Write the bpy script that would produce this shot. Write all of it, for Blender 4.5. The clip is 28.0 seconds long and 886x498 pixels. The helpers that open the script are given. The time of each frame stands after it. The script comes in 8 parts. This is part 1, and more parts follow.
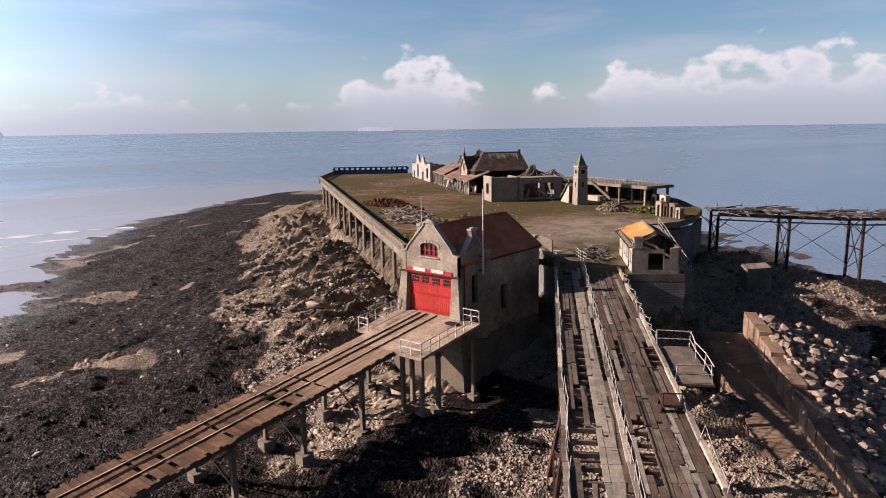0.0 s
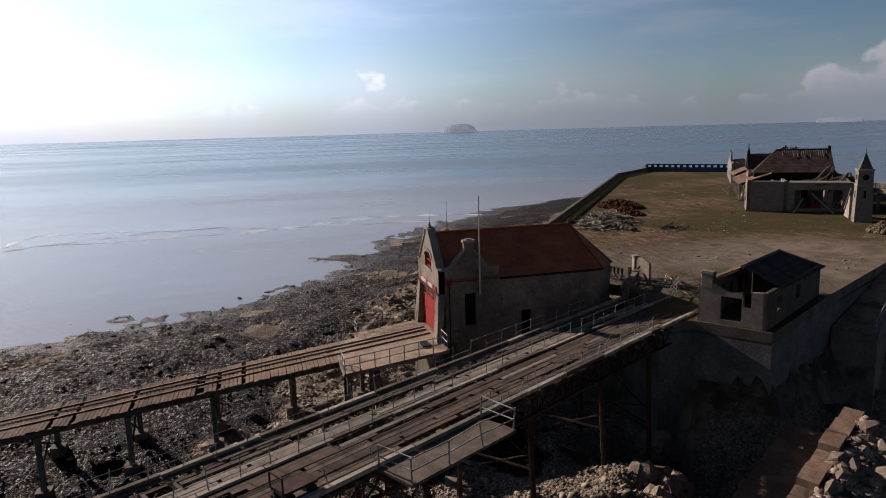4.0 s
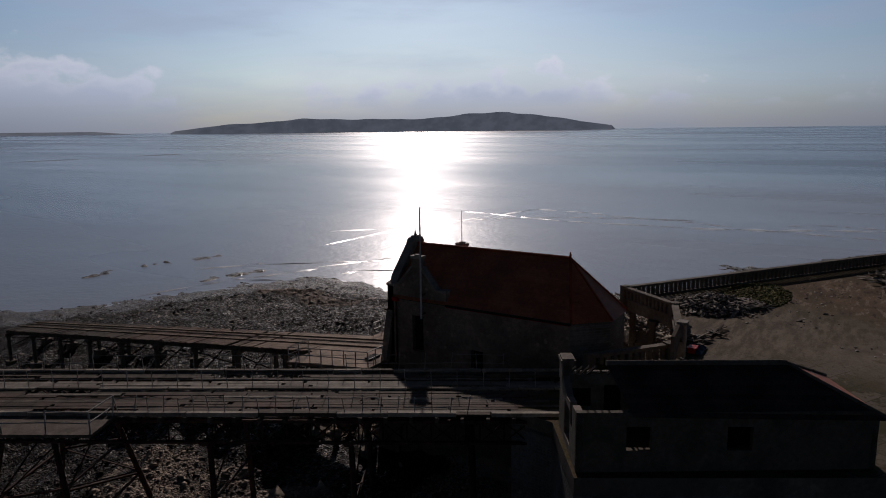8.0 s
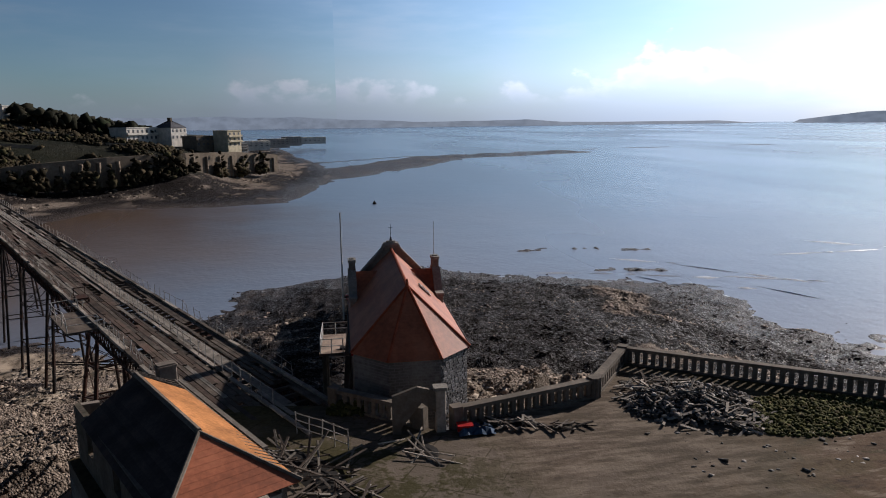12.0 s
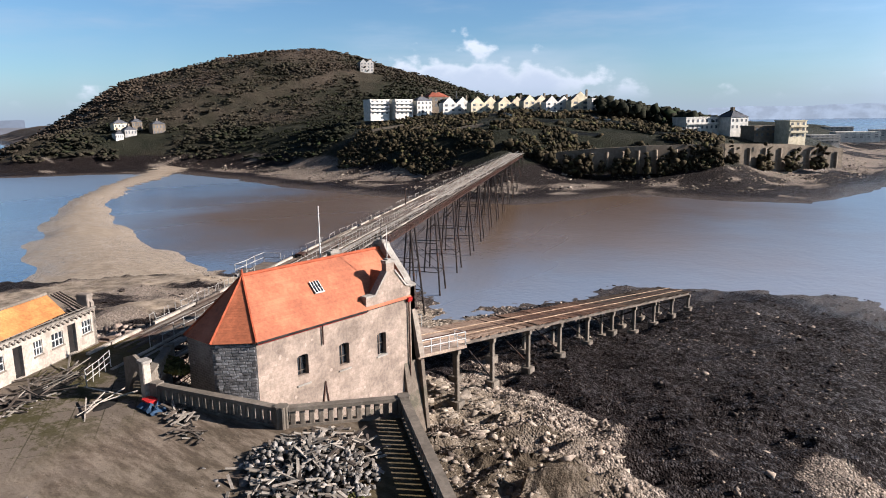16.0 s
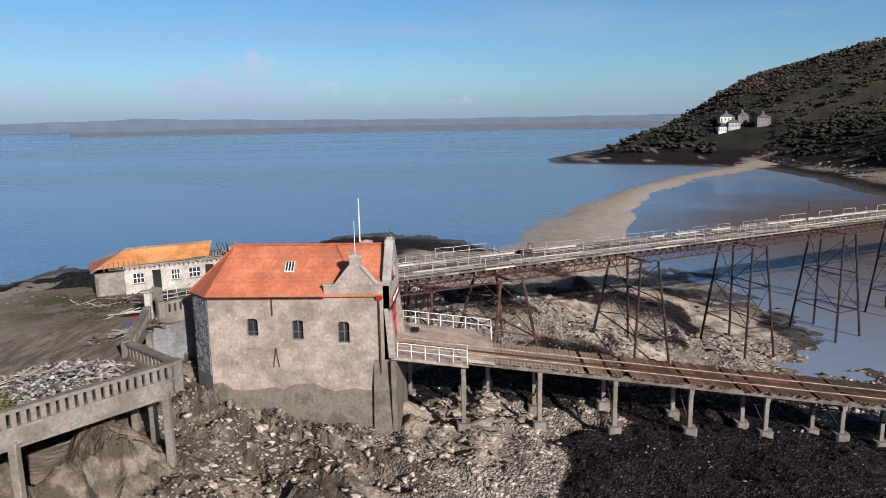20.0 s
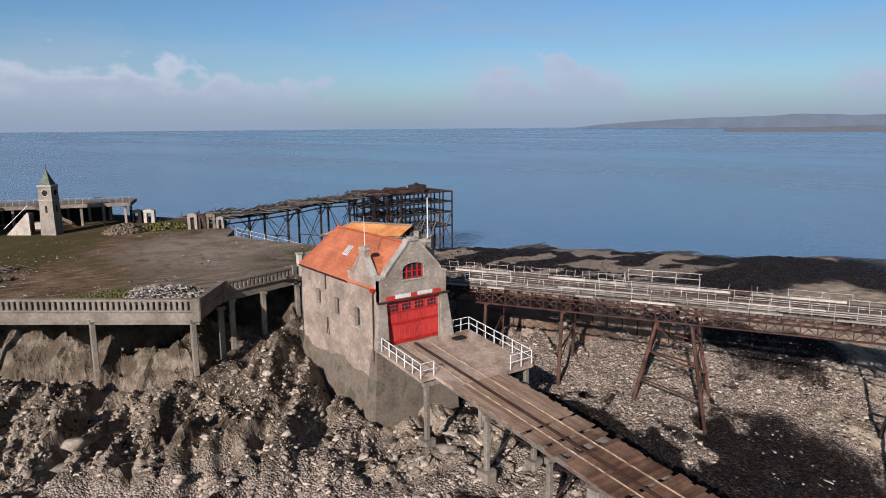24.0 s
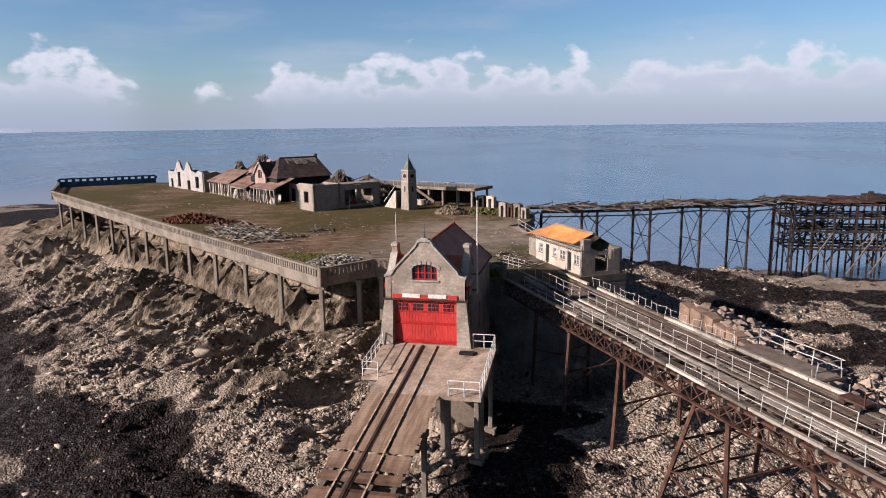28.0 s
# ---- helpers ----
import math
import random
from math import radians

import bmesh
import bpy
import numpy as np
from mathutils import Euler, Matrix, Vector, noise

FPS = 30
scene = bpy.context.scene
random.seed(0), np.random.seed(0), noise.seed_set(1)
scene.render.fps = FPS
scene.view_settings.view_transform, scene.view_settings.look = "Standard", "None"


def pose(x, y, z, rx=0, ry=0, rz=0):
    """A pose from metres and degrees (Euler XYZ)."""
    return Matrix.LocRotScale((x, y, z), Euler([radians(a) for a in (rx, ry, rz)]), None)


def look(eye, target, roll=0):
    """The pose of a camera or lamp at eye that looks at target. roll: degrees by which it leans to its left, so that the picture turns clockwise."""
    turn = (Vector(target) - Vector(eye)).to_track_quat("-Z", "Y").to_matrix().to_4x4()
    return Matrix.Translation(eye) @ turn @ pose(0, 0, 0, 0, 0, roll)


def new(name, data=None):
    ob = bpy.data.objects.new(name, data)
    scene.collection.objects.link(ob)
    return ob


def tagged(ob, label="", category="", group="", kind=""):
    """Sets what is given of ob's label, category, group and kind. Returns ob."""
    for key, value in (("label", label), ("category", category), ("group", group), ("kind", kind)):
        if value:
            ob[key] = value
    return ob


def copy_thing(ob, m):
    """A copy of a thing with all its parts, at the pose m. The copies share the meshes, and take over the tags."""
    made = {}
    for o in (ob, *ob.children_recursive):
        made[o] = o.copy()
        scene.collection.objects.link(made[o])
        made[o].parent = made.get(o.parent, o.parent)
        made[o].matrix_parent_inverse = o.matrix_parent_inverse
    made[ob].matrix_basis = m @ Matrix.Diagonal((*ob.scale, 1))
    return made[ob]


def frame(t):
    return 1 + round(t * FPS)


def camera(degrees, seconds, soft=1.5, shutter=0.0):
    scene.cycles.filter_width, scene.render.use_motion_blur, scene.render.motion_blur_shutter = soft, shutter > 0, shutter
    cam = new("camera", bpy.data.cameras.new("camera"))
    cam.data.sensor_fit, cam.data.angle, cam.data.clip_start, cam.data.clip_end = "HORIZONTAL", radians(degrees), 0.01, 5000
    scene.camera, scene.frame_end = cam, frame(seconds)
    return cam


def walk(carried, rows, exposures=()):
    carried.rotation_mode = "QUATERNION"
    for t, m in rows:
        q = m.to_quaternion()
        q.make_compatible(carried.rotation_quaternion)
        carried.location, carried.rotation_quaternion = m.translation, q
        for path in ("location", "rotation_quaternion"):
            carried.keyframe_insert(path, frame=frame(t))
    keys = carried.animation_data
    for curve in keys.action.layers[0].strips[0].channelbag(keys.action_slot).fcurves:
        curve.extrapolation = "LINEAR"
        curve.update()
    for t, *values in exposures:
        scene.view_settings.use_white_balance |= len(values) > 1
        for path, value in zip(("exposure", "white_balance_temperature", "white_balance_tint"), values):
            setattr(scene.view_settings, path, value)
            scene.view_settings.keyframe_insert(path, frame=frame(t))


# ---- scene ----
# PATH-BEGIN
cam = camera(66.06, 28.0, 1.0)
PATH = [
    (0.0, pose(37.56, -44.87, 16.15, 79.91, 0.81, 38.60)),
    (0.5, pose(39.69, -41.90, 16.14, 79.85, 0.91, 42.16)),
    (1.0, pose(41.81, -38.76, 16.13, 79.90, 0.99, 45.97)),
    (1.5, pose(43.94, -35.29, 16.10, 79.99, 1.09, 50.01)),
    (2.0, pose(45.99, -31.45, 16.03, 80.07, 1.22, 54.27)),
    (2.5, pose(47.81, -27.22, 15.94, 80.12, 1.32, 58.89)),
    (3.0, pose(49.32, -22.69, 15.84, 80.19, 1.43, 63.73)),
    (3.5, pose(50.46, -17.91, 15.73, 80.17, 1.57, 68.88)),
    (4.0, pose(51.13, -12.88, 15.66, 80.12, 1.57, 74.29)),
    (4.5, pose(51.34, -7.70, 15.62, 80.06, 1.47, 79.91)),
    (5.0, pose(51.07, -2.42, 15.61, 79.98, 1.31, 85.72)),
    (5.5, pose(50.33, 2.89, 15.63, 79.91, 1.15, 91.68)),
    (6.0, pose(49.11, 8.15, 15.66, 79.85, 1.01, 97.75)),
    (6.5, pose(47.43, 13.32, 15.70, 79.81, 0.90, 103.89)),
    (7.0, pose(45.31, 18.37, 15.75, 79.81, 0.80, 110.06)),
    (7.5, pose(42.77, 23.26, 15.81, 79.89, 0.69, 116.22)),
    (8.0, pose(39.82, 27.90, 15.88, 79.96, 0.61, 122.37)),
    (8.5, pose(36.48, 32.21, 15.96, 79.98, 0.59, 128.50)),
    (9.0, pose(32.75, 36.09, 16.04, 79.92, 0.60, 134.63)),
    (9.5, pose(28.65, 39.47, 16.12, 79.76, 0.65, 140.77)),
    (10.0, pose(24.17, 42.39, 16.21, 79.66, 0.74, 146.81)),
    (10.5, pose(19.29, 44.88, 16.31, 79.65, 0.80, 152.91)),
    (11.0, pose(14.20, 46.82, 16.42, 79.66, 0.79, 159.08)),
    (11.5, pose(8.93, 48.22, 16.53, 79.64, 0.78, 165.15)),
    (12.0, pose(3.52, 49.10, 16.63, 79.60, 0.74, 171.31)),
    (12.5, pose(-1.96, 49.40, 16.72, 79.55, 0.70, 177.52)),
    (13.0, pose(-7.41, 49.11, 16.80, 79.50, 0.64, 183.74)),
    (13.5, pose(-12.75, 48.18, 16.88, 79.45, 0.57, 189.93)),
    (14.0, pose(-17.91, 46.57, 16.95, 79.41, 0.51, 196.08)),
    (14.5, pose(-22.91, 44.33, 16.99, 79.42, 0.53, 202.16)),
    (15.0, pose(-27.54, 41.53, 16.99, 79.39, 0.61, 208.34)),
    (15.5, pose(-31.87, 38.31, 16.95, 79.34, 0.67, 214.47)),
    (16.0, pose(-36.03, 34.78, 16.90, 79.34, 0.82, 220.75)),
    (16.5, pose(-39.86, 30.79, 16.85, 79.38, 0.99, 227.11)),
    (17.0, pose(-43.15, 26.32, 16.82, 79.42, 1.14, 233.53)),
    (17.5, pose(-45.71, 21.40, 16.82, 79.48, 1.22, 239.86)),
    (18.0, pose(-47.78, 16.26, 16.83, 79.47, 1.22, 246.22)),
    (18.5, pose(-49.46, 10.91, 16.81, 79.42, 1.19, 252.66)),
    (19.0, pose(-50.60, 5.42, 16.79, 79.46, 1.16, 259.15)),
    (19.5, pose(-51.06, -0.16, 16.74, 79.48, 1.05, 265.66)),
    (20.0, pose(-50.81, -5.79, 16.69, 79.57, 0.91, 272.03)),
    (20.5, pose(-49.91, -11.34, 16.65, 79.73, 0.80, 278.44)),
    (21.0, pose(-48.54, -16.77, 16.63, 79.81, 0.74, 284.81)),
    (21.5, pose(-46.66, -21.99, 16.62, 79.81, 0.72, 291.16)),
    (22.0, pose(-44.24, -26.94, 16.62, 79.78, 0.71, 297.53)),
    (22.5, pose(-41.25, -31.56, 16.62, 79.74, 0.68, 303.95)),
    (23.0, pose(-37.65, -35.77, 16.61, 79.70, 0.61, 310.42)),
    (23.5, pose(-33.47, -39.54, 16.60, 79.76, 0.53, 316.83)),
    (24.0, pose(-28.88, -42.80, 16.60, 79.83, 0.48, 323.32)),
    (24.5, pose(-23.94, -45.56, 16.59, 79.83, 0.50, 329.75)),
    (25.0, pose(-18.75, -47.80, 16.56, 79.81, 0.60, 336.14)),
    (25.5, pose(-13.42, -49.41, 16.53, 79.81, 0.71, 342.56)),
    (26.0, pose(-8.04, -50.37, 16.52, 79.78, 0.78, 348.86)),
    (26.5, pose(-2.63, -50.70, 16.53, 79.75, 0.74, 355.05)),
    (27.0, pose(2.54, -50.50, 16.58, 79.80, 0.71, 361.06)),
    (27.5, pose(7.33, -49.96, 16.64, 79.77, 0.67, 366.62)),
    (28.0, pose(11.81, -49.30, 16.71, 79.68, 0.70, 371.73)),
]
# PATH-END
SUN_AZ, SUN_EL = radians(124.3), radians(24.4)
SUN_DIR = Vector((-math.sin(SUN_AZ) * math.cos(SUN_EL), math.cos(SUN_AZ) * math.cos(SUN_EL), math.sin(SUN_EL)))
EXPOSURES = [(0.0, 1.34, 6680, 23), (2.0, 1.14, 6660, 21), (3.5, 0.63, 6560, 19), (5.5, -0.58, 6270, 18), (7.0, -1.0, 6250, 19), (8.0, -1.2, 6150, 19), (10.0, -0.98, 6030, 18), (11.5, -0.1, 5940, 15),
             (13.5, 1.0, 5900, 13), (15.0, 1.38, 5890, 13), (17.0, 1.51, 5750, 12), (19.0, 1.23, 5540, 10), (20.5, 0.98, 5480, 10), (24.0, 0.88, 5720, 13), (26.0, 1.07, 5930, 16), (28.0, 1.25, 6120, 19)]
walk(cam, PATH, EXPOSURES)

# ---- world, sun ----
world = bpy.data.worlds.new("world")
scene.world = world
world.use_nodes = True


def node(tree, kind, links=(), **values):
    """A node with its inputs set by number (in_3=...) and its sockets joined."""
    n = tree.nodes.new(kind)
    for key, value in values.items():
        n.inputs[int(key[3:])].default_value = value
    for index, socket in links:
        tree.links.new(socket, n.inputs[index])
    return n


def noise2d(tree, vector, scale, detail=3.0, rough=0.5):
    n = tree.nodes.new("ShaderNodeTexNoise")
    n.noise_dimensions = "2D"
    tree.links.new(vector, n.inputs["Vector"])
    n.inputs["Scale"].default_value, n.inputs["Detail"].default_value, n.inputs["Roughness"].default_value = scale, detail, rough
    return n.outputs[0]


def noise3d(tree, vector, scale, detail=3.0, rough=0.5):
    n = tree.nodes.new("ShaderNodeTexNoise")
    tree.links.new(vector, n.inputs["Vector"])
    n.inputs["Scale"].default_value, n.inputs["Detail"].default_value, n.inputs["Roughness"].default_value = scale, detail, rough
    return n.outputs[0]


def maths(tree, op, a, b=0.0, c=0.0, clamp=False):
    n = tree.nodes.new("ShaderNodeMath")
    n.operation, n.use_clamp = op, clamp
    for i, v in enumerate((a, b, c)):
        if isinstance(v, (int, float)):
            n.inputs[i].default_value = v
        else:
            tree.links.new(v, n.inputs[i])
    return n.outputs[0]


def smooth(tree, value, low, high):
    n = tree.nodes.new("ShaderNodeMapRange")
    n.interpolation_type = "SMOOTHSTEP"
    tree.links.new(value, n.inputs[0])
    n.inputs[1].default_value, n.inputs[2].default_value = low, high
    return n.outputs[0]


def bumped(tree, height, strength, distance):
    n = tree.nodes.new("ShaderNodeBump")
    n.inputs["Strength"].default_value, n.inputs["Distance"].default_value = strength, distance
    tree.links.new(height, n.inputs["Height"])
    return n.outputs[0]


def blend(tree, fac, a, b, mode="MIX"):
    n = tree.nodes.new("ShaderNodeMix")
    n.data_type, n.blend_type = "RGBA", mode
    for i, v in ((0, fac), (6, a), (7, b)):
        if isinstance(v, (int, float)):
            n.inputs[i].default_value = v
        elif isinstance(v, tuple):
            n.inputs[i].default_value = (*v, 1)
        else:
            tree.links.new(v, n.inputs[i])
    return n.outputs[2]


def build_sky(t):
    t.nodes.clear()
    coord = node(t, "ShaderNodeTexCoord").outputs["Generated"]
    split = node(t, "ShaderNodeSeparateXYZ", [(0, coord)])
    up = maths(t, "MAXIMUM", split.outputs[2], 0.004)
    flat = node(t, "ShaderNodeCombineXYZ", [(0, split.outputs[0]), (1, split.outputs[1]), (2, up)]).outputs[0]
    sky = node(t, "ShaderNodeTexSky", [(0, flat)])
    sky.sky_type, sky.sun_disc, sky.sun_elevation, sky.sun_rotation = "NISHITA", False, SUN_EL, -SUN_AZ
    sky.air_density, sky.dust_density, sky.ozone_density = 1.0, 0.6, 3.0
    col = blend(t, 1.0, sky.outputs[0], (0.94, 1.1, 1.17), "MULTIPLY")
    # cumulus bank over the horizon: puffs drawn on the sphere of directions
    az = maths(t, "ARCTAN2", split.outputs[0], split.outputs[1])
    stretch = node(t, "ShaderNodeCombineXYZ", [(0, maths(t, "MULTIPLY", az, 11.0)), (1, maths(t, "MULTIPLY", split.outputs[2], 17.0))]).outputs[0]
    puff = noise2d(t, stretch, 1.6, 5.0, 0.5)
    wide = noise2d(t, maths_vec(t, az), 1.0, 2.0)
    top = maths(t, "MULTIPLY_ADD", smooth(t, wide, 0.3, 0.72), 0.085, 0.012)
    long_bank = smooth(t, split.outputs[1], 0.82, 0.95)
    top = maths(t, "MAXIMUM", top, maths(t, "MULTIPLY", long_bank, 0.082))
    body = maths(t, "SUBTRACT", top, split.outputs[2])
    body = maths(t, "MULTIPLY_ADD", maths(t, "SUBTRACT", puff, 0.5), 0.16, body)
    mask = smooth(t, body, -0.004, 0.026)
    low = smooth(t, split.outputs[2], 0.02, 0.05)
    mask = maths(t, "MULTIPLY", mask, low)
    shade = smooth(t, maths(t, "MULTIPLY_ADD", maths(t, "SUBTRACT", puff, 0.5), -0.05, body), 0.005, 0.05)
    puffcol = blend(t, shade, (9.8, 9.8, 9.8), (6.0, 6.6, 7.6))
    near_sun = node(t, "ShaderNodeVectorMath", [(0, coord)])
    near_sun.operation = "DOT_PRODUCT"
    near_sun.inputs[1].default_value = SUN_DIR
    lit = maths(t, "MULTIPLY_ADD", smooth(t, near_sun.outputs["Value"], 0.4, 0.95), 0.8, 1.0)
    puffcol = blend(t, 1.0, puffcol, node(t, "ShaderNodeCombineXYZ", [(0, lit), (1, lit), (2, lit)]).outputs[0], "MULTIPLY")
    dim = maths(t, "MULTIPLY", smooth(t, split.outputs[0], 0.15, 0.5), smooth(t, split.outputs[1], 0.0, 0.3))
    puffcol = blend(t, maths(t, "MULTIPLY", dim, 0.75), puffcol, (6.4, 6.9, 8.1))
    col = blend(t, maths(t, "MULTIPLY", mask, 0.85), col, puffcol)
    # thin high streaks
    high = node(t, "ShaderNodeCombineXYZ", [(0, maths(t, "MULTIPLY", az, 1.6)), (1, maths(t, "MULTIPLY", split.outputs[2], 9.0))]).outputs[0]
    wisp = noise2d(t, high, 1.4, 5.0, 0.6)
    wm = maths(t, "MULTIPLY", smooth(t, wisp, 0.45, 0.8), maths(t, "MULTIPLY", smooth(t, split.outputs[2], 0.06, 0.14), 0.4))
    col = blend(t, wm, col, (5.6, 6.0, 6.6))
    # a pale bank of layered cloud low down, thinning upward
    bank = maths(t, "MULTIPLY", maths(t, "SUBTRACT", 1.0, smooth(t, maths(t, "MULTIPLY_ADD", maths(t, "SUBTRACT", wisp, 0.5), 0.14, split.outputs[2]), 0.035, 0.125)), maths(t, "MAXIMUM", smooth(t, wide, 0.3, 0.6), long_bank))
    bankcol = blend(t, 1.0, (6.6, 7.0, 7.7), node(t, "ShaderNodeCombineXYZ", [(0, lit), (1, lit), (2, lit)]).outputs[0], "MULTIPLY")
    col = blend(t, maths(t, "MULTIPLY", bank, 0.55), col, bankcol)
    # a thin bright veil on the sun's side of the sky
    veil = node(t, "ShaderNodeVectorMath", [(0, coord)])
    veil.operation = "DOT_PRODUCT"
    veil.inputs[1].default_value = SUN_DIR
    streak = maths(t, "MULTIPLY_ADD", smooth(t, wisp, 0.35, 0.7), 0.5, 0.35)
    col = blend(t, maths(t, "MULTIPLY", maths(t, "MULTIPLY", smooth(t, veil.outputs["Value"], 0.1, 0.85), streak), 0.6), col, (8.2, 9.9, 12.0))
    # haze that whitens the sky down to the horizon
    haze = maths(t, "MULTIPLY", maths(t, "SUBTRACT", 1.0, smooth(t, split.outputs[2], -0.01, 0.075)), 0.72)
    col = blend(t, haze, col, (4.0, 4.8, 6.1))
    # the air itself brightens toward the sun
    glow = smooth(t, near_sun.outputs["Value"], 0.38, 0.99)
    glow = maths(t, "MULTIPLY_ADD", glow, 1.3, 0.77)
    col = blend(t, 1.0, col, node(t, "ShaderNodeCombineXYZ", [(0, glow), (1, glow), (2, glow)]).outputs[0], "MULTIPLY")
    # sky darkened from the haze up to the unseen zenith, to deepen the shadows
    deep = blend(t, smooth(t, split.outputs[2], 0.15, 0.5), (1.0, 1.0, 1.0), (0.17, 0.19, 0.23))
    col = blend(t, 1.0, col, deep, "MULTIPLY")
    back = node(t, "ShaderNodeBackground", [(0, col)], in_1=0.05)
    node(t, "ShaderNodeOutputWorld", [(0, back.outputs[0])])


def maths_vec(t, value):
    return node(t, "ShaderNodeCombineXYZ", [(0, maths(t, "MULTIPLY", value, 3.1))], in_1=3.7).outputs[0]


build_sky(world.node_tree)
sun = new("sun", bpy.data.lights.new("sun", "SUN"))
sun.data.energy, sun.data.angle, sun.data.color = 5.0, radians(0.6), (1.0, 0.885, 0.75)
sun.matrix_world = look((0, 0, 300), Vector((0, 0, 300)) - SUN_DIR)


# ---- materials ----
def surface(name, base, var=0.25, scale=0.6, rough=0.85, bump=0.25, fine=9.0, stain=None, stain_amt=0.5, stain_scale=0.35,
            rnd=0.0, metal=0.0, stretch=(1, 1, 1), fine_var=0.22, depth=0.03, spec=0.12):
    """A weathered surface: broad mottling, fine grain, stains, and a little relief."""
    base = tuple(0.6 * c for c in base)
    stain = stain and tuple(0.6 * c for c in stain)
    m = bpy.data.materials.new(name)
    m.use_nodes = True
    t = m.node_tree
    bsdf = t.nodes["Principled BSDF"]
    pos = node(t, "ShaderNodeNewGeometry").outputs["Position"]
    if stretch != (1, 1, 1):
        pos = node(t, "ShaderNodeMapping", [(0, pos)], in_3=stretch).outputs[0]
    broad = noise3d(t, pos, scale, 4.0, 0.6)
    grain = noise3d(t, pos, scale * fine, 3.0, 0.65)
    low = tuple(c * (1 - var) for c in base)
    high = tuple(min(1, c * (1 + var)) for c in base)
    col = blend(t, smooth(t, broad, 0.3, 0.7), low, high)
    g = maths(t, "MULTIPLY_ADD", smooth(t, grain, 0.25, 0.75), 2 * fine_var, 1 - fine_var)
    col = blend(t, 1.0, col, node(t, "ShaderNodeCombineXYZ", [(0, g), (1, g), (2, g)]).outputs[0], "MULTIPLY")
    if stain:
        s = noise3d(t, pos, stain_scale, 6.0, 0.65)
        col = blend(t, maths(t, "MULTIPLY", smooth(t, s, 0.5, 0.66), stain_amt), col, stain)
    if rnd:
        r = node(t, "ShaderNodeObjectInfo").outputs["Random"]
        k = maths(t, "MULTIPLY_ADD", r, 2 * rnd, 1 - rnd)
        col = blend(t, 1.0, col, node(t, "ShaderNodeCombineXYZ", [(0, k), (1, k), (2, k)]).outputs[0], "MULTIPLY")
    t.links.new(col, bsdf.inputs["Base Color"])
    bsdf.inputs["Roughness"].default_value, bsdf.inputs["Metallic"].default_value = rough, metal
    bsdf.inputs["Specular IOR Level"].default_value = spec
    if bump:
        b = bumped(t, grain, bump, depth)
        t.links.new(b, bsdf.inputs["Normal"])
    return m


def masonry(name, base, joint, size=(0.42, 0.24), var=0.3, relief=0.5, turn=0.0, stain=None):
    """Coursed rubble: uneven stones with recessed joints, laid on upright walls."""
    m = surface(name, base, var, 0.5, 0.9, 0.0, stain=stain, stain_amt=0.6, fine_var=0.2)
    t = m.node_tree
    bsdf = t.nodes["Principled BSDF"]
    geo = node(t, "ShaderNodeNewGeometry")
    s = node(t, "ShaderNodeSeparateXYZ", [(0, geo.outputs["Position"])])
    u = maths(t, "MULTIPLY_ADD", s.outputs[0], math.cos(turn), maths(t, "MULTIPLY", s.outputs[1], math.sin(turn)))
    uv = node(t, "ShaderNodeCombineXYZ", [(0, u), (1, s.outputs[2])]).outputs[0]
    wob = t.nodes.new("ShaderNodeTexNoise")
    t.links.new(uv, wob.inputs["Vector"])
    wob.inputs["Scale"].default_value = 2.5
    uv2 = t.nodes.new("ShaderNodeVectorMath")
    uv2.operation = "MULTIPLY_ADD"
    t.links.new(wob.outputs["Color"], uv2.inputs[0])
    uv2.inputs[1].default_value = (0.12, 0.12, 0)
    t.links.new(uv, uv2.inputs[2])
    brick = node(t, "ShaderNodeTexBrick", [(0, uv2.outputs[0])], in_4=1.0, in_5=0.018, in_8=size[0], in_9=size[1])
    brick.inputs[1].default_value, brick.inputs[2].default_value, brick.inputs[3].default_value = (0.9, 0.88, 0.87, 1), (1.06, 1.04, 1.03, 1), (0.95, 0.95, 0.95, 1)
    spots = t.nodes.new("ShaderNodeTexVoronoi")
    t.links.new(uv2.outputs[0], spots.inputs["Vector"])
    spots.inputs["Scale"].default_value = 2.1
    tone = node(t, "ShaderNodeSeparateXYZ", [(0, spots.outputs["Color"])])
    pale = maths(t, "MULTIPLY", smooth(t, tone.outputs[0], 0.8, 0.84), smooth(t, spots.outputs["Distance"], 0.26, 0.2))
    old = bsdf.inputs["Base Color"].links[0].from_socket
    col = blend(t, 1.0, old, brick.outputs[0], "MULTIPLY")
    col = blend(t, maths(t, "MULTIPLY", brick.outputs[1], 0.4), col, tuple(0.6 * c for c in joint))
    col = blend(t, maths(t, "MULTIPLY", pale, 0.6), col, tuple(min(0.9, 0.95 * c) for c in base))
    t.links.new(col, bsdf.inputs["Base Color"])
    grain = noise3d(t, geo.outputs["Position"], 5.0, 4.0, 0.7)
    h = maths(t, "MULTIPLY_ADD", brick.outputs[1], -1.0, grain)
    b = bumped(t, h, relief, 0.06)
    t.links.new(b, bsdf.inputs["Normal"])
    return m


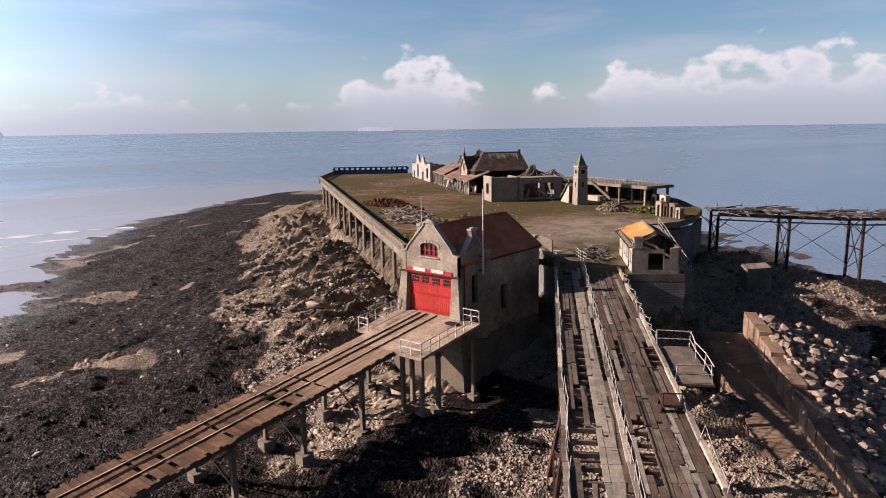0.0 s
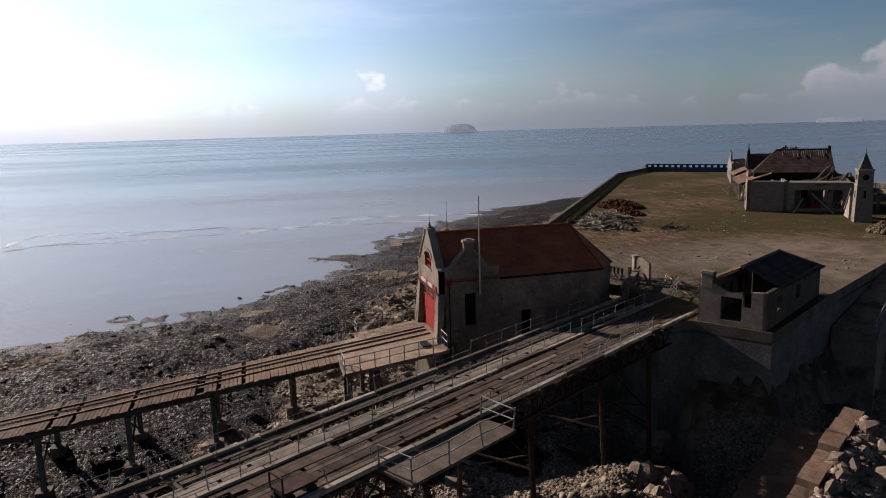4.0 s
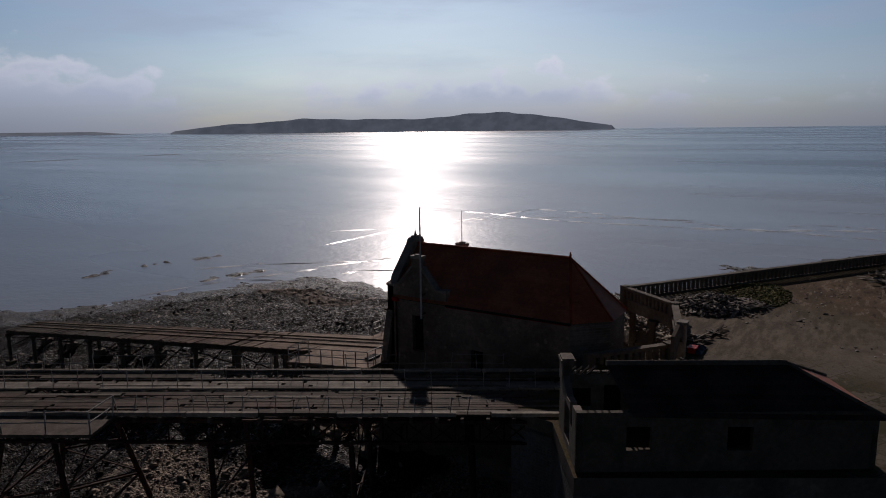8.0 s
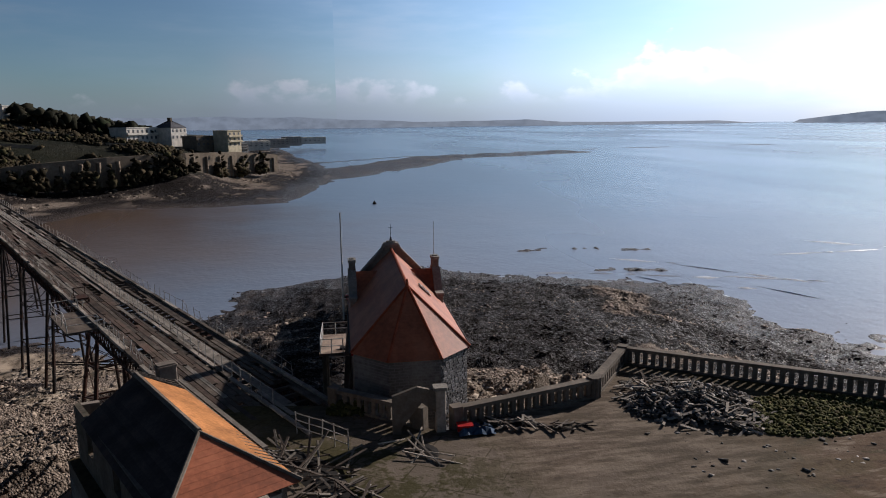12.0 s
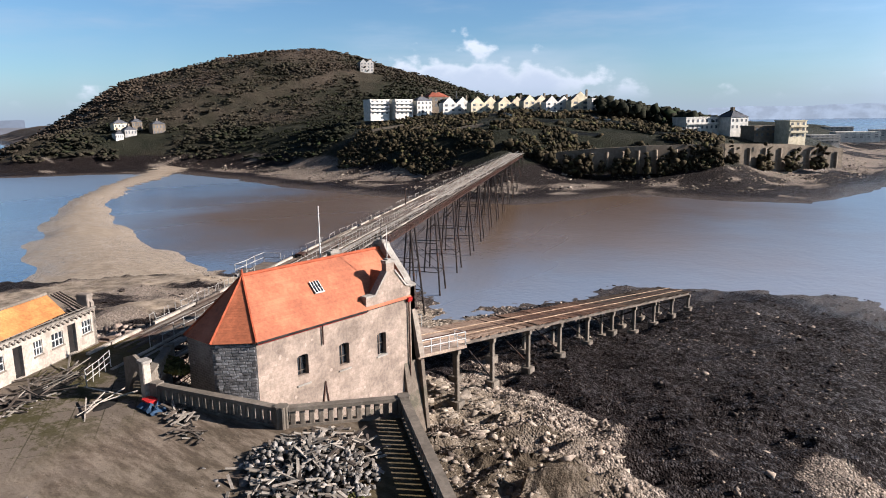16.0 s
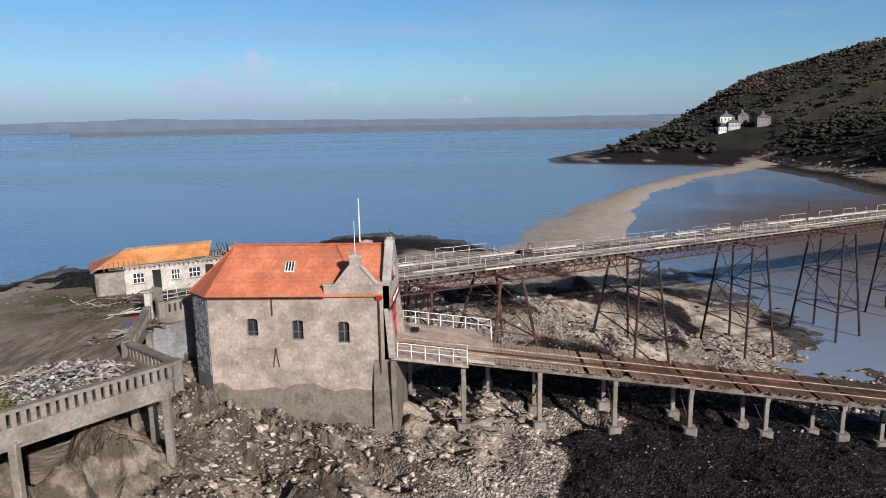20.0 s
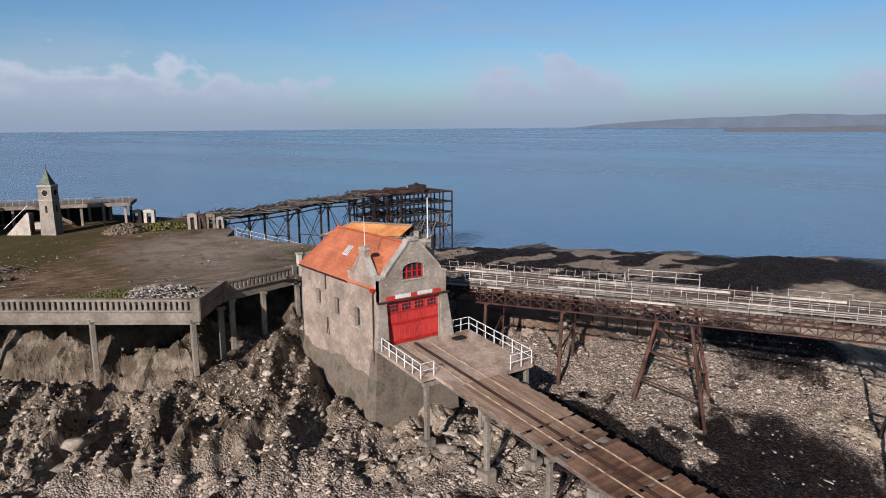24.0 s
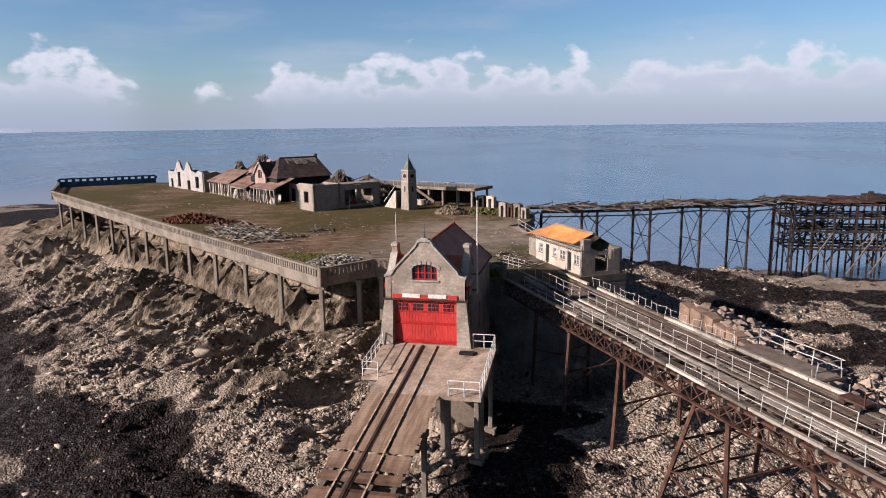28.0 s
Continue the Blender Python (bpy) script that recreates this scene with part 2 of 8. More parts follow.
STONE = masonry("limestone_rubble", (0.36, 0.282, 0.225), (0.31, 0.245, 0.195), (0.62, 0.34), relief=0.35, turn=radians(90), stain=(0.21, 0.16, 0.125))
STONE_FRONT = masonry("limestone_front", (0.345, 0.29, 0.235), (0.31, 0.265, 0.22), (0.5, 0.26), stain=(0.24, 0.17, 0.125))
STONE_DARK = masonry("grey_coursed_stone", (0.22, 0.21, 0.20), (0.36, 0.34, 0.32), (0.34, 0.16), relief=0.8, turn=radians(45))
RENDERED = surface("old_render", (0.30, 0.25, 0.205), 0.3, 0.35, 0.9, 0.35, stain=(0.24, 0.2, 0.17), stain_amt=0.7)
# damp render of the footings; also paints the cottage's shaded seaward wall
DAMP_SHADE = surface("damp_and_shade_render", (0.19, 0.15, 0.115), 0.3, 0.5, 0.85, 0.4, stain=(0.08, 0.075, 0.05), stain_amt=0.8, stain_scale=0.5)
CONCRETE = surface("weathered_concrete", (0.22, 0.183, 0.145), 0.28, 0.5, 0.9, 0.35, stain=(0.17, 0.14, 0.11), stain_amt=0.6)
COPING = surface("stone_coping", (0.40, 0.36, 0.31), 0.2, 0.8, 0.85, 0.3, stain=(0.2, 0.17, 0.14))
TILE = surface("clay_roof_tile", (0.47, 0.148, 0.068), 0.2, 0.5, 0.6, 0.05, stain=(0.58, 0.21, 0.105), stain_amt=0.5, stain_scale=0.5, rnd=0.08, fine_var=0.2, spec=0.3)
RIDGE = surface("ridge_tile", (0.42, 0.10, 0.045), 0.2, 1.2, 0.8, 0.2)
OCHRE_TILE = surface("ochre_roof_tile", (0.60, 0.255, 0.085), 0.22, 0.6, 0.8, 0.35, stain=(0.32, 0.13, 0.05), stain_amt=0.6, rnd=0.12)
RED_PAINT = surface("red_paint", (0.5, 0.045, 0.036), 0.16, 0.8, 0.55, 0.15, stain=(0.36, 0.08, 0.06), stain_amt=0.6, stretch=(1, 1, 0.25), rnd=0.06)
RED_TRIM = surface("red_trim", (0.42, 0.02, 0.018), 0.2, 2.0, 0.6, 0.1)
WHITE_PAINT = surface("white_paint", (0.74, 0.72, 0.68), 0.12, 1.2, 0.6, 0.15, stain=(0.45, 0.36, 0.28), stain_amt=0.5, stain_scale=1.5)
LIMEWASH = surface("dirty_limewash", (0.5, 0.43, 0.355), 0.16, 0.6, 0.85, 0.25, stain=(0.3, 0.24, 0.19), stain_amt=0.7, stain_scale=0.9)
GREY_LIME = surface("grey_limewash", (0.4, 0.37, 0.34), 0.25, 0.5, 0.85, 0.25, stain=(0.2, 0.175, 0.155), stain_amt=0.8, stain_scale=0.5)
PINK_RENDER = surface("pink_render", (0.42, 0.29, 0.24), 0.25, 0.5, 0.9, 0.3, stain=(0.25, 0.19, 0.16), stain_amt=0.7)
PLASTER = surface("bleached_plaster", (0.33, 0.275, 0.23), 0.22, 0.35, 0.9, 0.3, stain=(0.27, 0.2, 0.16), stain_amt=0.65)
DARK_GLASS = surface("grimy_glass", (0.03, 0.033, 0.037), 0.3, 2.0, 0.2, 0.0, spec=0.5)
# near-black paint; in openings and under roofs it stands in for unlit space
VOID = surface("shade_black", (0.025, 0.022, 0.02), 0.3, 1.0, 0.9, 0.0)
OLD_WOOD = surface("grey_timber", (0.14, 0.112, 0.09), 0.35, 1.0, 0.85, 0.4, stain=(0.09, 0.065, 0.05), rnd=0.3, stretch=(1, 1, 1))
DECK_WOOD = surface("deck_board", (0.135, 0.098, 0.076), 0.35, 0.7, 0.85, 0.4, stain=(0.13, 0.05, 0.035), stain_amt=0.5, rnd=0.38)
PALE_WOOD = surface("bleached_timber", (0.31, 0.27, 0.225), 0.25, 1.0, 0.85, 0.3, stain=(0.27, 0.22, 0.17), rnd=0.22)
SLIP_WOOD = surface("rusty_slip_board", (0.15, 0.082, 0.052), 0.4, 0.35, 0.85, 0.35, stain=(0.085, 0.045, 0.03), stain_amt=0.8, stain_scale=0.25, rnd=0.3)
RAIL_PAINT = surface("worn_rail_paint", (0.50, 0.47, 0.43), 0.25, 1.2, 0.7, 0.15, stain=(0.2, 0.12, 0.08), stain_amt=0.7, stain_scale=1.5)
RUST = surface("rusted_iron", (0.085, 0.042, 0.03), 0.45, 1.2, 0.8, 0.4, stain=(0.05, 0.035, 0.03), rnd=0.2)
DARK_IRON = surface("black_iron", (0.035, 0.027, 0.024), 0.4, 1.5, 0.75, 0.3, stain=(0.11, 0.05, 0.03), stain_amt=0.5)
DARK_RUST = surface("dark_keelway", (0.06, 0.036, 0.026), 0.4, 1.0, 0.8, 0.3, stain=(0.12, 0.065, 0.04), stain_amt=0.5)
RAIL_TAN = surface("worn_tan_rail", (0.52, 0.37, 0.25), 0.4, 1.6, 0.85, 0.3, stain=(0.2, 0.12, 0.08), stain_amt=0.8, stain_scale=1.4)
LANDING = surface("stained_landing", (0.42, 0.315, 0.24), 0.3, 0.6, 0.9, 0.35, stain=(0.13, 0.085, 0.06), stain_amt=0.7)
KERB_STONE = surface("russet_kerb", (0.26, 0.175, 0.125), 0.3, 0.6, 0.9, 0.4, stain=(0.13, 0.1, 0.08), rnd=0.2)
LEAD = surface("dark_lead", (0.06, 0.06, 0.065), 0.3, 1.5, 0.6, 0.2)
SLATE = surface("worn_slate", (0.075, 0.052, 0.045), 0.4, 0.8, 0.8, 0.3, stain=(0.17, 0.1, 0.08), rnd=0.2)
BROWN_TILE = surface("brown_roof_tile", (0.22, 0.135, 0.105), 0.35, 0.6, 0.85, 0.35, stain=(0.33, 0.25, 0.2), rnd=0.2)
BLUE = surface("faded_blue_hoarding", (0.055, 0.10, 0.17), 0.25, 0.3, 0.7, 0.1)
COPPER = surface("weathered_green_lead", (0.13, 0.15, 0.11), 0.3, 1.5, 0.7, 0.2, stain=(0.07, 0.07, 0.06))
RED_PLASTIC = surface("red_plastic", (0.55, 0.03, 0.03), 0.1, 2.0, 0.5, 0.0)


# ---- mesh building ----
class Shape:
    """Collects vertices and faces of one mesh."""

    def __init__(self):
        self.v, self.f, self.cuts = [], [], []

    def add(self, verts, faces):
        n = len(self.v)
        self.cuts.append((n, len(self.f)))
        self.v.extend(tuple(p) for p in verts)
        self.f.extend(tuple(i + n for i in face) for face in faces)
        return self

    def box(self, lo, hi, m=None, cut=0.0):
        (x0, y0, z0), (x1, y1, z1) = lo, hi
        if cut:
            c = min(cut, (x1 - x0) / 3, (y1 - y0) / 3)
            ring = [(x0 + c, y0), (x1 - c, y0), (x1, y0 + c), (x1, y1 - c), (x1 - c, y1), (x0 + c, y1), (x0, y1 - c), (x0, y0 + c)]
            vs = [(x, y, z) for z in (z0, z1) for x, y in ring]
            fs = [(7, 6, 5, 4, 3, 2, 1, 0), tuple(range(8, 16))] + [(i, (i + 1) % 8, 8 + (i + 1) % 8, 8 + i) for i in range(8)]
        else:
            vs = [(x, y, z) for z in (z0, z1) for x, y in ((x0, y0), (x1, y0), (x1, y1), (x0, y1))]
            fs = [(3, 2, 1, 0), (4, 5, 6, 7), (0, 1, 5, 4), (1, 2, 6, 5), (2, 3, 7, 6), (3, 0, 4, 7)]
        if m is not None:
            vs = [m @ Vector(p) for p in vs]
        return self.add(vs, fs)

    def beam(self, a, b, w, h=None, up=(0, 0, 1)):
        """A square-cut bar from a to b, w wide and h high."""
        a, b = Vector(a), Vector(b)
        h = h or w
        d = (b - a).normalized()
        up = Vector(up)
        if abs(d.dot(up)) > 0.97:
            up = Vector((1, 0, 0))
        s = d.cross(up).normalized() * (w / 2)
        u = s.cross(d).normalized() * (h / 2)
        vs = [p + i * s + j * u for p in (a, b) for i, j in ((-1, -1), (1, -1), (1, 1), (-1, 1))]
        return self.add(vs, [(3, 2, 1, 0), (4, 5, 6, 7), (0, 1, 5, 4), (1, 2, 6, 5), (2, 3, 7, 6), (3, 0, 4, 7)])

    def tube(self, a, b, r, r2=None, n=8):
        a, b = Vector(a), Vector(b)
        r2 = r if r2 is None else r2
        d = (b - a).normalized()
        s = d.orthogonal().normalized()
        u = d.cross(s)
        vs = [p + q * (math.cos(k * math.tau / n) * s + math.sin(k * math.tau / n) * u) for p, q in ((a, r), (b, r2)) for k in range(n)]
        return self.add(vs, [tuple(range(n - 1, -1, -1)), tuple(range(n, 2 * n))] + [(k, (k + 1) % n, n + (k + 1) % n, n + k) for k in range(n)])

    def prism(self, outline, lift):
        """An outline (points in one plane, seen against lift) pushed along lift."""
        n, lift = len(outline), Vector(lift)
        vs = [Vector(p) for p in outline] + [Vector(p) + lift for p in outline]
        return self.add(vs, [tuple(range(n - 1, -1, -1)), tuple(range(n, 2 * n))] + [(k, (k + 1) % n, n + (k + 1) % n, n + k) for k in range(n)])

    def pieces(self):
        """The bars or boxes that were added one by one, each as a Shape."""
        ends = self.cuts[1:] + [(len(self.v), len(self.f))]
        for (v0, f0), (v1, f1) in zip(self.cuts, ends):
            yield Shape().add(self.v[v0:v1], [tuple(i - v0 for i in face) for face in self.f[f0:f1]])

    def mesh(self, name, materials=()):
        me = bpy.data.meshes.new(name)
        me.from_pydata(self.v, [], self.f)
        me.validate()
        bm = bmesh.new()
        bm.from_mesh(me)
        bmesh.ops.recalc_face_normals(bm, faces=bm.faces)
        bm.to_mesh(me)
        bm.free()
        for m in materials:
            me.materials.append(m)
        return me


def thing(name, at=(0, 0, 0), label="", category="", group="", kind=""):
    ob = new(name)
    ob.matrix_world = at if isinstance(at, Matrix) else Matrix.Translation(at)
    return tagged(ob, label, category, group, kind)


def part(name, shape, material, parent=None, label="", m=None):
    """One mesh object under a thing or a part. shape: a Shape or a mesh shared between pieces."""
    me = shape if isinstance(shape, bpy.types.Mesh) else shape.mesh(name, [material])
    ob = new(name, me)
    if parent is not None:
        ob.parent = parent
    if m is not None:
        ob.matrix_basis = m
    return tagged(ob, label)


def part_each(name, shape, material, parent, label=""):
    """Every piece of a Shape as a part of its own."""
    for piece in shape.pieces():
        part(name, piece, material, parent, label)


def solid(name, shape, material, label, category, kind="", group=""):
    """A thing, or a piece of the setting, that is one mesh."""
    return tagged(part(name, shape, material), label, category, group, kind)


def frame_of(origin, ahead, up=(0, 0, 1)):
    """A pose whose x axis runs ahead, z up, at the origin."""
    x = Vector(ahead).normalized()
    y = Vector(up).cross(x).normalized()
    z = x.cross(y)
    m = Matrix((x, y, z)).transposed().to_4x4()
    m.translation = Vector(origin)
    return m



# ---- the plan ----
SEA = -15.5
BR = Vector((0.5, -0.866, 0))          # the bridge runs this way from the island
BN = Vector((0.866, 0.5, 0))           # and across
WALK_A = Vector((-13.1, 11.55, 0))     # corner of the terrace by the boathouse
WALK_D = Vector((-0.809, 0.588, 0))    # the long terrace edge
PLATEAU = [(-13.1, 11.55), (-95.6, 71.5), (-107, 86.6), (-91, 100), (-60, 104), (-25, 92), (-6, 77), (2.4, 65), (4.3, 56), (3.9, 50.4), (1.2, 45.6),
           (9.6, 29.8), (15.95, 18.75), (11.5, 15.9), (11.2, 13.6), (4.4, 14.8), (-0.8, 19.0), (-9.45, 16.35)]


def top_z(x, y):
    """Height of the terrace."""
    return 2.15 - 0.0037 * (x + 13) + 0.0141 * (y - 11.5)


def outside(px, py, poly):
    """Signed distance to an outline, for arrays: positive outside."""
    best = np.full(px.shape, 1e9)
    inside = np.zeros(px.shape, bool)
    n = len(poly)
    for i in range(n):
        (ax, ay), (bx, by) = poly[i], poly[(i + 1) % n]
        ex, ey = bx - ax, by - ay
        k = np.clip(((px - ax) * ex + (py - ay) * ey) / (ex * ex + ey * ey), 0, 1)
        best = np.minimum(best, np.hypot(px - ax - k * ex, py - ay - k * ey))
        with np.errstate(divide="ignore", invalid="ignore"):
            cross = ((ay > py) != (by > py)) & (px < (bx - ax) * (py - ay) / (by - ay if by != ay else 1e-9) + ax)
        inside ^= cross
    return np.where(inside, -best, best)


def lattice(ix, iy, seed):
    h = (ix * 374761393 + iy * 668265263 + seed * 2147483647) & 0xFFFFFFFF
    h = ((h ^ (h >> 13)) * 1274126177) & 0xFFFFFFFF
    return ((h ^ (h >> 16)) & 0xFFFF) / 65535.0


def value_noise(x, y, seed=0):
    ix, iy = np.floor(x).astype(np.int64), np.floor(y).astype(np.int64)
    fx, fy = x - ix, y - iy
    fx, fy = fx * fx * (3 - 2 * fx), fy * fy * (3 - 2 * fy)
    a, b = lattice(ix, iy, seed), lattice(ix + 1, iy, seed)
    c, d = lattice(ix, iy + 1, seed), lattice(ix + 1, iy + 1, seed)
    return a + (b - a) * fx + (c - a) * fy + (a - b - c + d) * fx * fy


def rough(x, y, size, octaves=4, seed=0):
    """Fractal noise about zero, with ridges."""
    out, amp = np.zeros_like(x), 1.0
    for o in range(octaves):
        n = value_noise(x / size + 13.7 * o, y / size - 7.1 * o, seed + o)
        out += amp * (1 - 2 * np.abs(n - 0.5) * 2 if o % 2 == 0 else 2 * n - 1) * 0.5
        size, amp = size * 0.47, amp * 0.5
    return out


def ease(v, a, b):
    k = np.clip((v - a) / (b - a), 0, 1)
    return k * k * (3 - 2 * k)


def along(px, py, line):
    """Distance to a polyline, and how far along it as a fraction."""
    best, frac = np.full(px.shape, 1e9), np.zeros(px.shape)
    for i in range(len(line) - 1):
        (ax, ay), (bx, by) = line[i], line[i + 1]
        ex, ey = bx - ax, by - ay
        k = np.clip(((px - ax) * ex + (py - ay) * ey) / (ex * ex + ey * ey), 0, 1)
        d = np.hypot(px - ax - k * ex, py - ay - k * ey)
        frac = np.where(d < best, (i + k) / (len(line) - 1), frac)
        best = np.minimum(best, d)
    return best, frac


# the edge of the tide round the island
WATERLINE = [(0, -97), (18, -82), (25, -68), (30, -58), (33, -48), (40, -48), (52, -56), (75, -54), (101, -46), (127, -8), (148, 20), (136, 36), (110, 62), (101, 84), (72, 98), (43, 104), (7, 118), (-22, 151), (-50, 178),
             (-110, 200), (-190, 196), (-222, 172), (-232, 142), (-205, 92), (-173, 53), (-140, 26), (-118, 6), (-96, 8), (-86, -6), (-72, -18), (-64, -45), (-60, -78), (-30, -86), (-16, -94)]
REEFS = [((-42, -117), (-48, -118)), ((-55, -117), (-61, -116)), ((-68, -113), (-73, -112)), ((-52, -92), (-66, -88))]
SPIT = [(52, -8), (79, -12), (110, -28), (174, -45), (258, -78), (335, -126), (431, -208), (520, -262)]
SHORE = [(700, -2400), (260, -1500), (90, -1000), (50, -720), (15, -520), (-2, -400), (10, -330), (25, -246), (54, -236), (93, -240), (112, -182), (150, -176), (190, -172), (260, -176), (330, -190), (400, -196),
         (440, -160), (488, -70), (560, -75), (700, -130), (1060, -300), (1500, -420), (2600, -700), (2600, -2500)]
MUD_A = [(20, -400), (-40, -500), (-90, -610), (-240, -680)]
MUD_B = [(60, -520), (-60, -640), (-330, -760), (-620, -800)]
MUD_C = [(620, -30), (900, 60), (1500, 160)]
# the wooded ridge: bearing, distance and height as seen from over the terrace
RIDGE_POLAR = [(264, 1500, -8), (259, 1400, 8), (255, 1250, 25), (251, 1100, 42), (246, 1000, 55), (241, 930, 77), (236, 880, 95), (231, 850, 101), (226, 800, 74), (222, 750, 47), (217, 700, 30), (210, 660, 16)]
RIDGE_LINE = [(-43 - d * math.sin(radians(a)), 26 + d * math.cos(radians(a))) for a, d, _ in RIDGE_POLAR]
RIDGE_H = [h for _, _, h in RIDGE_POLAR]


def terrain(x, y):
    """Height of the ground, with the sand and green shares of its cover."""
    d = outside(x, y, PLATEAU)
    ang = np.arctan2(y - 40, x + 25)
    south = np.exp(-((ang + 1.35) / 0.62) ** 2)
    east = np.exp(-((ang + 0.25) / 0.7) ** 2)
    k = 1.0 - 0.42 * south - 0.42 * east
    e = np.maximum(d, 0) * k
    brow = (x + 13.1) * -0.809 + (y - 11.55) * 0.588
    foot = np.interp(brow, [-5, 5, 45, 90], [-2.0, -4.6, -3.6, -2.7])
    z = np.interp(e, [0, 3, 10, 22, 38, 60, 400], [-1.4, -3.9, -6.2, -7.4, -9.0, -10.5, -12]) + (foot + 1.4) * np.exp(-e / 3.5)
    shore = -outside(x, y, WATERLINE) + 7.0 * rough(x, y, 14, 4, 71) - 1.0
    z = np.minimum(z, SEA + np.interp(shore, [-90, -12, 0, 12, 28, 46, 66], [-7, -0.9, 0.05, 1.2, 5.0, 9.5, 16]))
    near = np.exp(-np.maximum(d, 0) / 45) * ease(d, -1, 4)
    strata = rough(x * 0.8 + y * 0.6, (-x * 0.6 + y * 0.8) * 3.2, 9.0, 4, 5)
    edge = (x + 13.1) * -0.809 + (y - 11.55) * 0.588
    ribs = 1 - 2 * np.abs(value_noise(edge / 3.4 + 0.25 * value_noise(x / 5, y / 5, 4), d * 0.05, 44) - 0.5) * 2
    ribs = ribs + 0.5 * (1 - 2 * np.abs(value_noise(edge / 1.5, d * 0.1, 45) - 0.5) * 2)
    z = z + 1.35 * (ribs - 0.4) * ease(d, 0, 2) * ease(-d, -20, -8)
    z = z + near * (1.5 * strata + 0.9 * rough(x, y, 4.0, 4, 9)) + (0.55 * rough(x, y, 16, 4, 2) + 0.3 * rough(x, y, 2.6, 3, 12)) * ease(d, 2, 14)
    # beds of rock that run down the slope, each a gentle back and a broken face
    skew = edge + 1.1 * rough(x, y, 7, 3, 46) + 0.25 * d
    for size, lift in ((2.3, 0.85), (1.05, 0.42)):
        f = skew / size + 0.6 * value_noise(x / 4, y / 4, 47)
        saw = f - np.floor(f)
        z = z + lift * (np.minimum(saw / 0.72, (1 - saw) / 0.28) - 0.5) * ease(d, 0.5, 3) * ease(-d, -26, -12) * (0.35 + 0.9 * value_noise(x / 5, y / 5, 48))
    hd = np.hypot(np.maximum(np.abs(x) - 3.4, 0), np.maximum(np.maximum(-0.4 - y, y - 14.5), 0))
    z = np.where(x < 0, np.minimum(z, np.interp(y, [-3, 0, 5.5, 11, 14], [-6.2, -6.5, -5.7, -4.3, -3.2]) + 0.9 * hd + 0.3 * rough(x, y, 2.0, 3, 49)), z)
    # the rock climbs to a crest just inside the open edge, with a hollow behind it
    rise = np.interp(-d, [0, 2.6], [0, 1])
    inner = foot + (-1.8 - foot) * rise + np.interp(-d, [0, 2.8, 4.6, 14, 15.5], [0, 0, -3.4, -4.0, 2.2]) + (1.3 * (ribs - 0.4) + 1.3 * rough(x, y, 2.2, 4, 51)) * ease(-d, -1, 0.5) * ease(d, -6, -3)
    z = np.where(d < 0, inner, z)
    # the deep gully between the boathouse, the bridge and the cottage
    gully = ease(x, 2.6, 4.2) * ease(-x, -19, -13) * ease(y, -9, -3) * ease(-y, -16.5, -14.5)
    z = z - gully * np.maximum(z + 6.5 - 0.35 * rough(x, y, 3.0, 3, 52), 0)
    # the shore drops straight from the foot of the wall by the cottage
    z = z - 3.6 * ease(x, 7, 12) * ease(y, 6, 14) * ease(-y, -58, -36) * ease(-d, -22, -10) * ease(d, 0, 1.5)
    # sand spit to the mainland
    ds, f = along(x, y, SPIT)
    half = np.interp(f, [0, 0.14, 0.286, 0.36, 0.43, 0.57, 0.7, 0.85, 1], [26, 26, 24, 19, 15.5, 11.5, 10, 13, 28])
    ds = np.maximum(ds + 5 * rough(x, y, 26, 3, 91), 0)
    crest = SEA + 1.3 - 1.9 * (ds / half) ** 2
    spit = np.maximum(crest, SEA - 6)
    sand = ease(-ds, -half * 1.05, -half * 0.8)
    z = np.maximum(z, np.where(ds < 2.2 * half, spit, -30))
    # mainland: shore, bank, slope and the wooded hill
    m = -outside(x, y, SHORE)
    low = np.interp(m, [-60, 0, 14, 40, 62, 100, 400], [-22, -15.6, -14.8, -13.0, -9.5, -6.0, -4.0]) + 10.0 * ease(m, 45, 90) * ease(np.degrees(np.arctan2(-(x + 43), y - 26)) % 360, 186, 192)
    high = np.interp(m, [0, 40, 62, 100, 150, 220, 400], [0, 0, 2, 7, 16, 19, 20])
    azim = np.degrees(np.arctan2(-(x + 43), y - 26)) % 360
    bank = low + high * ease(azim, 196, 212) * ease(-azim, -262, -248)
    ridge, rf = along(x, y, RIDGE_LINE)
    hill = np.interp(rf * (len(RIDGE_H) - 1), np.arange(len(RIDGE_H)), RIDGE_H) * np.exp(-(ridge / 250.0) ** 2)
    bank = np.maximum(bank, -16 + np.where(m > 0, (hill + 16) * ease(m, 0, 170), 0)) + 1.5 * rough(x, y, 40, 3, 21) * ease(m, 20, 70) + 0.5 * rough(x, y, 12, 3, 22) * ease(m, -10, 10)
    for line, half_w, lift in ((MUD_A, 48.0, 0.5), (MUD_B, 10.0, 0.35), (MUD_C, 30.0, -0.6)):
        dm, _ = along(x, y, line)
        z = np.maximum(z, SEA + lift - 1.2 * (dm / half_w) ** 2 + 0.25 * rough(x, y, 25, 3, 31))
    z = np.maximum(z, bank)
    for line in REEFS:
        dr, _ = along(x, y, line)
        z = np.maximum(z, SEA + 0.12 - 0.4 * (dr / 1.8) ** 2 + 0.55 * rough(x, y, 3.0, 3, 37))
    # how far the weed has the shore: from a stone's throw below the terrace, farther off under the bridge
    dw = np.minimum(d, along(x, y, [(0, -2), (0, 12)])[0])
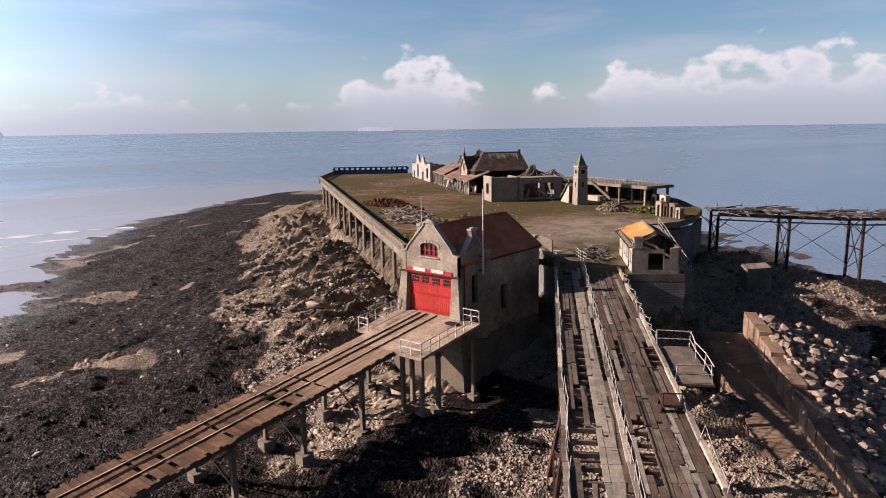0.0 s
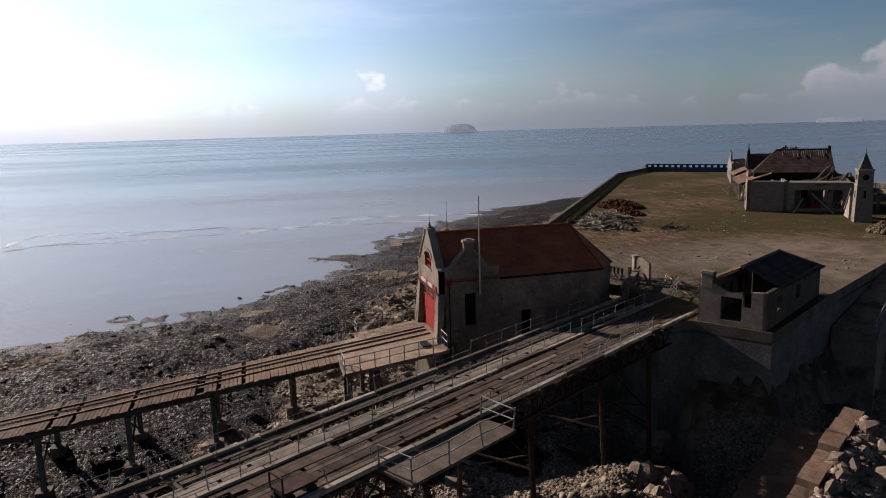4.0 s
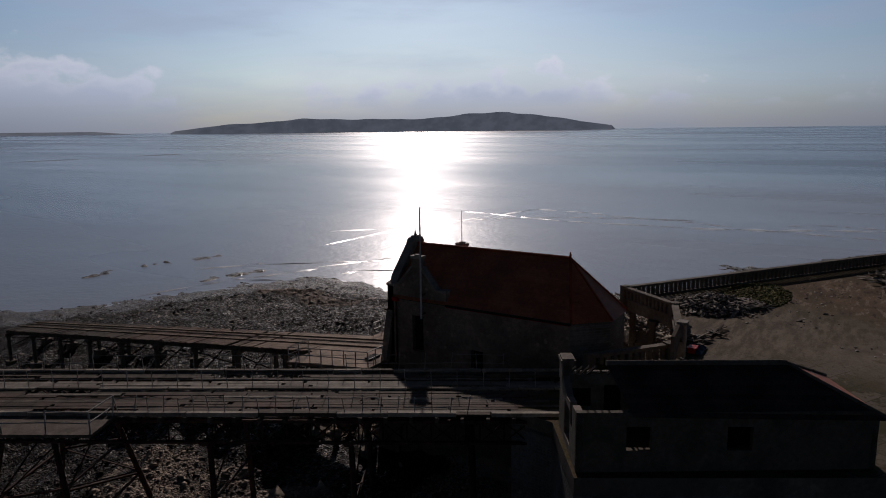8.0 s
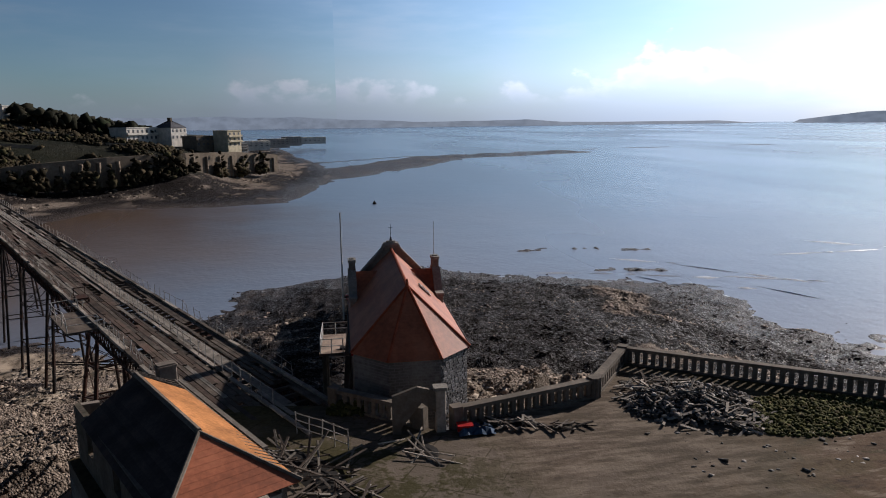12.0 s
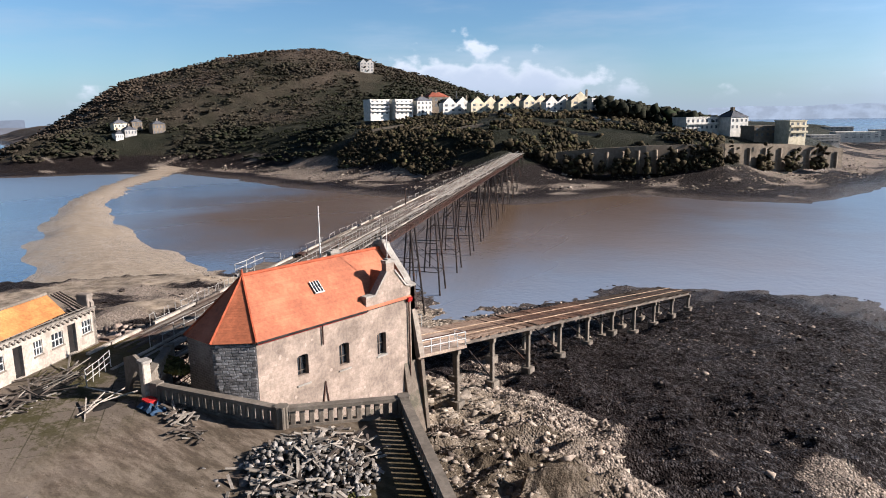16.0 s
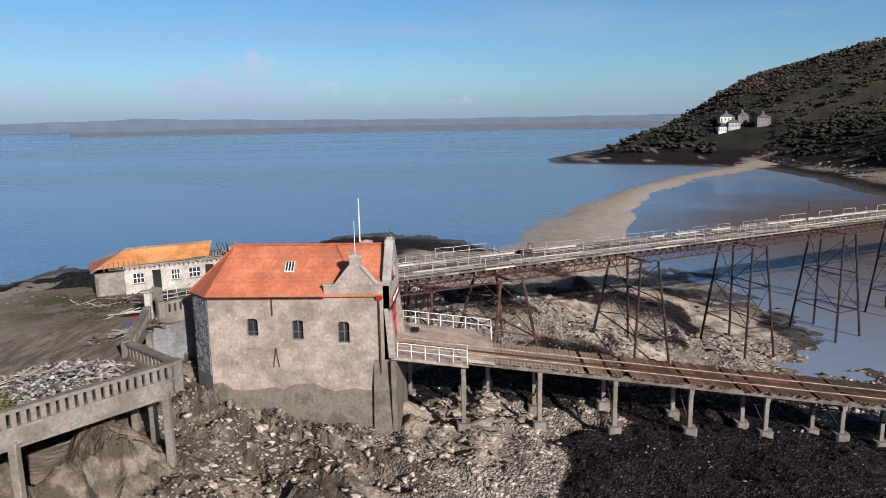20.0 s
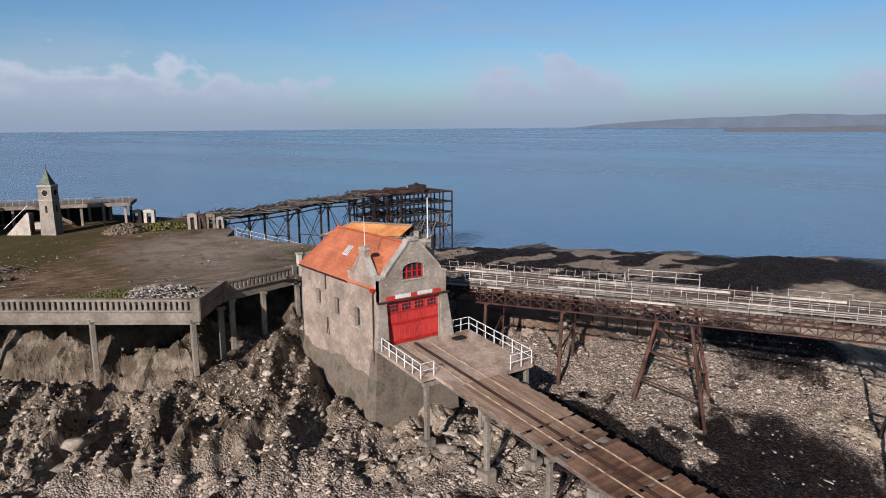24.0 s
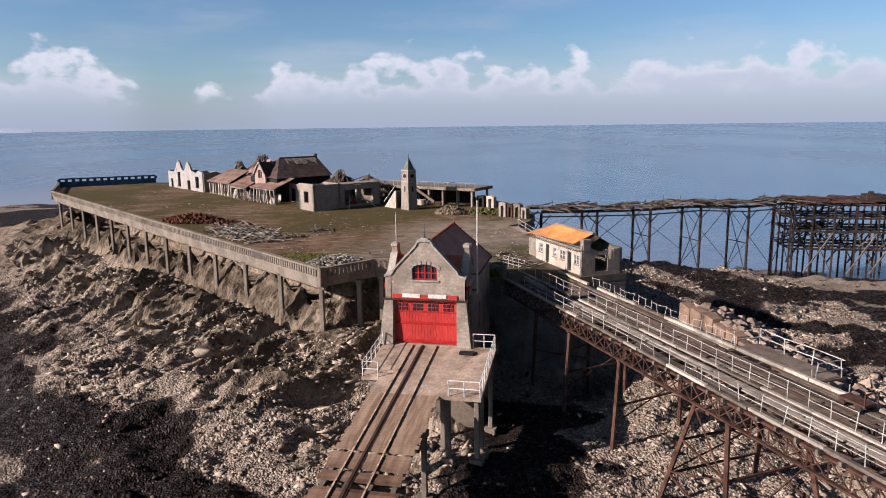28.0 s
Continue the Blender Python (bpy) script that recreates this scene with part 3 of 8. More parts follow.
    lee = np.exp(-((x * 0.866 + y * 0.5 - 16) / 15) ** 2) * ease(x + 14 * rough(x, y, 12, 3, 58), 3, 16) * ease(y + 16 * rough(x, y, 10, 3, 59), -20, 0)
    beach = ease(x + 16 * rough(x, y, 13, 3, 65), 18, 34) * ease(-y + 12 * rough(x, y, 12, 3, 66), -14, 4) * ease(-x, -120, -70) * ease(y, -110, -80) * (0.25 + 0.75 * ease(value_noise(x / 9, y / 9, 85) + 0.4 * value_noise(x / 3, y / 3, 86), 0.45, 0.75))
    ledge = ease(0.7 * value_noise(x / 13, y / 13, 81) + 0.3 * value_noise(x / 3.5, y / 3.5, 82), 0.66, 0.78)
    weed = (1 - 0.9 * beach) * (1 - 0.75 * ledge) * ease(dw + 8.0 * rough(x, y, 9, 4, 55) + 5.5 * ease(-y, 4, 13), 16.5 + 18 * lee, 22.5 + 18 * lee)
    # shingle strewn over the flat shore beyond the bridge
    strew = ease(x + 10 * rough(x, y, 14, 3, 101), 28, 42) * ease(-x, -110, -80) * ease(y + 10 * rough(x, y, 14, 3, 102), 16, 32) * ease(-y, -120, -96)
    weed = weed * (1 - 0.85 * strew * ease(0.65 * value_noise(x / 11, y / 4.5, 103) + 0.35 * value_noise(x / 3, y / 2, 104), 0.4, 0.56))
    weed = weed * (1 - 0.6 * ease(m, 8, 26) * ease(0.7 * value_noise(x / 30, y / 30, 111) + 0.3 * value_noise(x / 8, y / 8, 112), 0.4, 0.62))
    green = ease(m, 48, 70)
    n, s = x * 0.866 + y * 0.5, x * 0.5 - y * 0.866
    cobble = np.maximum(ease(dw + 8 * rough(x, y, 8, 3, 95), 6, 12), np.exp(-((n - 14) / 9) ** 2) * ease(s, -12, 0))
    weed = weed * (1 - 0.9 * ease(value_noise(x / 8, y / 8, 87) + 0.4 * value_noise(x / 2.5, y / 2.5, 88), 0.4, 0.65) * np.exp(-((n - 15) / 10) ** 2) * ease(-s, -75, -45) * ease(s, -10, 2))
    bed = ease(x + 4 * rough(x, y, 6, 3, 105), 11, 16) * ease(-x, -37, -31) * ease(y + 5 * rough(x, y, 7, 3, 106), -9, -3) * ease(-y, -32, -24)
    cobble, weed = np.maximum(cobble, bed), weed * (1 - 0.95 * bed)
    cobble = cobble * (1 - 0.75 * ease(-x + 5 * rough(x, y, 6, 3, 113), -1, 4) * ease(-d, -17, -9))
    # dark weed and wet mud between slipway and bridge, widened to paint deep shade
    hollow = ease(x + 3 * rough(x, y, 5, 3, 107), 3, 5) * ease(-x + 4 * rough(x, y, 6, 3, 108), -13.5, -10.5) * ease(y, -34, -26) * ease(-y, -8, -3)
    weed = np.maximum(weed, 0.95 * hollow * ease(value_noise(x / 3, y / 3, 109), 0.0, 0.15))
    patch = ease(x + 5 * rough(x, y, 7, 3, 114), 12, 16) * ease(-x, -34, -24) * ease(-y + 4 * rough(x, y, 5, 3, 115), 10, 15)
    weed = np.maximum(weed, 0.95 * patch * ease(0.6 * value_noise(x / 6, y / 4, 116) + 0.4 * value_noise(x / 2, y / 2, 117), 0.26, 0.46))
    far = beach * ease(x + 10 * rough(x, y, 9, 3, 97), 24, 36)
    return z, np.maximum(sand * (z < SEA + 2.2), 0.45 * far), green, d, weed, cobble * (1 - 0.8 * far)


def spaced(lo, fine_lo, fine_hi, hi, step, growth=1.085):
    out = list(np.arange(fine_lo, fine_hi + step / 2, step))
    v, s = out[-1], step
    while v < hi:
        s *= growth
        v += s
        out.append(v)
    v, s = out[0], step
    while v > lo:
        s *= growth
        v -= s
        out.insert(0, v)
    return np.array(out)


def build_ground():
    xs, ys = spaced(-900, -60, 42, 2600, 0.33, 1.033), spaced(-2400, -46, 36, 900, 0.33, 1.03)
    gx, gy = np.meshgrid(xs, ys)
    z, sand, green, d, weed, cobble = terrain(gx, gy)
    nx, ny = len(xs), len(ys)
    co = np.stack([gx, gy, z], -1).reshape(-1, 3)
    i = (np.arange(ny - 1)[:, None] * nx + np.arange(nx - 1)[None]).reshape(-1, 1)
    quads = np.concatenate([i, i + 1, i + nx + 1, i + nx], 1)
    me = bpy.data.meshes.new("ground")
    me.from_pydata(co.tolist(), [], quads.tolist())
    for name, values in (("sand", sand), ("green", green), ("weed", weed), ("cobble", cobble)):
        me.attributes.new(name, "FLOAT", "POINT").data.foreach_set("value", values.astype(np.float32).ravel())
    # bare rock is faceted; weed, shingle and sand lie smooth
    rocky = ((weed < 0.45) & (cobble < 0.5) & (sand < 0.3) & (d > -14) & (d < 34))[:-1, :-1]
    me.polygons.foreach_set("use_smooth", (~rocky).ravel())
    me.materials.append(GROUND)
    return tagged(new("ground", me), "rocky foreshore with seaweed, shingle and a sand bar", "ground", kind="structure")


def ground_material():
    m = bpy.data.materials.new("foreshore")
    m.use_nodes = True
    t = m.node_tree
    bsdf = t.nodes["Principled BSDF"]
    pos = node(t, "ShaderNodeNewGeometry").outputs["Position"]
    zed = node(t, "ShaderNodeSeparateXYZ", [(0, pos)]).outputs[2]
    def attr(name):
        a = t.nodes.new("ShaderNodeAttribute")
        a.attribute_name = name
        return a.outputs["Fac"]
    n_big, n_mid = noise3d(t, pos, 0.07, 4, 0.6), noise3d(t, pos, 0.6, 5, 0.65)
    n_fine, n_grit = noise3d(t, pos, 2.6, 4, 0.7), noise3d(t, pos, 9.0, 3, 0.7)
    turned = node(t, "ShaderNodeMapping", [(0, pos)], in_2=(0.0, 0.0, radians(36)), in_3=(1.25, 0.2, 0.5)).outputs[0]
    n_rib = noise3d(t, turned, 1.0, 5, 0.62)
    rock = blend(t, smooth(t, n_mid, 0.3, 0.7), (0.19, 0.145, 0.105), (0.37, 0.293, 0.212))
    rock = blend(t, maths(t, "MULTIPLY", smooth(t, n_fine, 0.55, 0.68), 0.5), rock, (0.045, 0.036, 0.027))
    rock = blend(t, maths(t, "MULTIPLY", smooth(t, n_rib, 0.54, 0.66), 0.6), rock, (0.06, 0.046, 0.033))
    rock = blend(t, maths(t, "MULTIPLY", smooth(t, n_rib, 0.46, 0.36), 0.25), rock, (0.40, 0.32, 0.235))
    def cells(vector, scale):
        v = t.nodes.new("ShaderNodeTexVoronoi")
        t.links.new(vector, v.inputs["Vector"])
        v.inputs["Scale"].default_value = scale
        tone = node(t, "ShaderNodeSeparateXYZ", [(0, v.outputs["Color"])]).outputs[0]
        return v.outputs["Distance"], tone
    c_dist, c_tone = cells(pos, 6.0)
    gap = smooth(t, c_dist, 0.42, 0.66)
    shingle = blend(t, maths(t, "POWER", c_tone, 1.4), (0.21, 0.165, 0.13), (0.42, 0.34, 0.27))
    shingle = blend(t, maths(t, "MULTIPLY", gap, 0.4), shingle, (0.03, 0.023, 0.018))
    r_dist, r_tone = cells(turned, 1.35)
    crack = smooth(t, r_dist, 0.48, 0.7)
    rock = blend(t, maths(t, "MULTIPLY", r_tone, 0.45), rock, (0.33, 0.272, 0.212))
    rock = blend(t, maths(t, "MULTIPLY", crack, 0.3), rock, (0.028, 0.021, 0.016))
    weed = blend(t, smooth(t, n_fine, 0.4, 0.7), (0.007, 0.0045, 0.004), (0.026, 0.016, 0.013))
    weed = blend(t, maths(t, "MULTIPLY", smooth(t, n_grit, 0.58, 0.70), smooth(t, n_mid, 0.42, 0.58)), weed, (0.14, 0.115, 0.1))
    mossy = blend(t, smooth(t, n_mid, 0.3, 0.56), rock, (0.082, 0.062, 0.042))
    level = maths(t, "MULTIPLY_ADD", maths(t, "SUBTRACT", n_big, 0.5), 5.5, zed)
    level = maths(t, "MULTIPLY_ADD", maths(t, "SUBTRACT", n_mid, 0.5), 3.0, level)
    cob = smooth(t, maths(t, "MULTIPLY_ADD", maths(t, "SUBTRACT", n_mid, 0.5), 1.2, attr("cobble")), 0.35, 0.65)
    col = blend(t, cob, rock, shingle)
    col = blend(t, smooth(t, level, -5.5, -3.0), col, mossy)
    weedy = maths(t, "MULTIPLY_ADD", maths(t, "SUBTRACT", n_mid, 0.5), 0.9, attr("weed"))
    weedy = maths(t, "MULTIPLY_ADD", maths(t, "SUBTRACT", n_fine, 0.5), 1.1, weedy)
    col = blend(t, smooth(t, weedy, 0.32, 0.68), col, weed)
    mud = blend(t, smooth(t, n_mid, 0.3, 0.7), (0.06, 0.046, 0.038), (0.10, 0.078, 0.064))
    col = blend(t, maths(t, "SUBTRACT", 1.0, smooth(t, maths(t, "MULTIPLY_ADD", n_mid, 1.2, zed), -14.8, -13.9)), col, mud)
    sandc = blend(t, smooth(t, n_mid, 0.3, 0.7), (0.23, 0.178, 0.127), (0.37, 0.298, 0.222))
    sandc = blend(t, smooth(t, n_grit, 0.62, 0.75), sandc, (0.2, 0.17, 0.14))
    s = maths(t, "MULTIPLY_ADD", maths(t, "SUBTRACT", n_mid, 0.5), 0.7, attr("sand"))
    col = blend(t, smooth(t, s, 0.3, 0.6), col, sandc)
    east = maths(t, "MULTIPLY_ADD", maths(t, "SUBTRACT", noise3d(t, pos, 0.012, 4, 0.65), 0.5), 700.0, node(t, "ShaderNodeSeparateXYZ", [(0, pos)]).outputs[0])
    russet = smooth(t, east, 420.0, 680.0)
    land = blend(t, smooth(t, n_big, 0.42, 0.6), (0.017, 0.018, 0.010), (0.028, 0.027, 0.016))
    land = blend(t, maths(t, "MULTIPLY", russet, 0.9), land, (0.072, 0.053, 0.039))
    g = maths(t, "MULTIPLY_ADD", maths(t, "SUBTRACT", n_big, 0.5), 0.8, attr("green"))
    col = blend(t, smooth(t, g, 0.4, 0.7), col, land)
    col = blend(t, 1.0, col, (0.83, 0.83, 0.83), "MULTIPLY")
    t.links.new(col, bsdf.inputs["Base Color"])
    slick = maths(t, "MULTIPLY", attr("weed"), smooth(t, n_fine, 0.45, 0.62))
    t.links.new(maths(t, "MULTIPLY_ADD", slick, 0.15, 0.08), bsdf.inputs["Specular IOR Level"])
    wet = smooth(t, zed, -15.3, -13.4)
    t.links.new(maths(t, "MULTIPLY_ADD", slick, -0.45, maths(t, "MULTIPLY_ADD", wet, 0.4, 0.55)), bsdf.inputs["Roughness"])
    stony = maths(t, "MULTIPLY_ADD", maths(t, "MULTIPLY", cob, c_dist), -0.55, maths(t, "MULTIPLY", maths(t, "MULTIPLY", maths(t, "SUBTRACT", 1.0, cob), n_rib), -0.9))
    h = maths(t, "MULTIPLY_ADD", stony, 1.0, maths(t, "MULTIPLY_ADD", n_fine, 0.5, maths(t, "MULTIPLY_ADD", n_grit, 0.22, n_mid)))
    near = maths(t, "SUBTRACT", 1.0, smooth(t, s, 0.3, 0.6))
    bump = t.nodes.new("ShaderNodeBump")
    bump.inputs["Distance"].default_value = 0.55
    t.links.new(h, bump.inputs["Height"])
    t.links.new(maths(t, "MULTIPLY_ADD", near, 0.75, 0.1), bump.inputs["Strength"])
    t.links.new(bump.outputs[0], bsdf.inputs["Normal"])
    return m


def water_material():
    m = bpy.data.materials.new("estuary_water")
    m.use_nodes = True
    t = m.node_tree
    bsdf = t.nodes["Principled BSDF"]
    pos = node(t, "ShaderNodeNewGeometry").outputs["Position"]
    flat = node(t, "ShaderNodeMapping", [(0, pos)])
    flat.inputs["Scale"].default_value = (0.004, 0.0012, 0.004)
    patch = noise3d(t, flat.outputs[0], 1.0, 4, 0.55)
    col = blend(t, smooth(t, patch, 0.35, 0.65), (0.06, 0.108, 0.185), (0.125, 0.165, 0.225))
    off = node(t, "ShaderNodeVectorMath", [(0, pos)])
    off.operation = "DISTANCE"
    off.inputs[1].default_value = (130.0, -165.0, SEA)
    murk = noise3d(t, pos, 0.012, 4, 0.6)
    silt = smooth(t, maths(t, "MULTIPLY_ADD", murk, -130.0, maths(t, "MULTIPLY", off.outputs["Value"], -1.0)), -215.0, -135.0)
    col = blend(t, silt, col, (0.085, 0.056, 0.036))
    t.links.new(maths(t, "MULTIPLY_ADD", silt, -0.34, 0.5), bsdf.inputs["Specular IOR Level"])
    # pale glare of the hazy western sky is put into the water's colour
    west_glare = node(t, "ShaderNodeVectorMath", [(0, pos)])
    west_glare.operation = "DISTANCE"
    west_glare.inputs[1].default_value = (-190.0, 0.0, SEA)
    col = blend(t, maths(t, "MULTIPLY", smooth(t, maths(t, "MULTIPLY_ADD", murk, -160.0, maths(t, "MULTIPLY", west_glare.outputs["Value"], -1.0)), -420.0, -130.0), 0.85), col, (0.27, 0.255, 0.275))
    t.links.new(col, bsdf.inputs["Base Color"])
    t.links.new(maths(t, "MULTIPLY_ADD", smooth(t, patch, 0.35, 0.7), 0.12, 0.2), bsdf.inputs["Roughness"])
    bsdf.inputs["IOR"].default_value = 1.33
    ripple = noise3d(t, pos, 0.7, 3, 0.6)
    swell = noise3d(t, pos, 0.09, 3, 0.6)
    b = bumped(t, maths(t, "MULTIPLY_ADD", swell, 2.5, ripple), 0.22, 0.35)
    t.links.new(b, bsdf.inputs["Normal"])
    return m


GROUND, WATER = ground_material(), water_material()
build_ground()


def build_sea():
    s = Shape()
    ring = [(0, 0, SEA)]
    # the far rings rise a little, so that the sheet ends where the true horizon stands
    radii, n = [(60, 0), (150, 0), (400, 0), (1000, 0), (2400, 0), (3000, 2.0), (3600, 6.5), (4200, 12.0), (4900, 19.0)], 144
    for r, lift in radii:
        ring += [(r * math.cos(k * math.tau / n), r * math.sin(k * math.tau / n), SEA + lift) for k in range(n)]
    faces = [(0, 1 + k, 1 + (k + 1) % n) for k in range(n)]
    for j in range(len(radii) - 1):
        a, b = 1 + j * n, 1 + (j + 1) * n
        faces += [(a + k, b + k, b + (k + 1) % n, a + (k + 1) % n) for k in range(n)]
    s.add(ring, faces)
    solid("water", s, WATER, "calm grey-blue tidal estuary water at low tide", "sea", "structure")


build_sea()


def build_terrace():
    """The grassed island top: a slab with a slight roll, on its outline."""
    pts = [Vector((x, y)) for x, y in PLATEAU]
    bm = bmesh.new()
    outline = []
    for i, p in enumerate(pts):
        q = pts[(i + 1) % len(pts)]
        n = max(1, int((q - p).length / 3))
        outline += [p.lerp(q, k / n) for k in range(n)]
    top = [bm.verts.new((p.x, p.y, top_z(p.x, p.y))) for p in outline]
    low = [bm.verts.new((p.x, p.y, top_z(p.x, p.y) - 0.85)) for p in outline]
    bm.faces.new(top)
    n = len(top)
    for k in range(n):
        bm.faces.new((low[k], low[(k + 1) % n], top[(k + 1) % n], top[k]))
    bm.faces.new(low[::-1])
    bmesh.ops.triangulate(bm, faces=[f for f in bm.faces if len(f.verts) > 4])
    bmesh.ops.recalc_face_normals(bm, faces=bm.faces)
    me = bpy.data.meshes.new("terrace")
    bm.to_mesh(me)
    bm.free()
    me.materials.append(TERRACE)
    me.materials.append(CONCRETE)
    for f in me.polygons:
        f.material_index = 0 if f.normal.z > 0.5 else 1
    return tagged(new("terrace", me), "worn turf and bare paving on the island top", "ground", kind="structure")


def terrace_material():
    m = bpy.data.materials.new("island_turf")
    m.use_nodes = True
    t = m.node_tree
    bsdf = t.nodes["Principled BSDF"]
    pos = node(t, "ShaderNodeNewGeometry").outputs["Position"]
    a, b, c = noise3d(t, pos, 0.05, 7, 0.68), noise3d(t, pos, 0.35, 7, 0.7), noise3d(t, pos, 4.0, 4, 0.7)
    drag = noise3d(t, node(t, "ShaderNodeMapping", [(0, pos)], in_2=(0.0, 0.0, radians(-36)), in_3=(0.5, 2.2, 1.0)).outputs[0], 0.8, 6, 0.7)
    earth = blend(t, smooth(t, b, 0.3, 0.7), (0.085, 0.052, 0.030), (0.20, 0.135, 0.085))
    earth = blend(t, maths(t, "MULTIPLY", smooth(t, drag, 0.53, 0.61), 0.85), earth, (0.29, 0.235, 0.178))
    earth = blend(t, maths(t, "MULTIPLY", smooth(t, drag, 0.44, 0.36), 0.8), earth, (0.035, 0.025, 0.016))
    turf = blend(t, smooth(t, c, 0.3, 0.7), (0.042, 0.038, 0.013), (0.115, 0.092, 0.038))
    straw = blend(t, smooth(t, c, 0.3, 0.7), (0.075, 0.053, 0.027), (0.15, 0.11, 0.058))
    col = blend(t, smooth(t, maths(t, "MULTIPLY_ADD", b, 0.4, a), 0.66, 0.71), earth, straw)
    col = blend(t, smooth(t, maths(t, "MULTIPLY_ADD", b, -0.5, a), 0.24, 0.29), col, turf)
    # pale bare paving toward the bridge head
    sx = node(t, "ShaderNodeSeparateXYZ", [(0, pos)])
    far = node(t, "ShaderNodeVectorMath", [(0, pos)])
    far.operation = "DISTANCE"
    far.inputs[1].default_value = (0.0, 38.0, 2.4)
    bare = smooth(t, maths(t, "MULTIPLY_ADD", b, 34.0, far.outputs["Value"]), 33.0, 28.0)
    yard = node(t, "ShaderNodeVectorMath", [(0, pos)])
    yard.operation = "DISTANCE"
    yard.inputs[1].default_value = (-5.5, 20.0, 2.4)
    worn = smooth(t, maths(t, "MULTIPLY_ADD", b, 10.0, yard.outputs["Value"]), 20.0, 12.0)
    trod = blend(t, smooth(t, drag, 0.38, 0.62), (0.12, 0.096, 0.074), (0.28, 0.232, 0.185))
    trod = blend(t, maths(t, "MULTIPLY", smooth(t, b, 0.58, 0.68), 0.5), trod, (0.21, 0.172, 0.138))
    trod = blend(t, maths(t, "MULTIPLY", smooth(t, b, 0.45, 0.34), 0.6), trod, (0.06, 0.047, 0.036))
    col = blend(t, maths(t, "MULTIPLY", worn, 0.85), col, trod)
    pave = blend(t, smooth(t, b, 0.35, 0.65), (0.17, 0.138, 0.11), (0.32, 0.275, 0.225))
    col = blend(t, maths(t, "MULTIPLY", bare, 0.8), col, pave)
    head = node(t, "ShaderNodeVectorMath", [(0, pos)])
    head.operation = "DISTANCE"
    head.inputs[1].default_value = (4.5, 25.0, 2.4)
    by_head = smooth(t, maths(t, "MULTIPLY_ADD", b, 10.0, head.outputs["Value"]), 16.0, 10.0)
    slab = node(t, "ShaderNodeTexBrick", [(0, node(t, "ShaderNodeMapping", [(0, pos)], in_2=(0.0, 0.0, radians(30))).outputs[0])], in_4=1.0, in_5=0.035, in_8=2.6, in_9=1.5)
    slab.inputs[1].default_value, slab.inputs[2].default_value, slab.inputs[3].default_value = (0.13, 0.108, 0.086, 1), (0.20, 0.17, 0.14, 1), (0.035, 0.035, 0.015, 1)
    col = blend(t, maths(t, "MULTIPLY", by_head, 0.7), col, slab.outputs[0])
    mossy = maths(t, "MULTIPLY", by_head, smooth(t, maths(t, "MULTIPLY_ADD", c, 0.35, b), 0.62, 0.72))
    col = blend(t, maths(t, "MULTIPLY", mossy, 0.85), col, (0.062, 0.058, 0.02))
    col = blend(t, maths(t, "MULTIPLY", smooth(t, c, 0.58, 0.72), 0.6), col, (0.04, 0.034, 0.025))
    col = blend(t, 1.0, col, (0.66, 0.63, 0.6), "MULTIPLY")
    t.links.new(col, bsdf.inputs["Base Color"])
    bsdf.inputs["Roughness"].default_value = 0.95
    bsdf.inputs["Specular IOR Level"].default_value = 0.08
    t.links.new(bumped(t, maths(t, "MULTIPLY_ADD", c, 0.5, b), 0.5, 0.12), bsdf.inputs["Normal"])
    return m


TERRACE = terrace_material()
build_terrace()


# ---- the boathouse ----
HX, EAVE, RIDGE_Z, HIP_Y, SIDE_Y, BACK_Y, CANT = 3.12, 4.62, 7.75, 12.05, 13.4, 15.2, 1.75
house = thing("boathouse", (0, 0, 0), "stone boathouse with orange tiled roof and big red doors", "boathouse")


def wall_with_holes(outline, holes, origin, u, depth):
    """A wall in the plane of u (along) and z (up): outline and holes as (along, up) points, pushed by depth."""
    bm = bmesh.new()
    o, u, depth = Vector(origin), Vector(u), Vector(depth)
    loops = []
    for loop in [outline] + holes:
        vs = [bm.verts.new(o + a * u + Vector((0, 0, b))) for a, b in loop]
        loops.append([bm.edges.new((vs[i], vs[(i + 1) % len(vs)])) for i in range(len(vs))])
    edges = [e for loop in loops for e in loop]
    fill = bmesh.ops.triangle_fill(bm, edges=edges, use_beauty=True, use_dissolve=False)
    faces = [g for g in fill["geom"] if isinstance(g, bmesh.types.BMFace)]
    if depth.length:
        ext = bmesh.ops.extrude_face_region(bm, geom=faces)
        bmesh.ops.translate(bm, verts=[g for g in ext["geom"] if isinstance(g, bmesh.types.BMVert)], vec=depth)
    bmesh.ops.recalc_face_normals(bm, faces=bm.faces)
    return bm


def slip_boards():
    """Boards that are dusty by the doors, rusty further down and dark with weed at the foot."""
    m = SLIP_WOOD
    t = m.node_tree
    bsdf = t.nodes["Principled BSDF"]
    pos = node(t, "ShaderNodeNewGeometry").outputs["Position"]
    down = maths(t, "MULTIPLY_ADD", maths(t, "SUBTRACT", noise3d(t, pos, 0.35, 4.0, 0.65), 0.5), 14.0, node(t, "ShaderNodeSeparateXYZ", [(0, pos)]).outputs[1])
    old = bsdf.inputs["Base Color"].links[0].from_socket
    streak = noise3d(t, node(t, "ShaderNodeMapping", [(0, pos)], in_3=(3.0, 0.25, 1.0)).outputs[0], 1.0, 4.0, 0.6)
    dusty = blend(t, smooth(t, streak, 0.35, 0.65), (0.135, 0.088, 0.06), (0.25, 0.175, 0.125))
    dark = blend(t, smooth(t, streak, 0.35, 0.65), (0.022, 0.016, 0.011), (0.06, 0.04, 0.026))
    col = blend(t, smooth(t, down, -21.0, -10.0), old, dusty)
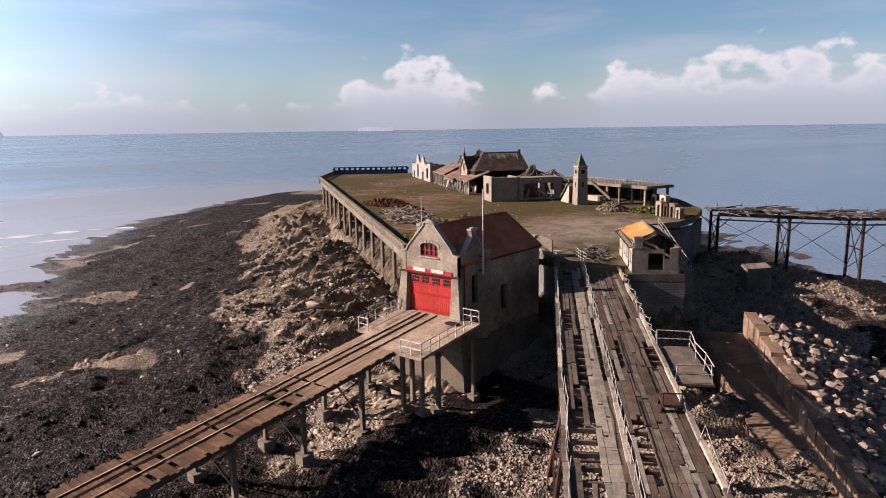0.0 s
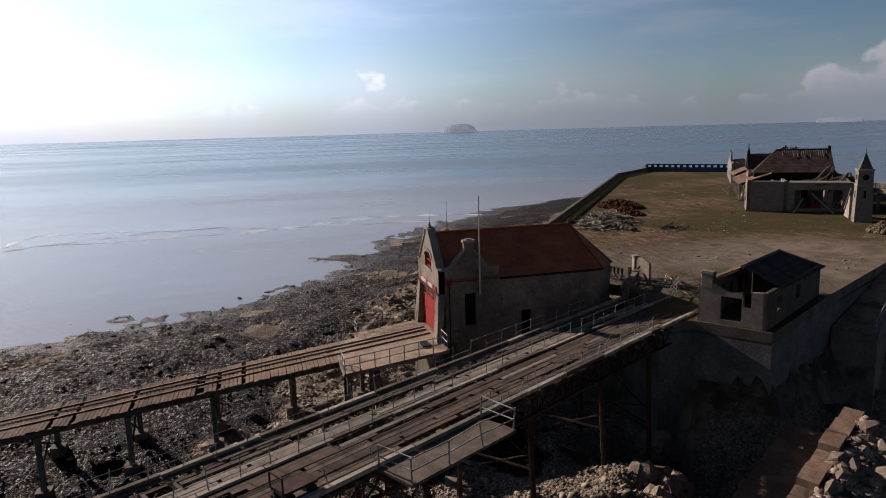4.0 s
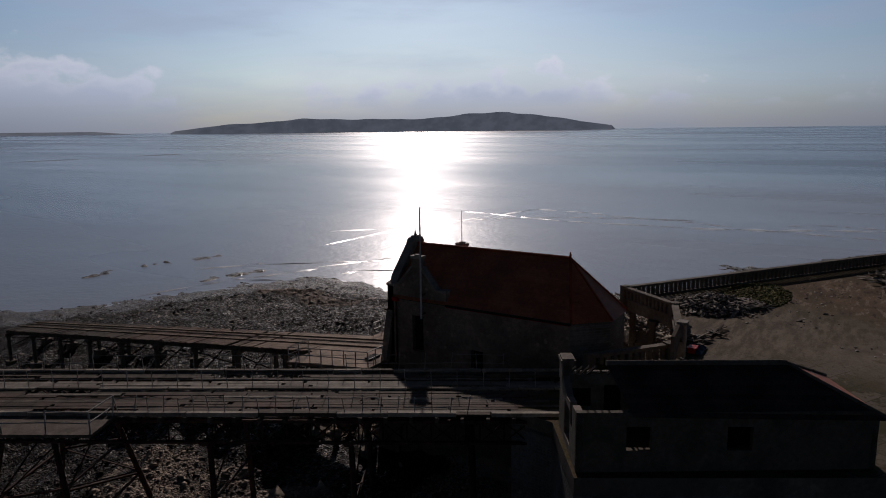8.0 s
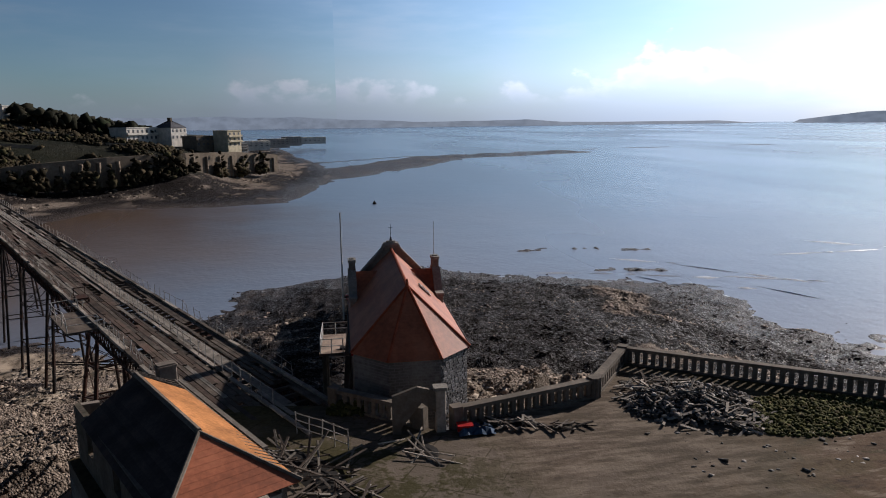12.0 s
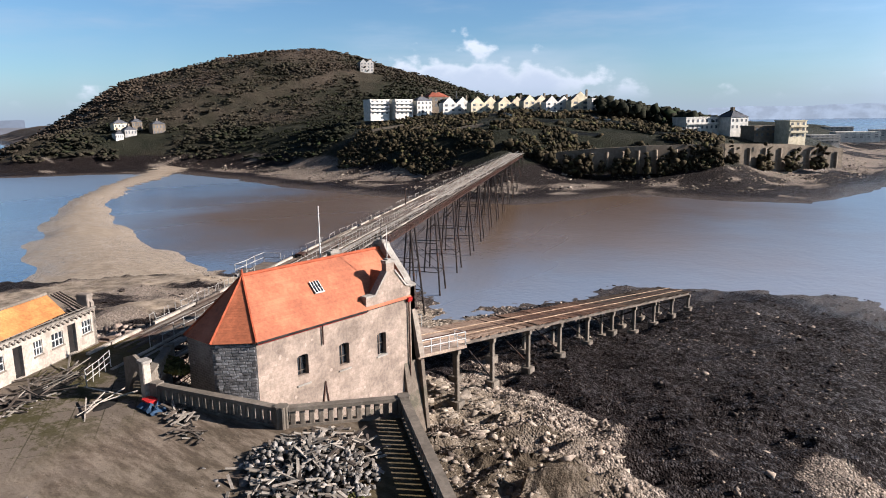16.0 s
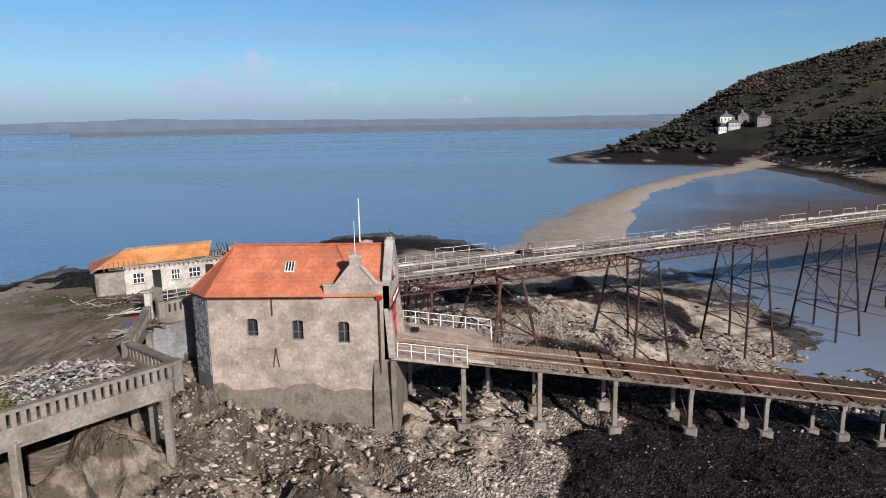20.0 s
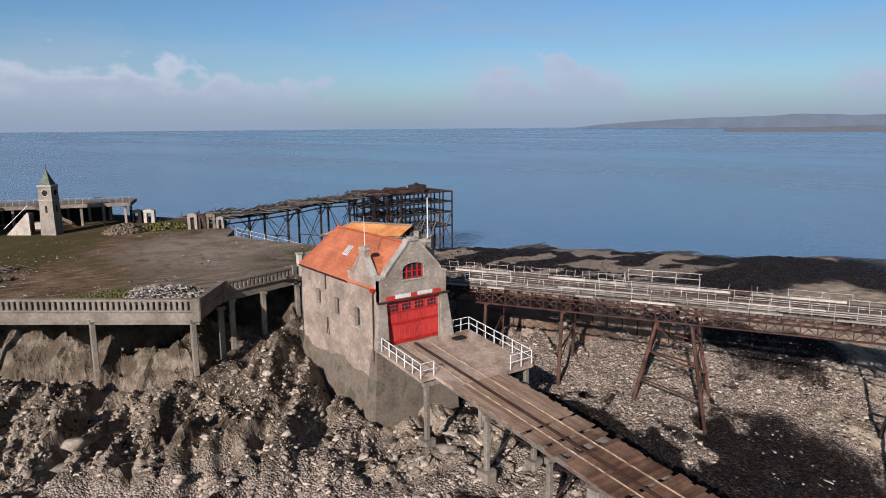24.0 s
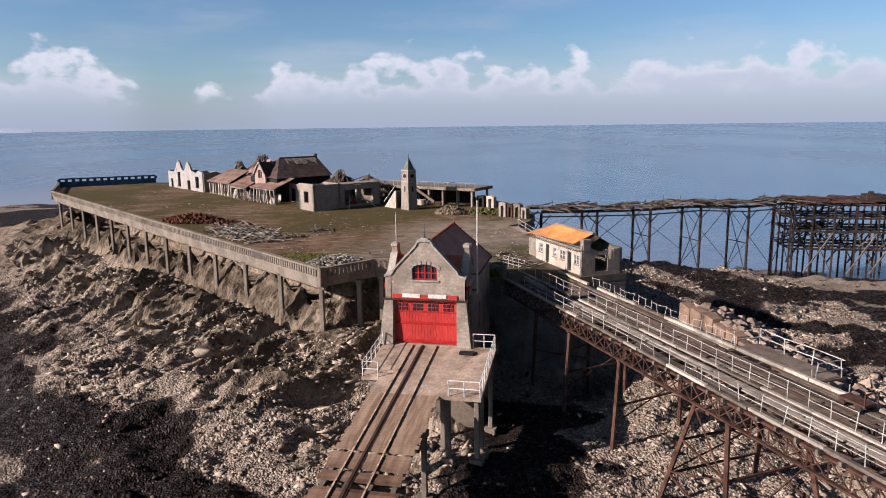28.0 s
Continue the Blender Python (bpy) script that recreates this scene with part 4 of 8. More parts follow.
    col = blend(t, smooth(t, down, -29.0, -38.0), col, dark)
    t.links.new(col, bsdf.inputs["Base Color"])


slip_boards()


def bm_part(name, bm, material, parent=None, label=""):
    me = bpy.data.meshes.new(name)
    bm.to_mesh(me)
    bm.free()
    me.materials.append(material)
    ob = new(name, me)
    if parent is not None:
        ob.parent = parent
    return tagged(ob, label)


def rect(a0, a1, b0, b1):
    return [(a0, b0), (a1, b0), (a1, b1), (a0, b1)]


def arched(a0, a1, b0, b1, rise, n=6):
    mid, half = (a0 + a1) / 2, (a1 - a0) / 2
    return [(a0, b0), (a1, b0)] + [(mid + half * math.cos(k * math.pi / n), b1 + rise * math.sin(k * math.pi / n)) for k in range(n + 1)]


WALL_LOW = -8.0
SIDE_WINDOWS = [(3.0, 3.85), (6.4, 7.25), (9.75, 10.6)]


def side_windows(sill=0.95, head=2.45):
    return [arched(a, b, sill + 0.02 * (a - 3) * 4, head + 0.02 * (a - 3) * 2, 0.12, 4) for a, b in SIDE_WINDOWS]


def build_walls():
    for sx, label in ((-1, "sunlit limestone side wall with three windows"), (1, "shaded limestone side wall")):
        gablet = [(-0.05, WALL_LOW), (SIDE_Y, WALL_LOW), (SIDE_Y, EAVE), (4.75, EAVE), (4.75, 5.25), (3.95, 5.25), (2.78, 6.7), (2.78, 7.35), (2.02, 7.35), (2.02, 6.7),
                  (0.95, 5.45), (0.45, 5.3), (-0.05, 5.3)]
        holes = side_windows() if sx < 0 else [rect(2.0, 2.9, 0.9, 3.4), rect(6.6, 7.5, -0.6, 1.7)]
        bm = wall_with_holes(gablet, holes, (sx * HX, 0, 0), (0, 1, 0), (-sx * 0.45, 0, 0))
        bm_part("side_wall", bm, STONE, house, label)
        if sx > 0:
            # near-black sheets behind the holes paint the unlit inside
            part_each("doorway", Shape().box((HX - 0.42, 1.9, 0.8), (HX - 0.38, 3.0, 3.5)).box((HX - 0.42, 6.5, -0.7), (HX - 0.38, 7.6, 1.8)), VOID, house, "black sheet for the unlit door opening")
        for a, b in SIDE_WINDOWS if sx < 0 else []:
            win = part("side_window", Shape().box((sx * (HX - 0.34) - 0.02, a - 0.02, 0.9), (sx * (HX - 0.34) + 0.02, b + 0.02, 2.75)), DARK_GLASS, house, "dark boarded window in deep reveal")
            fr = Shape()
            for y in (a, (a + b) / 2, b):
                fr.beam((sx * (HX - 0.3), y, 0.95), (sx * (HX - 0.3), y, 2.6), 0.07)
            fr.beam((sx * (HX - 0.3), a, 1.75), (sx * (HX - 0.3), b, 1.75), 0.06)
            part_each("window_frame", fr, OLD_WOOD, win)
            part("sill", Shape().box((sx * HX - 0.1 if sx < 0 else HX - 0.3, a - 0.1, 0.86), (sx * HX + 0.3 if sx < 0 else HX + 0.1, b + 0.1, 0.955), cut=0.03), COPING, house)
        # coping of the side gable, and its pier cap
        cp = Shape()
        line = [(-0.02, 5.35), (0.45, 5.37), (0.95, 5.52), (2.02, 6.77)]
        line2 = [(2.78, 6.77), (3.95, 5.32), (4.8, 5.32)]
        for pts in (line, line2):
            for p, q in zip(pts, pts[1:]):
                cp.beam((sx * (HX - 0.2), p[0], p[1]), (sx * (HX - 0.2), q[0], q[1]), 0.56, 0.12)
        part_each("coping_stone", cp, COPING, house)
        cap = Shape().box((sx * HX - 0.06 - (0.44 if sx > 0 else 0), 1.93, 7.33), (sx * HX + 0.06 + (0.44 if sx < 0 else 0), 2.87, 7.52), cut=0.06)
        cap.box((sx * (HX - 0.22) - 0.16, 2.2, 7.5), (sx * (HX - 0.22) + 0.16, 2.6, 7.6), cut=0.04)
        part("pier_cap", cap, COPING, house)
    # canted rear end
    c = CANT
    for (ax, ay), (bx, by) in (((-HX, SIDE_Y), (-HX + c, BACK_Y)), ((-HX + c, BACK_Y), (HX - c, BACK_Y)), ((HX - c, BACK_Y), (HX, SIDE_Y))):
        u = Vector((bx - ax, by - ay, 0))
        n = Vector((u.y, -u.x, 0)).normalized() * 0.42
        bm = wall_with_holes(rect(0, u.length, WALL_LOW, EAVE), [], (ax, ay, 0), u.normalized(), n)
        bm_part("rear_wall", bm, STONE_DARK, house, "grey squared rubble rear wall")
    # front gable
    front = [(-HX, WALL_LOW), (HX, WALL_LOW), (HX, 5.3), (2.62, 5.45), (2.5, 5.75), (0.62, 7.75), (0.5, 8.05), (-0.5, 8.05), (-0.62, 7.75), (-2.5, 5.75), (-2.62, 5.45), (-HX, 5.3)]
    door_hole = rect(-2.45, 2.45, -0.02, 3.5)
    window_hole = arched(-0.98, 0.98, 5.1, 5.95, 0.35, 8)
    bm = wall_with_holes(front, [door_hole, window_hole], (0, -0.02, 0), (1, 0, 0), (0, 0.46, 0))
    bm_part("front_wall", bm, STONE_FRONT, house, "pale limestone front gable")
    cp = Shape()
    for s in (-1, 1):
        for p, q in zip([(3.2, 5.32), (2.62, 5.5), (2.45, 5.85), (0.66, 7.76), (0.52, 8.08)], [(2.62, 5.5), (2.45, 5.85), (0.66, 7.76), (0.52, 8.08)]):
            cp.beam((s * p[0], 0.2, p[1]), (s * q[0], 0.2, q[1]), 0.62, 0.13, (0, 1, 0) if abs(p[1] - q[1]) < 0.01 else (0, 0, 1))
    part_each("coping_stone", cp, COPING, house, "weathered gable coping")
    block = Shape().box((-0.55, -0.12, 8.03), (0.55, 0.52, 8.2), cut=0.06).box((-0.33, 0.0, 8.2), (0.33, 0.4, 8.33), cut=0.05)
    part("apex_block", block, COPING, house)
    fin = Shape().tube((0, 0.2, 8.33), (0, 0.2, 8.62), 0.11, 0.05).tube((0, 0.2, 8.6), (0, 0.2, 9.55), 0.02, 0.012, 6)
    fin.tube((-0.16, 0.2, 9.3), (0.16, 0.2, 9.3), 0.012, n=5)
    part("weathervane", fin, LEAD, house)
    # battered side piers of the front, flaring downward
    for s in (-1, 1):
        pr = Shape().prism([(s * 2.52, -0.42, -0.05), (s * 3.62, -0.42, -0.05), (s * 3.2, -0.1, 3.55), (s * 2.52, -0.1, 3.55)], (0, 0.5, 0))
        part("door_pier", pr, STONE_FRONT, house, "battered stone door jamb")
        part("buttress", Shape().prism([(s * 3.1, -0.42, -0.2), (s * 4.3, -0.42, WALL_LOW), (s * 3.1, -0.42, WALL_LOW)], (0, 1.7, 0)), DAMP_SHADE, house, "battered footing")
    # the rendered footing under the whole house, sloping outward
    for s in (-1, 1):
        jag, foot = random.Random(5 + s), Shape()
        rows = []
        for k in range(17):
            y, top = 1.2 + (SIDE_Y - 1.2) * k / 16, -2.35 + jag.uniform(-0.45, 0.3)
            rows += [(s * 3.1, y, top), (s * 3.17, y, top - 0.05), (s * 4.0, y, WALL_LOW), (s * 3.1, y, WALL_LOW)]
        foot.add(rows, [(4 * k + a, 4 * k + (a + 1) % 4, 4 * k + 4 + (a + 1) % 4, 4 * k + 4 + a) for k in range(16) for a in range(4)] + [(0, 1, 2, 3), (67, 66, 65, 64)])
        part("footing", foot, DAMP_SHADE, house, "damp-stained rendered footing")
    part("footing", Shape().prism([(-3.6, -0.35, -0.3), (3.6, -0.35, -0.3), (4.2, -0.5, WALL_LOW), (-4.2, -0.5, WALL_LOW)], (0, 0.33, 0)), DAMP_SHADE, house)
    part("floor_slab", Shape().box((-HX + 0.46, 0.46, -0.3), (HX - 0.46, SIDE_Y, -0.05)), CONCRETE, house)


def strip_courses(bl, br, tl, tr, n):
    """A slope as n lapped courses between its lower and upper edge."""
    s = Shape()
    bl, br, tl, tr = Vector(bl), Vector(br), Vector(tl), Vector(tr)
    normal = (br - bl).cross(tl - bl)
    if normal.length < 1e-6:
        normal = (br - bl).cross(tr - bl)
    normal.normalize()
    if normal.z < 0:
        normal.negate()
    for k in range(n):
        a, b = k / n, (k + 1) / n + 0.15 / n
        p, q = bl.lerp(tl, a), br.lerp(tr, a)
        r, t = br.lerp(tr, min(b, 1)), bl.lerp(tl, min(b, 1))
        lo = normal * 0.014
        hi = normal * 0.006
        base = -normal * 0.02
        s.add([p + lo, q + lo, r + hi, t + hi, p + base, q + base], [(0, 1, 2, 3), (4, 5, 1, 0)])
    return s


def build_roof():
    roof = part("roof", roof_core(), VOID, house, "orange clay tiled roof with canted rear hip")
    c = CANT
    ez, ov = EAVE - 0.14, 0.16
    F = 0.44
    apex_f, apex_b = (0, F, RIDGE_Z), (0, HIP_Y, RIDGE_Z)
    for s in (-1, 1):
        slope = strip_courses((s * (HX + ov), F, ez), (s * (HX + ov), SIDE_Y + 0.1, ez), apex_f, apex_b, 26)
        part_each("tile_course", slope, TILE, roof, "clay tile slope")
        part_each("tile_course", strip_courses((s * (HX + ov), SIDE_Y + 0.1, ez), (s * (HX - c + 0.06), BACK_Y + ov, ez), apex_b, apex_b, 26), TILE, roof, "canted hip of clay tiles")
    part_each("tile_course", strip_courses((-HX + c - 0.06, BACK_Y + ov, ez), (HX - c + 0.06, BACK_Y + ov, ez), apex_b, apex_b, 26), TILE, roof)
    line = Shape()
    line.tube((0, F, RIDGE_Z + 0.02), (0, HIP_Y, RIDGE_Z + 0.02), 0.11, n=8)
    for s in (-1, 1):
        line.tube(apex_b, (s * (HX + ov), SIDE_Y + 0.1, ez + 0.03), 0.085, n=6)
        line.tube(apex_b, (s * (HX - c + 0.06), BACK_Y + ov, ez + 0.03), 0.085, n=6)
    part_each("ridge_tile", line, RIDGE, roof)
    part("ridge_knob", Shape().tube((0, HIP_Y, RIDGE_Z + 0.05), (0, HIP_Y, RIDGE_Z + 0.4), 0.1, 0.04), RIDGE, roof)
    # cross roof of the side gables
    for s in (-1, 1):
        for y, z0 in ((0.62, 5.2), (4.25, 4.95)):
            part_each("tile_course", strip_courses((s * (HX - 0.42), y, z0), (s * 1.2, y if y > 2 else 0.62, z0 + 0.02), (s * (HX - 0.42), 2.4, 6.62), (s * 1.15, 2.4, 6.62), 9), TILE, roof)
    # gutters and skylight
    for s in (-1, 1):
        part("gutter", Shape().tube((s * (HX + ov + 0.04), 4.8, ez - 0.03), (s * (HX + ov + 0.04), SIDE_Y + 0.1, ez - 0.03), 0.075, n=6), DARK_IRON, roof)
        part("fascia", Shape().box((s * (HX + 0.08) - 0.06, 4.8, ez - 0.16), (s * (HX + 0.08) + 0.06, SIDE_Y, ez - 0.02)), RED_TRIM, roof)
    d = Vector((HX + ov, 0, RIDGE_Z - ez)).normalized()
    m = frame_of((-1.45, 7.55, RIDGE_Z - 1.45 * (RIDGE_Z - ez) / (HX + ov) + 0.06), d, Vector((-d.z, 0, d.x)))
    light = part("skylight", Shape().box((-0.42, -0.33, 0), (0.42, 0.33, 0.05), m), DARK_GLASS, roof, "small glazed roof light")
    bars = Shape()
    for y in (-0.33, -0.11, 0.11, 0.33):
        bars.box((-0.45, y - 0.025, 0.04), (0.45, y + 0.025, 0.1), m)
    bars.box((-0.5, -0.38, 0), (-0.42, 0.38, 0.09), m)
    part_each("glazing_bar", bars, WHITE_PAINT, light)


def roof_core():
    """A closed solid just below the tiles."""
    c, ez, ov = CANT, EAVE - 0.2, 0.1
    v = [(-HX - ov, 0.42, ez), (-HX - ov, SIDE_Y, ez), (-HX + c, BACK_Y, ez), (HX - c, BACK_Y, ez), (HX + ov, SIDE_Y, ez), (HX + ov, 0.42, ez), (0, 0.42, RIDGE_Z - 0.1), (0, HIP_Y, RIDGE_Z - 0.1)]
    return Shape().add(v, [(5, 4, 3, 2, 1, 0), (0, 1, 7, 6), (1, 2, 7), (2, 3, 7), (3, 4, 7), (4, 5, 6, 7), (5, 0, 6)])


def build_doors():
    door = part("door_backing", Shape().box((-2.45, 0.2, 0.0), (2.45, 0.3, 3.5)), RED_PAINT, house, "tall boarded red double doors")
    board = Shape().box((0, 0, 0.02), (0.225, 0.06, 3.46), cut=0.012).mesh("door_board", [RED_PAINT])
    for k in range(21):
        part("door_board", board, None, door, m=Matrix.Translation((-2.44 + k * 0.2325, 0.14, 0)))
    rail = Shape().box((-2.42, 0.1, 1.55), (2.42, 0.17, 1.75), cut=0.02).box((-2.42, 0.1, 0.1), (2.42, 0.17, 0.32)).box((-2.42, 0.1, 2.5), (2.42, 0.17, 2.6))
    part_each("door_rail", rail, RED_TRIM, door)
    pane = Shape().box((0, 0, 0), (0.19, 0.03, 0.22)).mesh("door_pane", [DARK_GLASS])
    for i in range(4):
        for j in range(3):
            for r in range(2):
                part("door_pane", pane, None, door, m=Matrix.Translation((-2.2 + i * 1.2 + j * 0.29, 0.095, 2.66 + r * 0.3)))
    part("lintel_beam", Shape().box((-3.35, -0.2, 3.5), (3.35, -0.03, 3.62)), RUST, house, "rusted track beam over the doors")
    part("door_head", Shape().box((-2.55, -0.12, 3.62), (2.55, -0.025, 3.95), cut=0.02), RED_PAINT, house, "red boarded head")
    for x0, x1 in ((-1.75, -0.35), (0.3, 1.7)):
        part("sign_board", Shape().box((x0, -0.17, 3.72), (x1, -0.124, 4.02), cut=0.01), WHITE_PAINT, house, "blank white sign board")
    win = part("gable_window", Shape().box((-1.0, 0.2, 5.08), (1.0, 0.24, 6.35)), DARK_GLASS, house, "arched window with red bars")
    bars = Shape()
    for x in (-0.93, -0.5, 0.0, 0.5, 0.93):
        bars.beam((x, 0.15, 5.1), (x, 0.15, 6.25 - 0.35 * x * x), 0.09)
    for z in (5.14, 5.62):
        bars.beam((-0.95, 0.15, z), (0.95, 0.15, z), 0.08)
    part_each("window_bar", bars, RED_TRIM, win)
    voussoirs = Shape()
    for k in range(9):
        a = math.pi * (k + 0.5) / 9
        c, s_ = math.cos(a), math.sin(a)
        voussoirs.beam((0.98 * c, -0.04, 5.96 + 0.36 * s_), (1.22 * c, -0.04, 5.98 + 0.60 * s_), 0.26, 0.07, (0, 1, 0))
    part_each("voussoir", voussoirs, COPING, house)
    part("window_sill", Shape().box((-1.15, -0.12, 4.98), (1.15, 0.1, 5.1), cut=0.03), COPING, house)
    # rainwater pipes with red hoppers
    for s in (-1, 1):
        pipe = Shape().tube((s * (HX + 0.12), 0.75, 4.2), (s * (HX + 0.12), 0.75, -6.3), 0.06, n=6)
        pipe.tube((s * (HX + 0.12), 0.75, 4.2), (s * (HX + 0.1), 0.55, 4.55), 0.06, n=6)
        part("downpipe", pipe, RUST, house)
        part("hopper", Shape().prism([(s * (HX + 0.02), 0.5, 4.55), (s * (HX + 0.3), 0.5, 4.55), (s * (HX + 0.22), 0.5, 4.25), (s * (HX + 0.02), 0.5, 4.25)], (0, 0.42, 0)), RED_TRIM, house, "red rainwater hopper")
    short = Shape().tube((-HX - 0.1, 8.6, 4.3), (-HX - 0.1, 8.6, 3.1), 0.05, n=6)
    part("downpipe", short, RUST, house)
    streak = Shape().beam((-HX - 0.05, 8.5, 0.6), (-HX - 0.05, 8.75, -0.9), 0.08, 0.05).beam((-HX - 0.05, 8.5, 0.6), (-HX - 0.05, 8.3, -0.9), 0.06, 0.05)
    part("iron_bracket", streak, RUST, house)


def build_rear_stones():
    """Squared rubble standing a little proud of the canted wall, stone by stone."""
    rr = random.Random(15)
    a, b = Vector((-HX, SIDE_Y, 0)), Vector((-HX + CANT, BACK_Y, 0))
    u = (b - a)
    ln = u.length
    out = Vector((-u.y, u.x, 0)).normalized()
    m0 = Matrix((u.normalized(), out, (0, 0, 1))).transposed().to_4x4()
    m0.translation = a
    shapes = [Shape().add([(x * (1 - 0.12 * f), 0.03 + 0.045 * f, z * (1 - 0.16 * f)) for f in (0, 1) for x, z in ((-w, -0.075), (w, -0.07), (w * 0.96, 0.075), (-w * 0.94, 0.07))],
                          [(4, 5, 6, 7), (0, 1, 5, 4), (1, 2, 6, 5), (2, 3, 7, 6), (3, 0, 4, 7)]).mesh("stone", [GREY_STONE]) for w in (0.12, 0.17, 0.23)]
    z = 4.3
    while z > -1.6:
        x = rr.uniform(0.02, 0.1)
        while x < ln - 0.15:
            k = rr.randrange(3)
            w = (0.12, 0.17, 0.23)[k]
            if x + 2 * w > ln:
                break
            part("stone", shapes[k], None, house, m=m0 @ Matrix.Translation((x + w, -0.02 + rr.uniform(0, 0.015), z + rr.uniform(-0.012, 0.012))) @ Matrix.Rotation(rr.uniform(-0.05, 0.05), 4, "Y"))
            x += 2 * w + 0.025
        z -= 0.172


GREY_STONE = surface("grey_rubble_stone", (0.25, 0.24, 0.235), 0.3, 1.2, 0.9, 0.5, rnd=0.45, depth=0.05)
build_walls()
build_rear_stones()
build_roof()
build_doors()


# ---- slipway ----
def ground_at(x, y):
    return float(terrain(np.array([float(x)]), np.array([float(y)]))[0][0])


SLOPE = 0.119
slip = thing("slipway", (0, 0, 0), "long rust-brown timber slipway on concrete legs", "slipway")


def slip_z(y):
    return SLOPE * y


def build_slip():
    end = -56.5
    deck = Shape()
    deck.add([(x, y, slip_z(y) + dz) for dz in (-0.02, -0.26) for x, y in ((-3.35, -0.02), (5.5, -0.02), (5.5, -7.7), (2.68, -7.7), (-2.08, -7.7), (-2.08, -5.7), (-3.35, -5.7))],
             [(6, 5, 4, 3, 2, 1, 0), tuple(range(7, 14))] + [(k, (k + 1) % 7, 7 + (k + 1) % 7, 7 + k) for k in range(7)])
    part("landing", deck, LANDING, slip, "stained concrete landing before the doors")
    board = Shape().box((-2.08, -0.13, -0.09), (2.68, 0.13, 0), cut=0.015).mesh("plank", [SLIP_WOOD])
    lean = math.atan(SLOPE)
    r = random.Random(3)
    y = -7.86
    while y > end:
        if r.random() > (0.015 if y > -13 else 0.1):
            m = Matrix.Translation((r.uniform(-0.09, 0.09) if y > -20 else r.uniform(-0.2, 0.2), y, slip_z(y) - 0.012 + r.uniform(-0.015, 0.012))) @ Matrix.Rotation(lean, 4, "X") @ Matrix.Rotation(r.uniform(-0.008, 0.008), 4, "Z")
            part("plank", board, None, slip, m=m)
        y -= 0.29
    for x, w, mat, lift in ((-0.95, 0.13, SLIP_WOOD, 0.05), (0.93, 0.13, SLIP_WOOD, 0.05)):
        part("running_rail", Shape().beam((x, -0.3, slip_z(-0.3) + lift / 2), (x, end, slip_z(end) + lift / 2), w, lift), mat, slip, "worn timber runner")
        part("rail_plate", Shape().beam((x, -0.3, slip_z(-0.3) + lift + 0.012), (x, end, slip_z(end) + lift + 0.012), w * 0.75, 0.05), RAIL_TAN, slip, "worn tan running plate")
    part("keelway", Shape().beam((-0.15, -0.3, slip_z(-0.3) + 0.01), (-0.15, end, slip_z(end) + 0.01), 0.3, 0.03), DARK_RUST, slip, "dark rusted keelway")
    part("keel_roller_track", Shape().beam((-0.15, -0.3, slip_z(-0.3) + 0.04), (-0.15, end, slip_z(end) + 0.04), 0.07, 0.06), RUST, slip)
    for x in (-1.7, -0.5, 1.0, 2.3):
        part("bearer", Shape().beam((x, -0.4, slip_z(-0.4) - 0.35), (x, end, slip_z(end) - 0.33), 0.28, 0.38), OLD_WOOD, slip)
    col = Shape().box((-0.17, -0.17, 0), (0.17, 0.17, 1), cut=0.04).mesh("leg", [CONCRETE])
    for k in range(10):
        y = -5.4 - 5.65 * k
        xs = (-1.85, 2.42) if k else (-2.6, 2.42, 5.15)
        yy = y if k else -5.3
        part("crosshead", Shape().beam((min(xs) - 0.3, yy, slip_z(yy) - 0.66), (max(xs) + 0.3, yy, slip_z(yy) - 0.66), 0.34, 0.36), CONCRETE, slip)
        for x in xs:
            g = ground_at(x, yy)
            top = slip_z(yy) - 0.7
            if top - g < 0.3:
                g = top - 0.3
            leg = part("leg", col, None, slip, m=Matrix.Translation((x, yy, g - 0.4)) @ Matrix.Diagonal((1, 1, top - g + 0.4, 1)))
            part("leg_base", Shape().box((x - 0.5, yy - 0.5, g - 0.7), (x + 0.5, yy + 0.5, g + 0.55), cut=0.12), CONCRETE, slip, "concrete block footing")
        if k:
            g = max(ground_at(-1.85, yy), ground_at(2.42, yy))
            if slip_z(yy) - g > 2:
                part("cross_brace", Shape().beam((-1.85, yy, g + 0.7), (2.42, yy, slip_z(yy) - 0.9), 0.1), DARK_IRON, slip)
                part("cross_brace", Shape().beam((2.42, yy, g + 0.7), (-1.85, yy, slip_z(yy) - 0.9), 0.1), DARK_IRON, slip)
    for x, y in ((5.15, -0.6), (5.15, -7.3), (3.2, -7.3)):
        g = ground_at(x, y)
        part("leg", col, None, slip, m=Matrix.Translation((x, y, g - 0.4)) @ Matrix.Diagonal((1, 1, slip_z(y) - 0.2 - g + 0.4, 1)))
        part("leg_base", Shape().box((x - 0.45, y - 0.45, g - 0.6), (x + 0.45, y + 0.45, g + 0.4), cut=0.1), CONCRETE, slip)
    part("hatch", Shape().box((2.9, -1.6, slip_z(-1.3) + 0.0), (4.0, -1.0, slip_z(-1.3) + 0.14), cut=0.05), VOID, slip, "dark rusted winch cover")


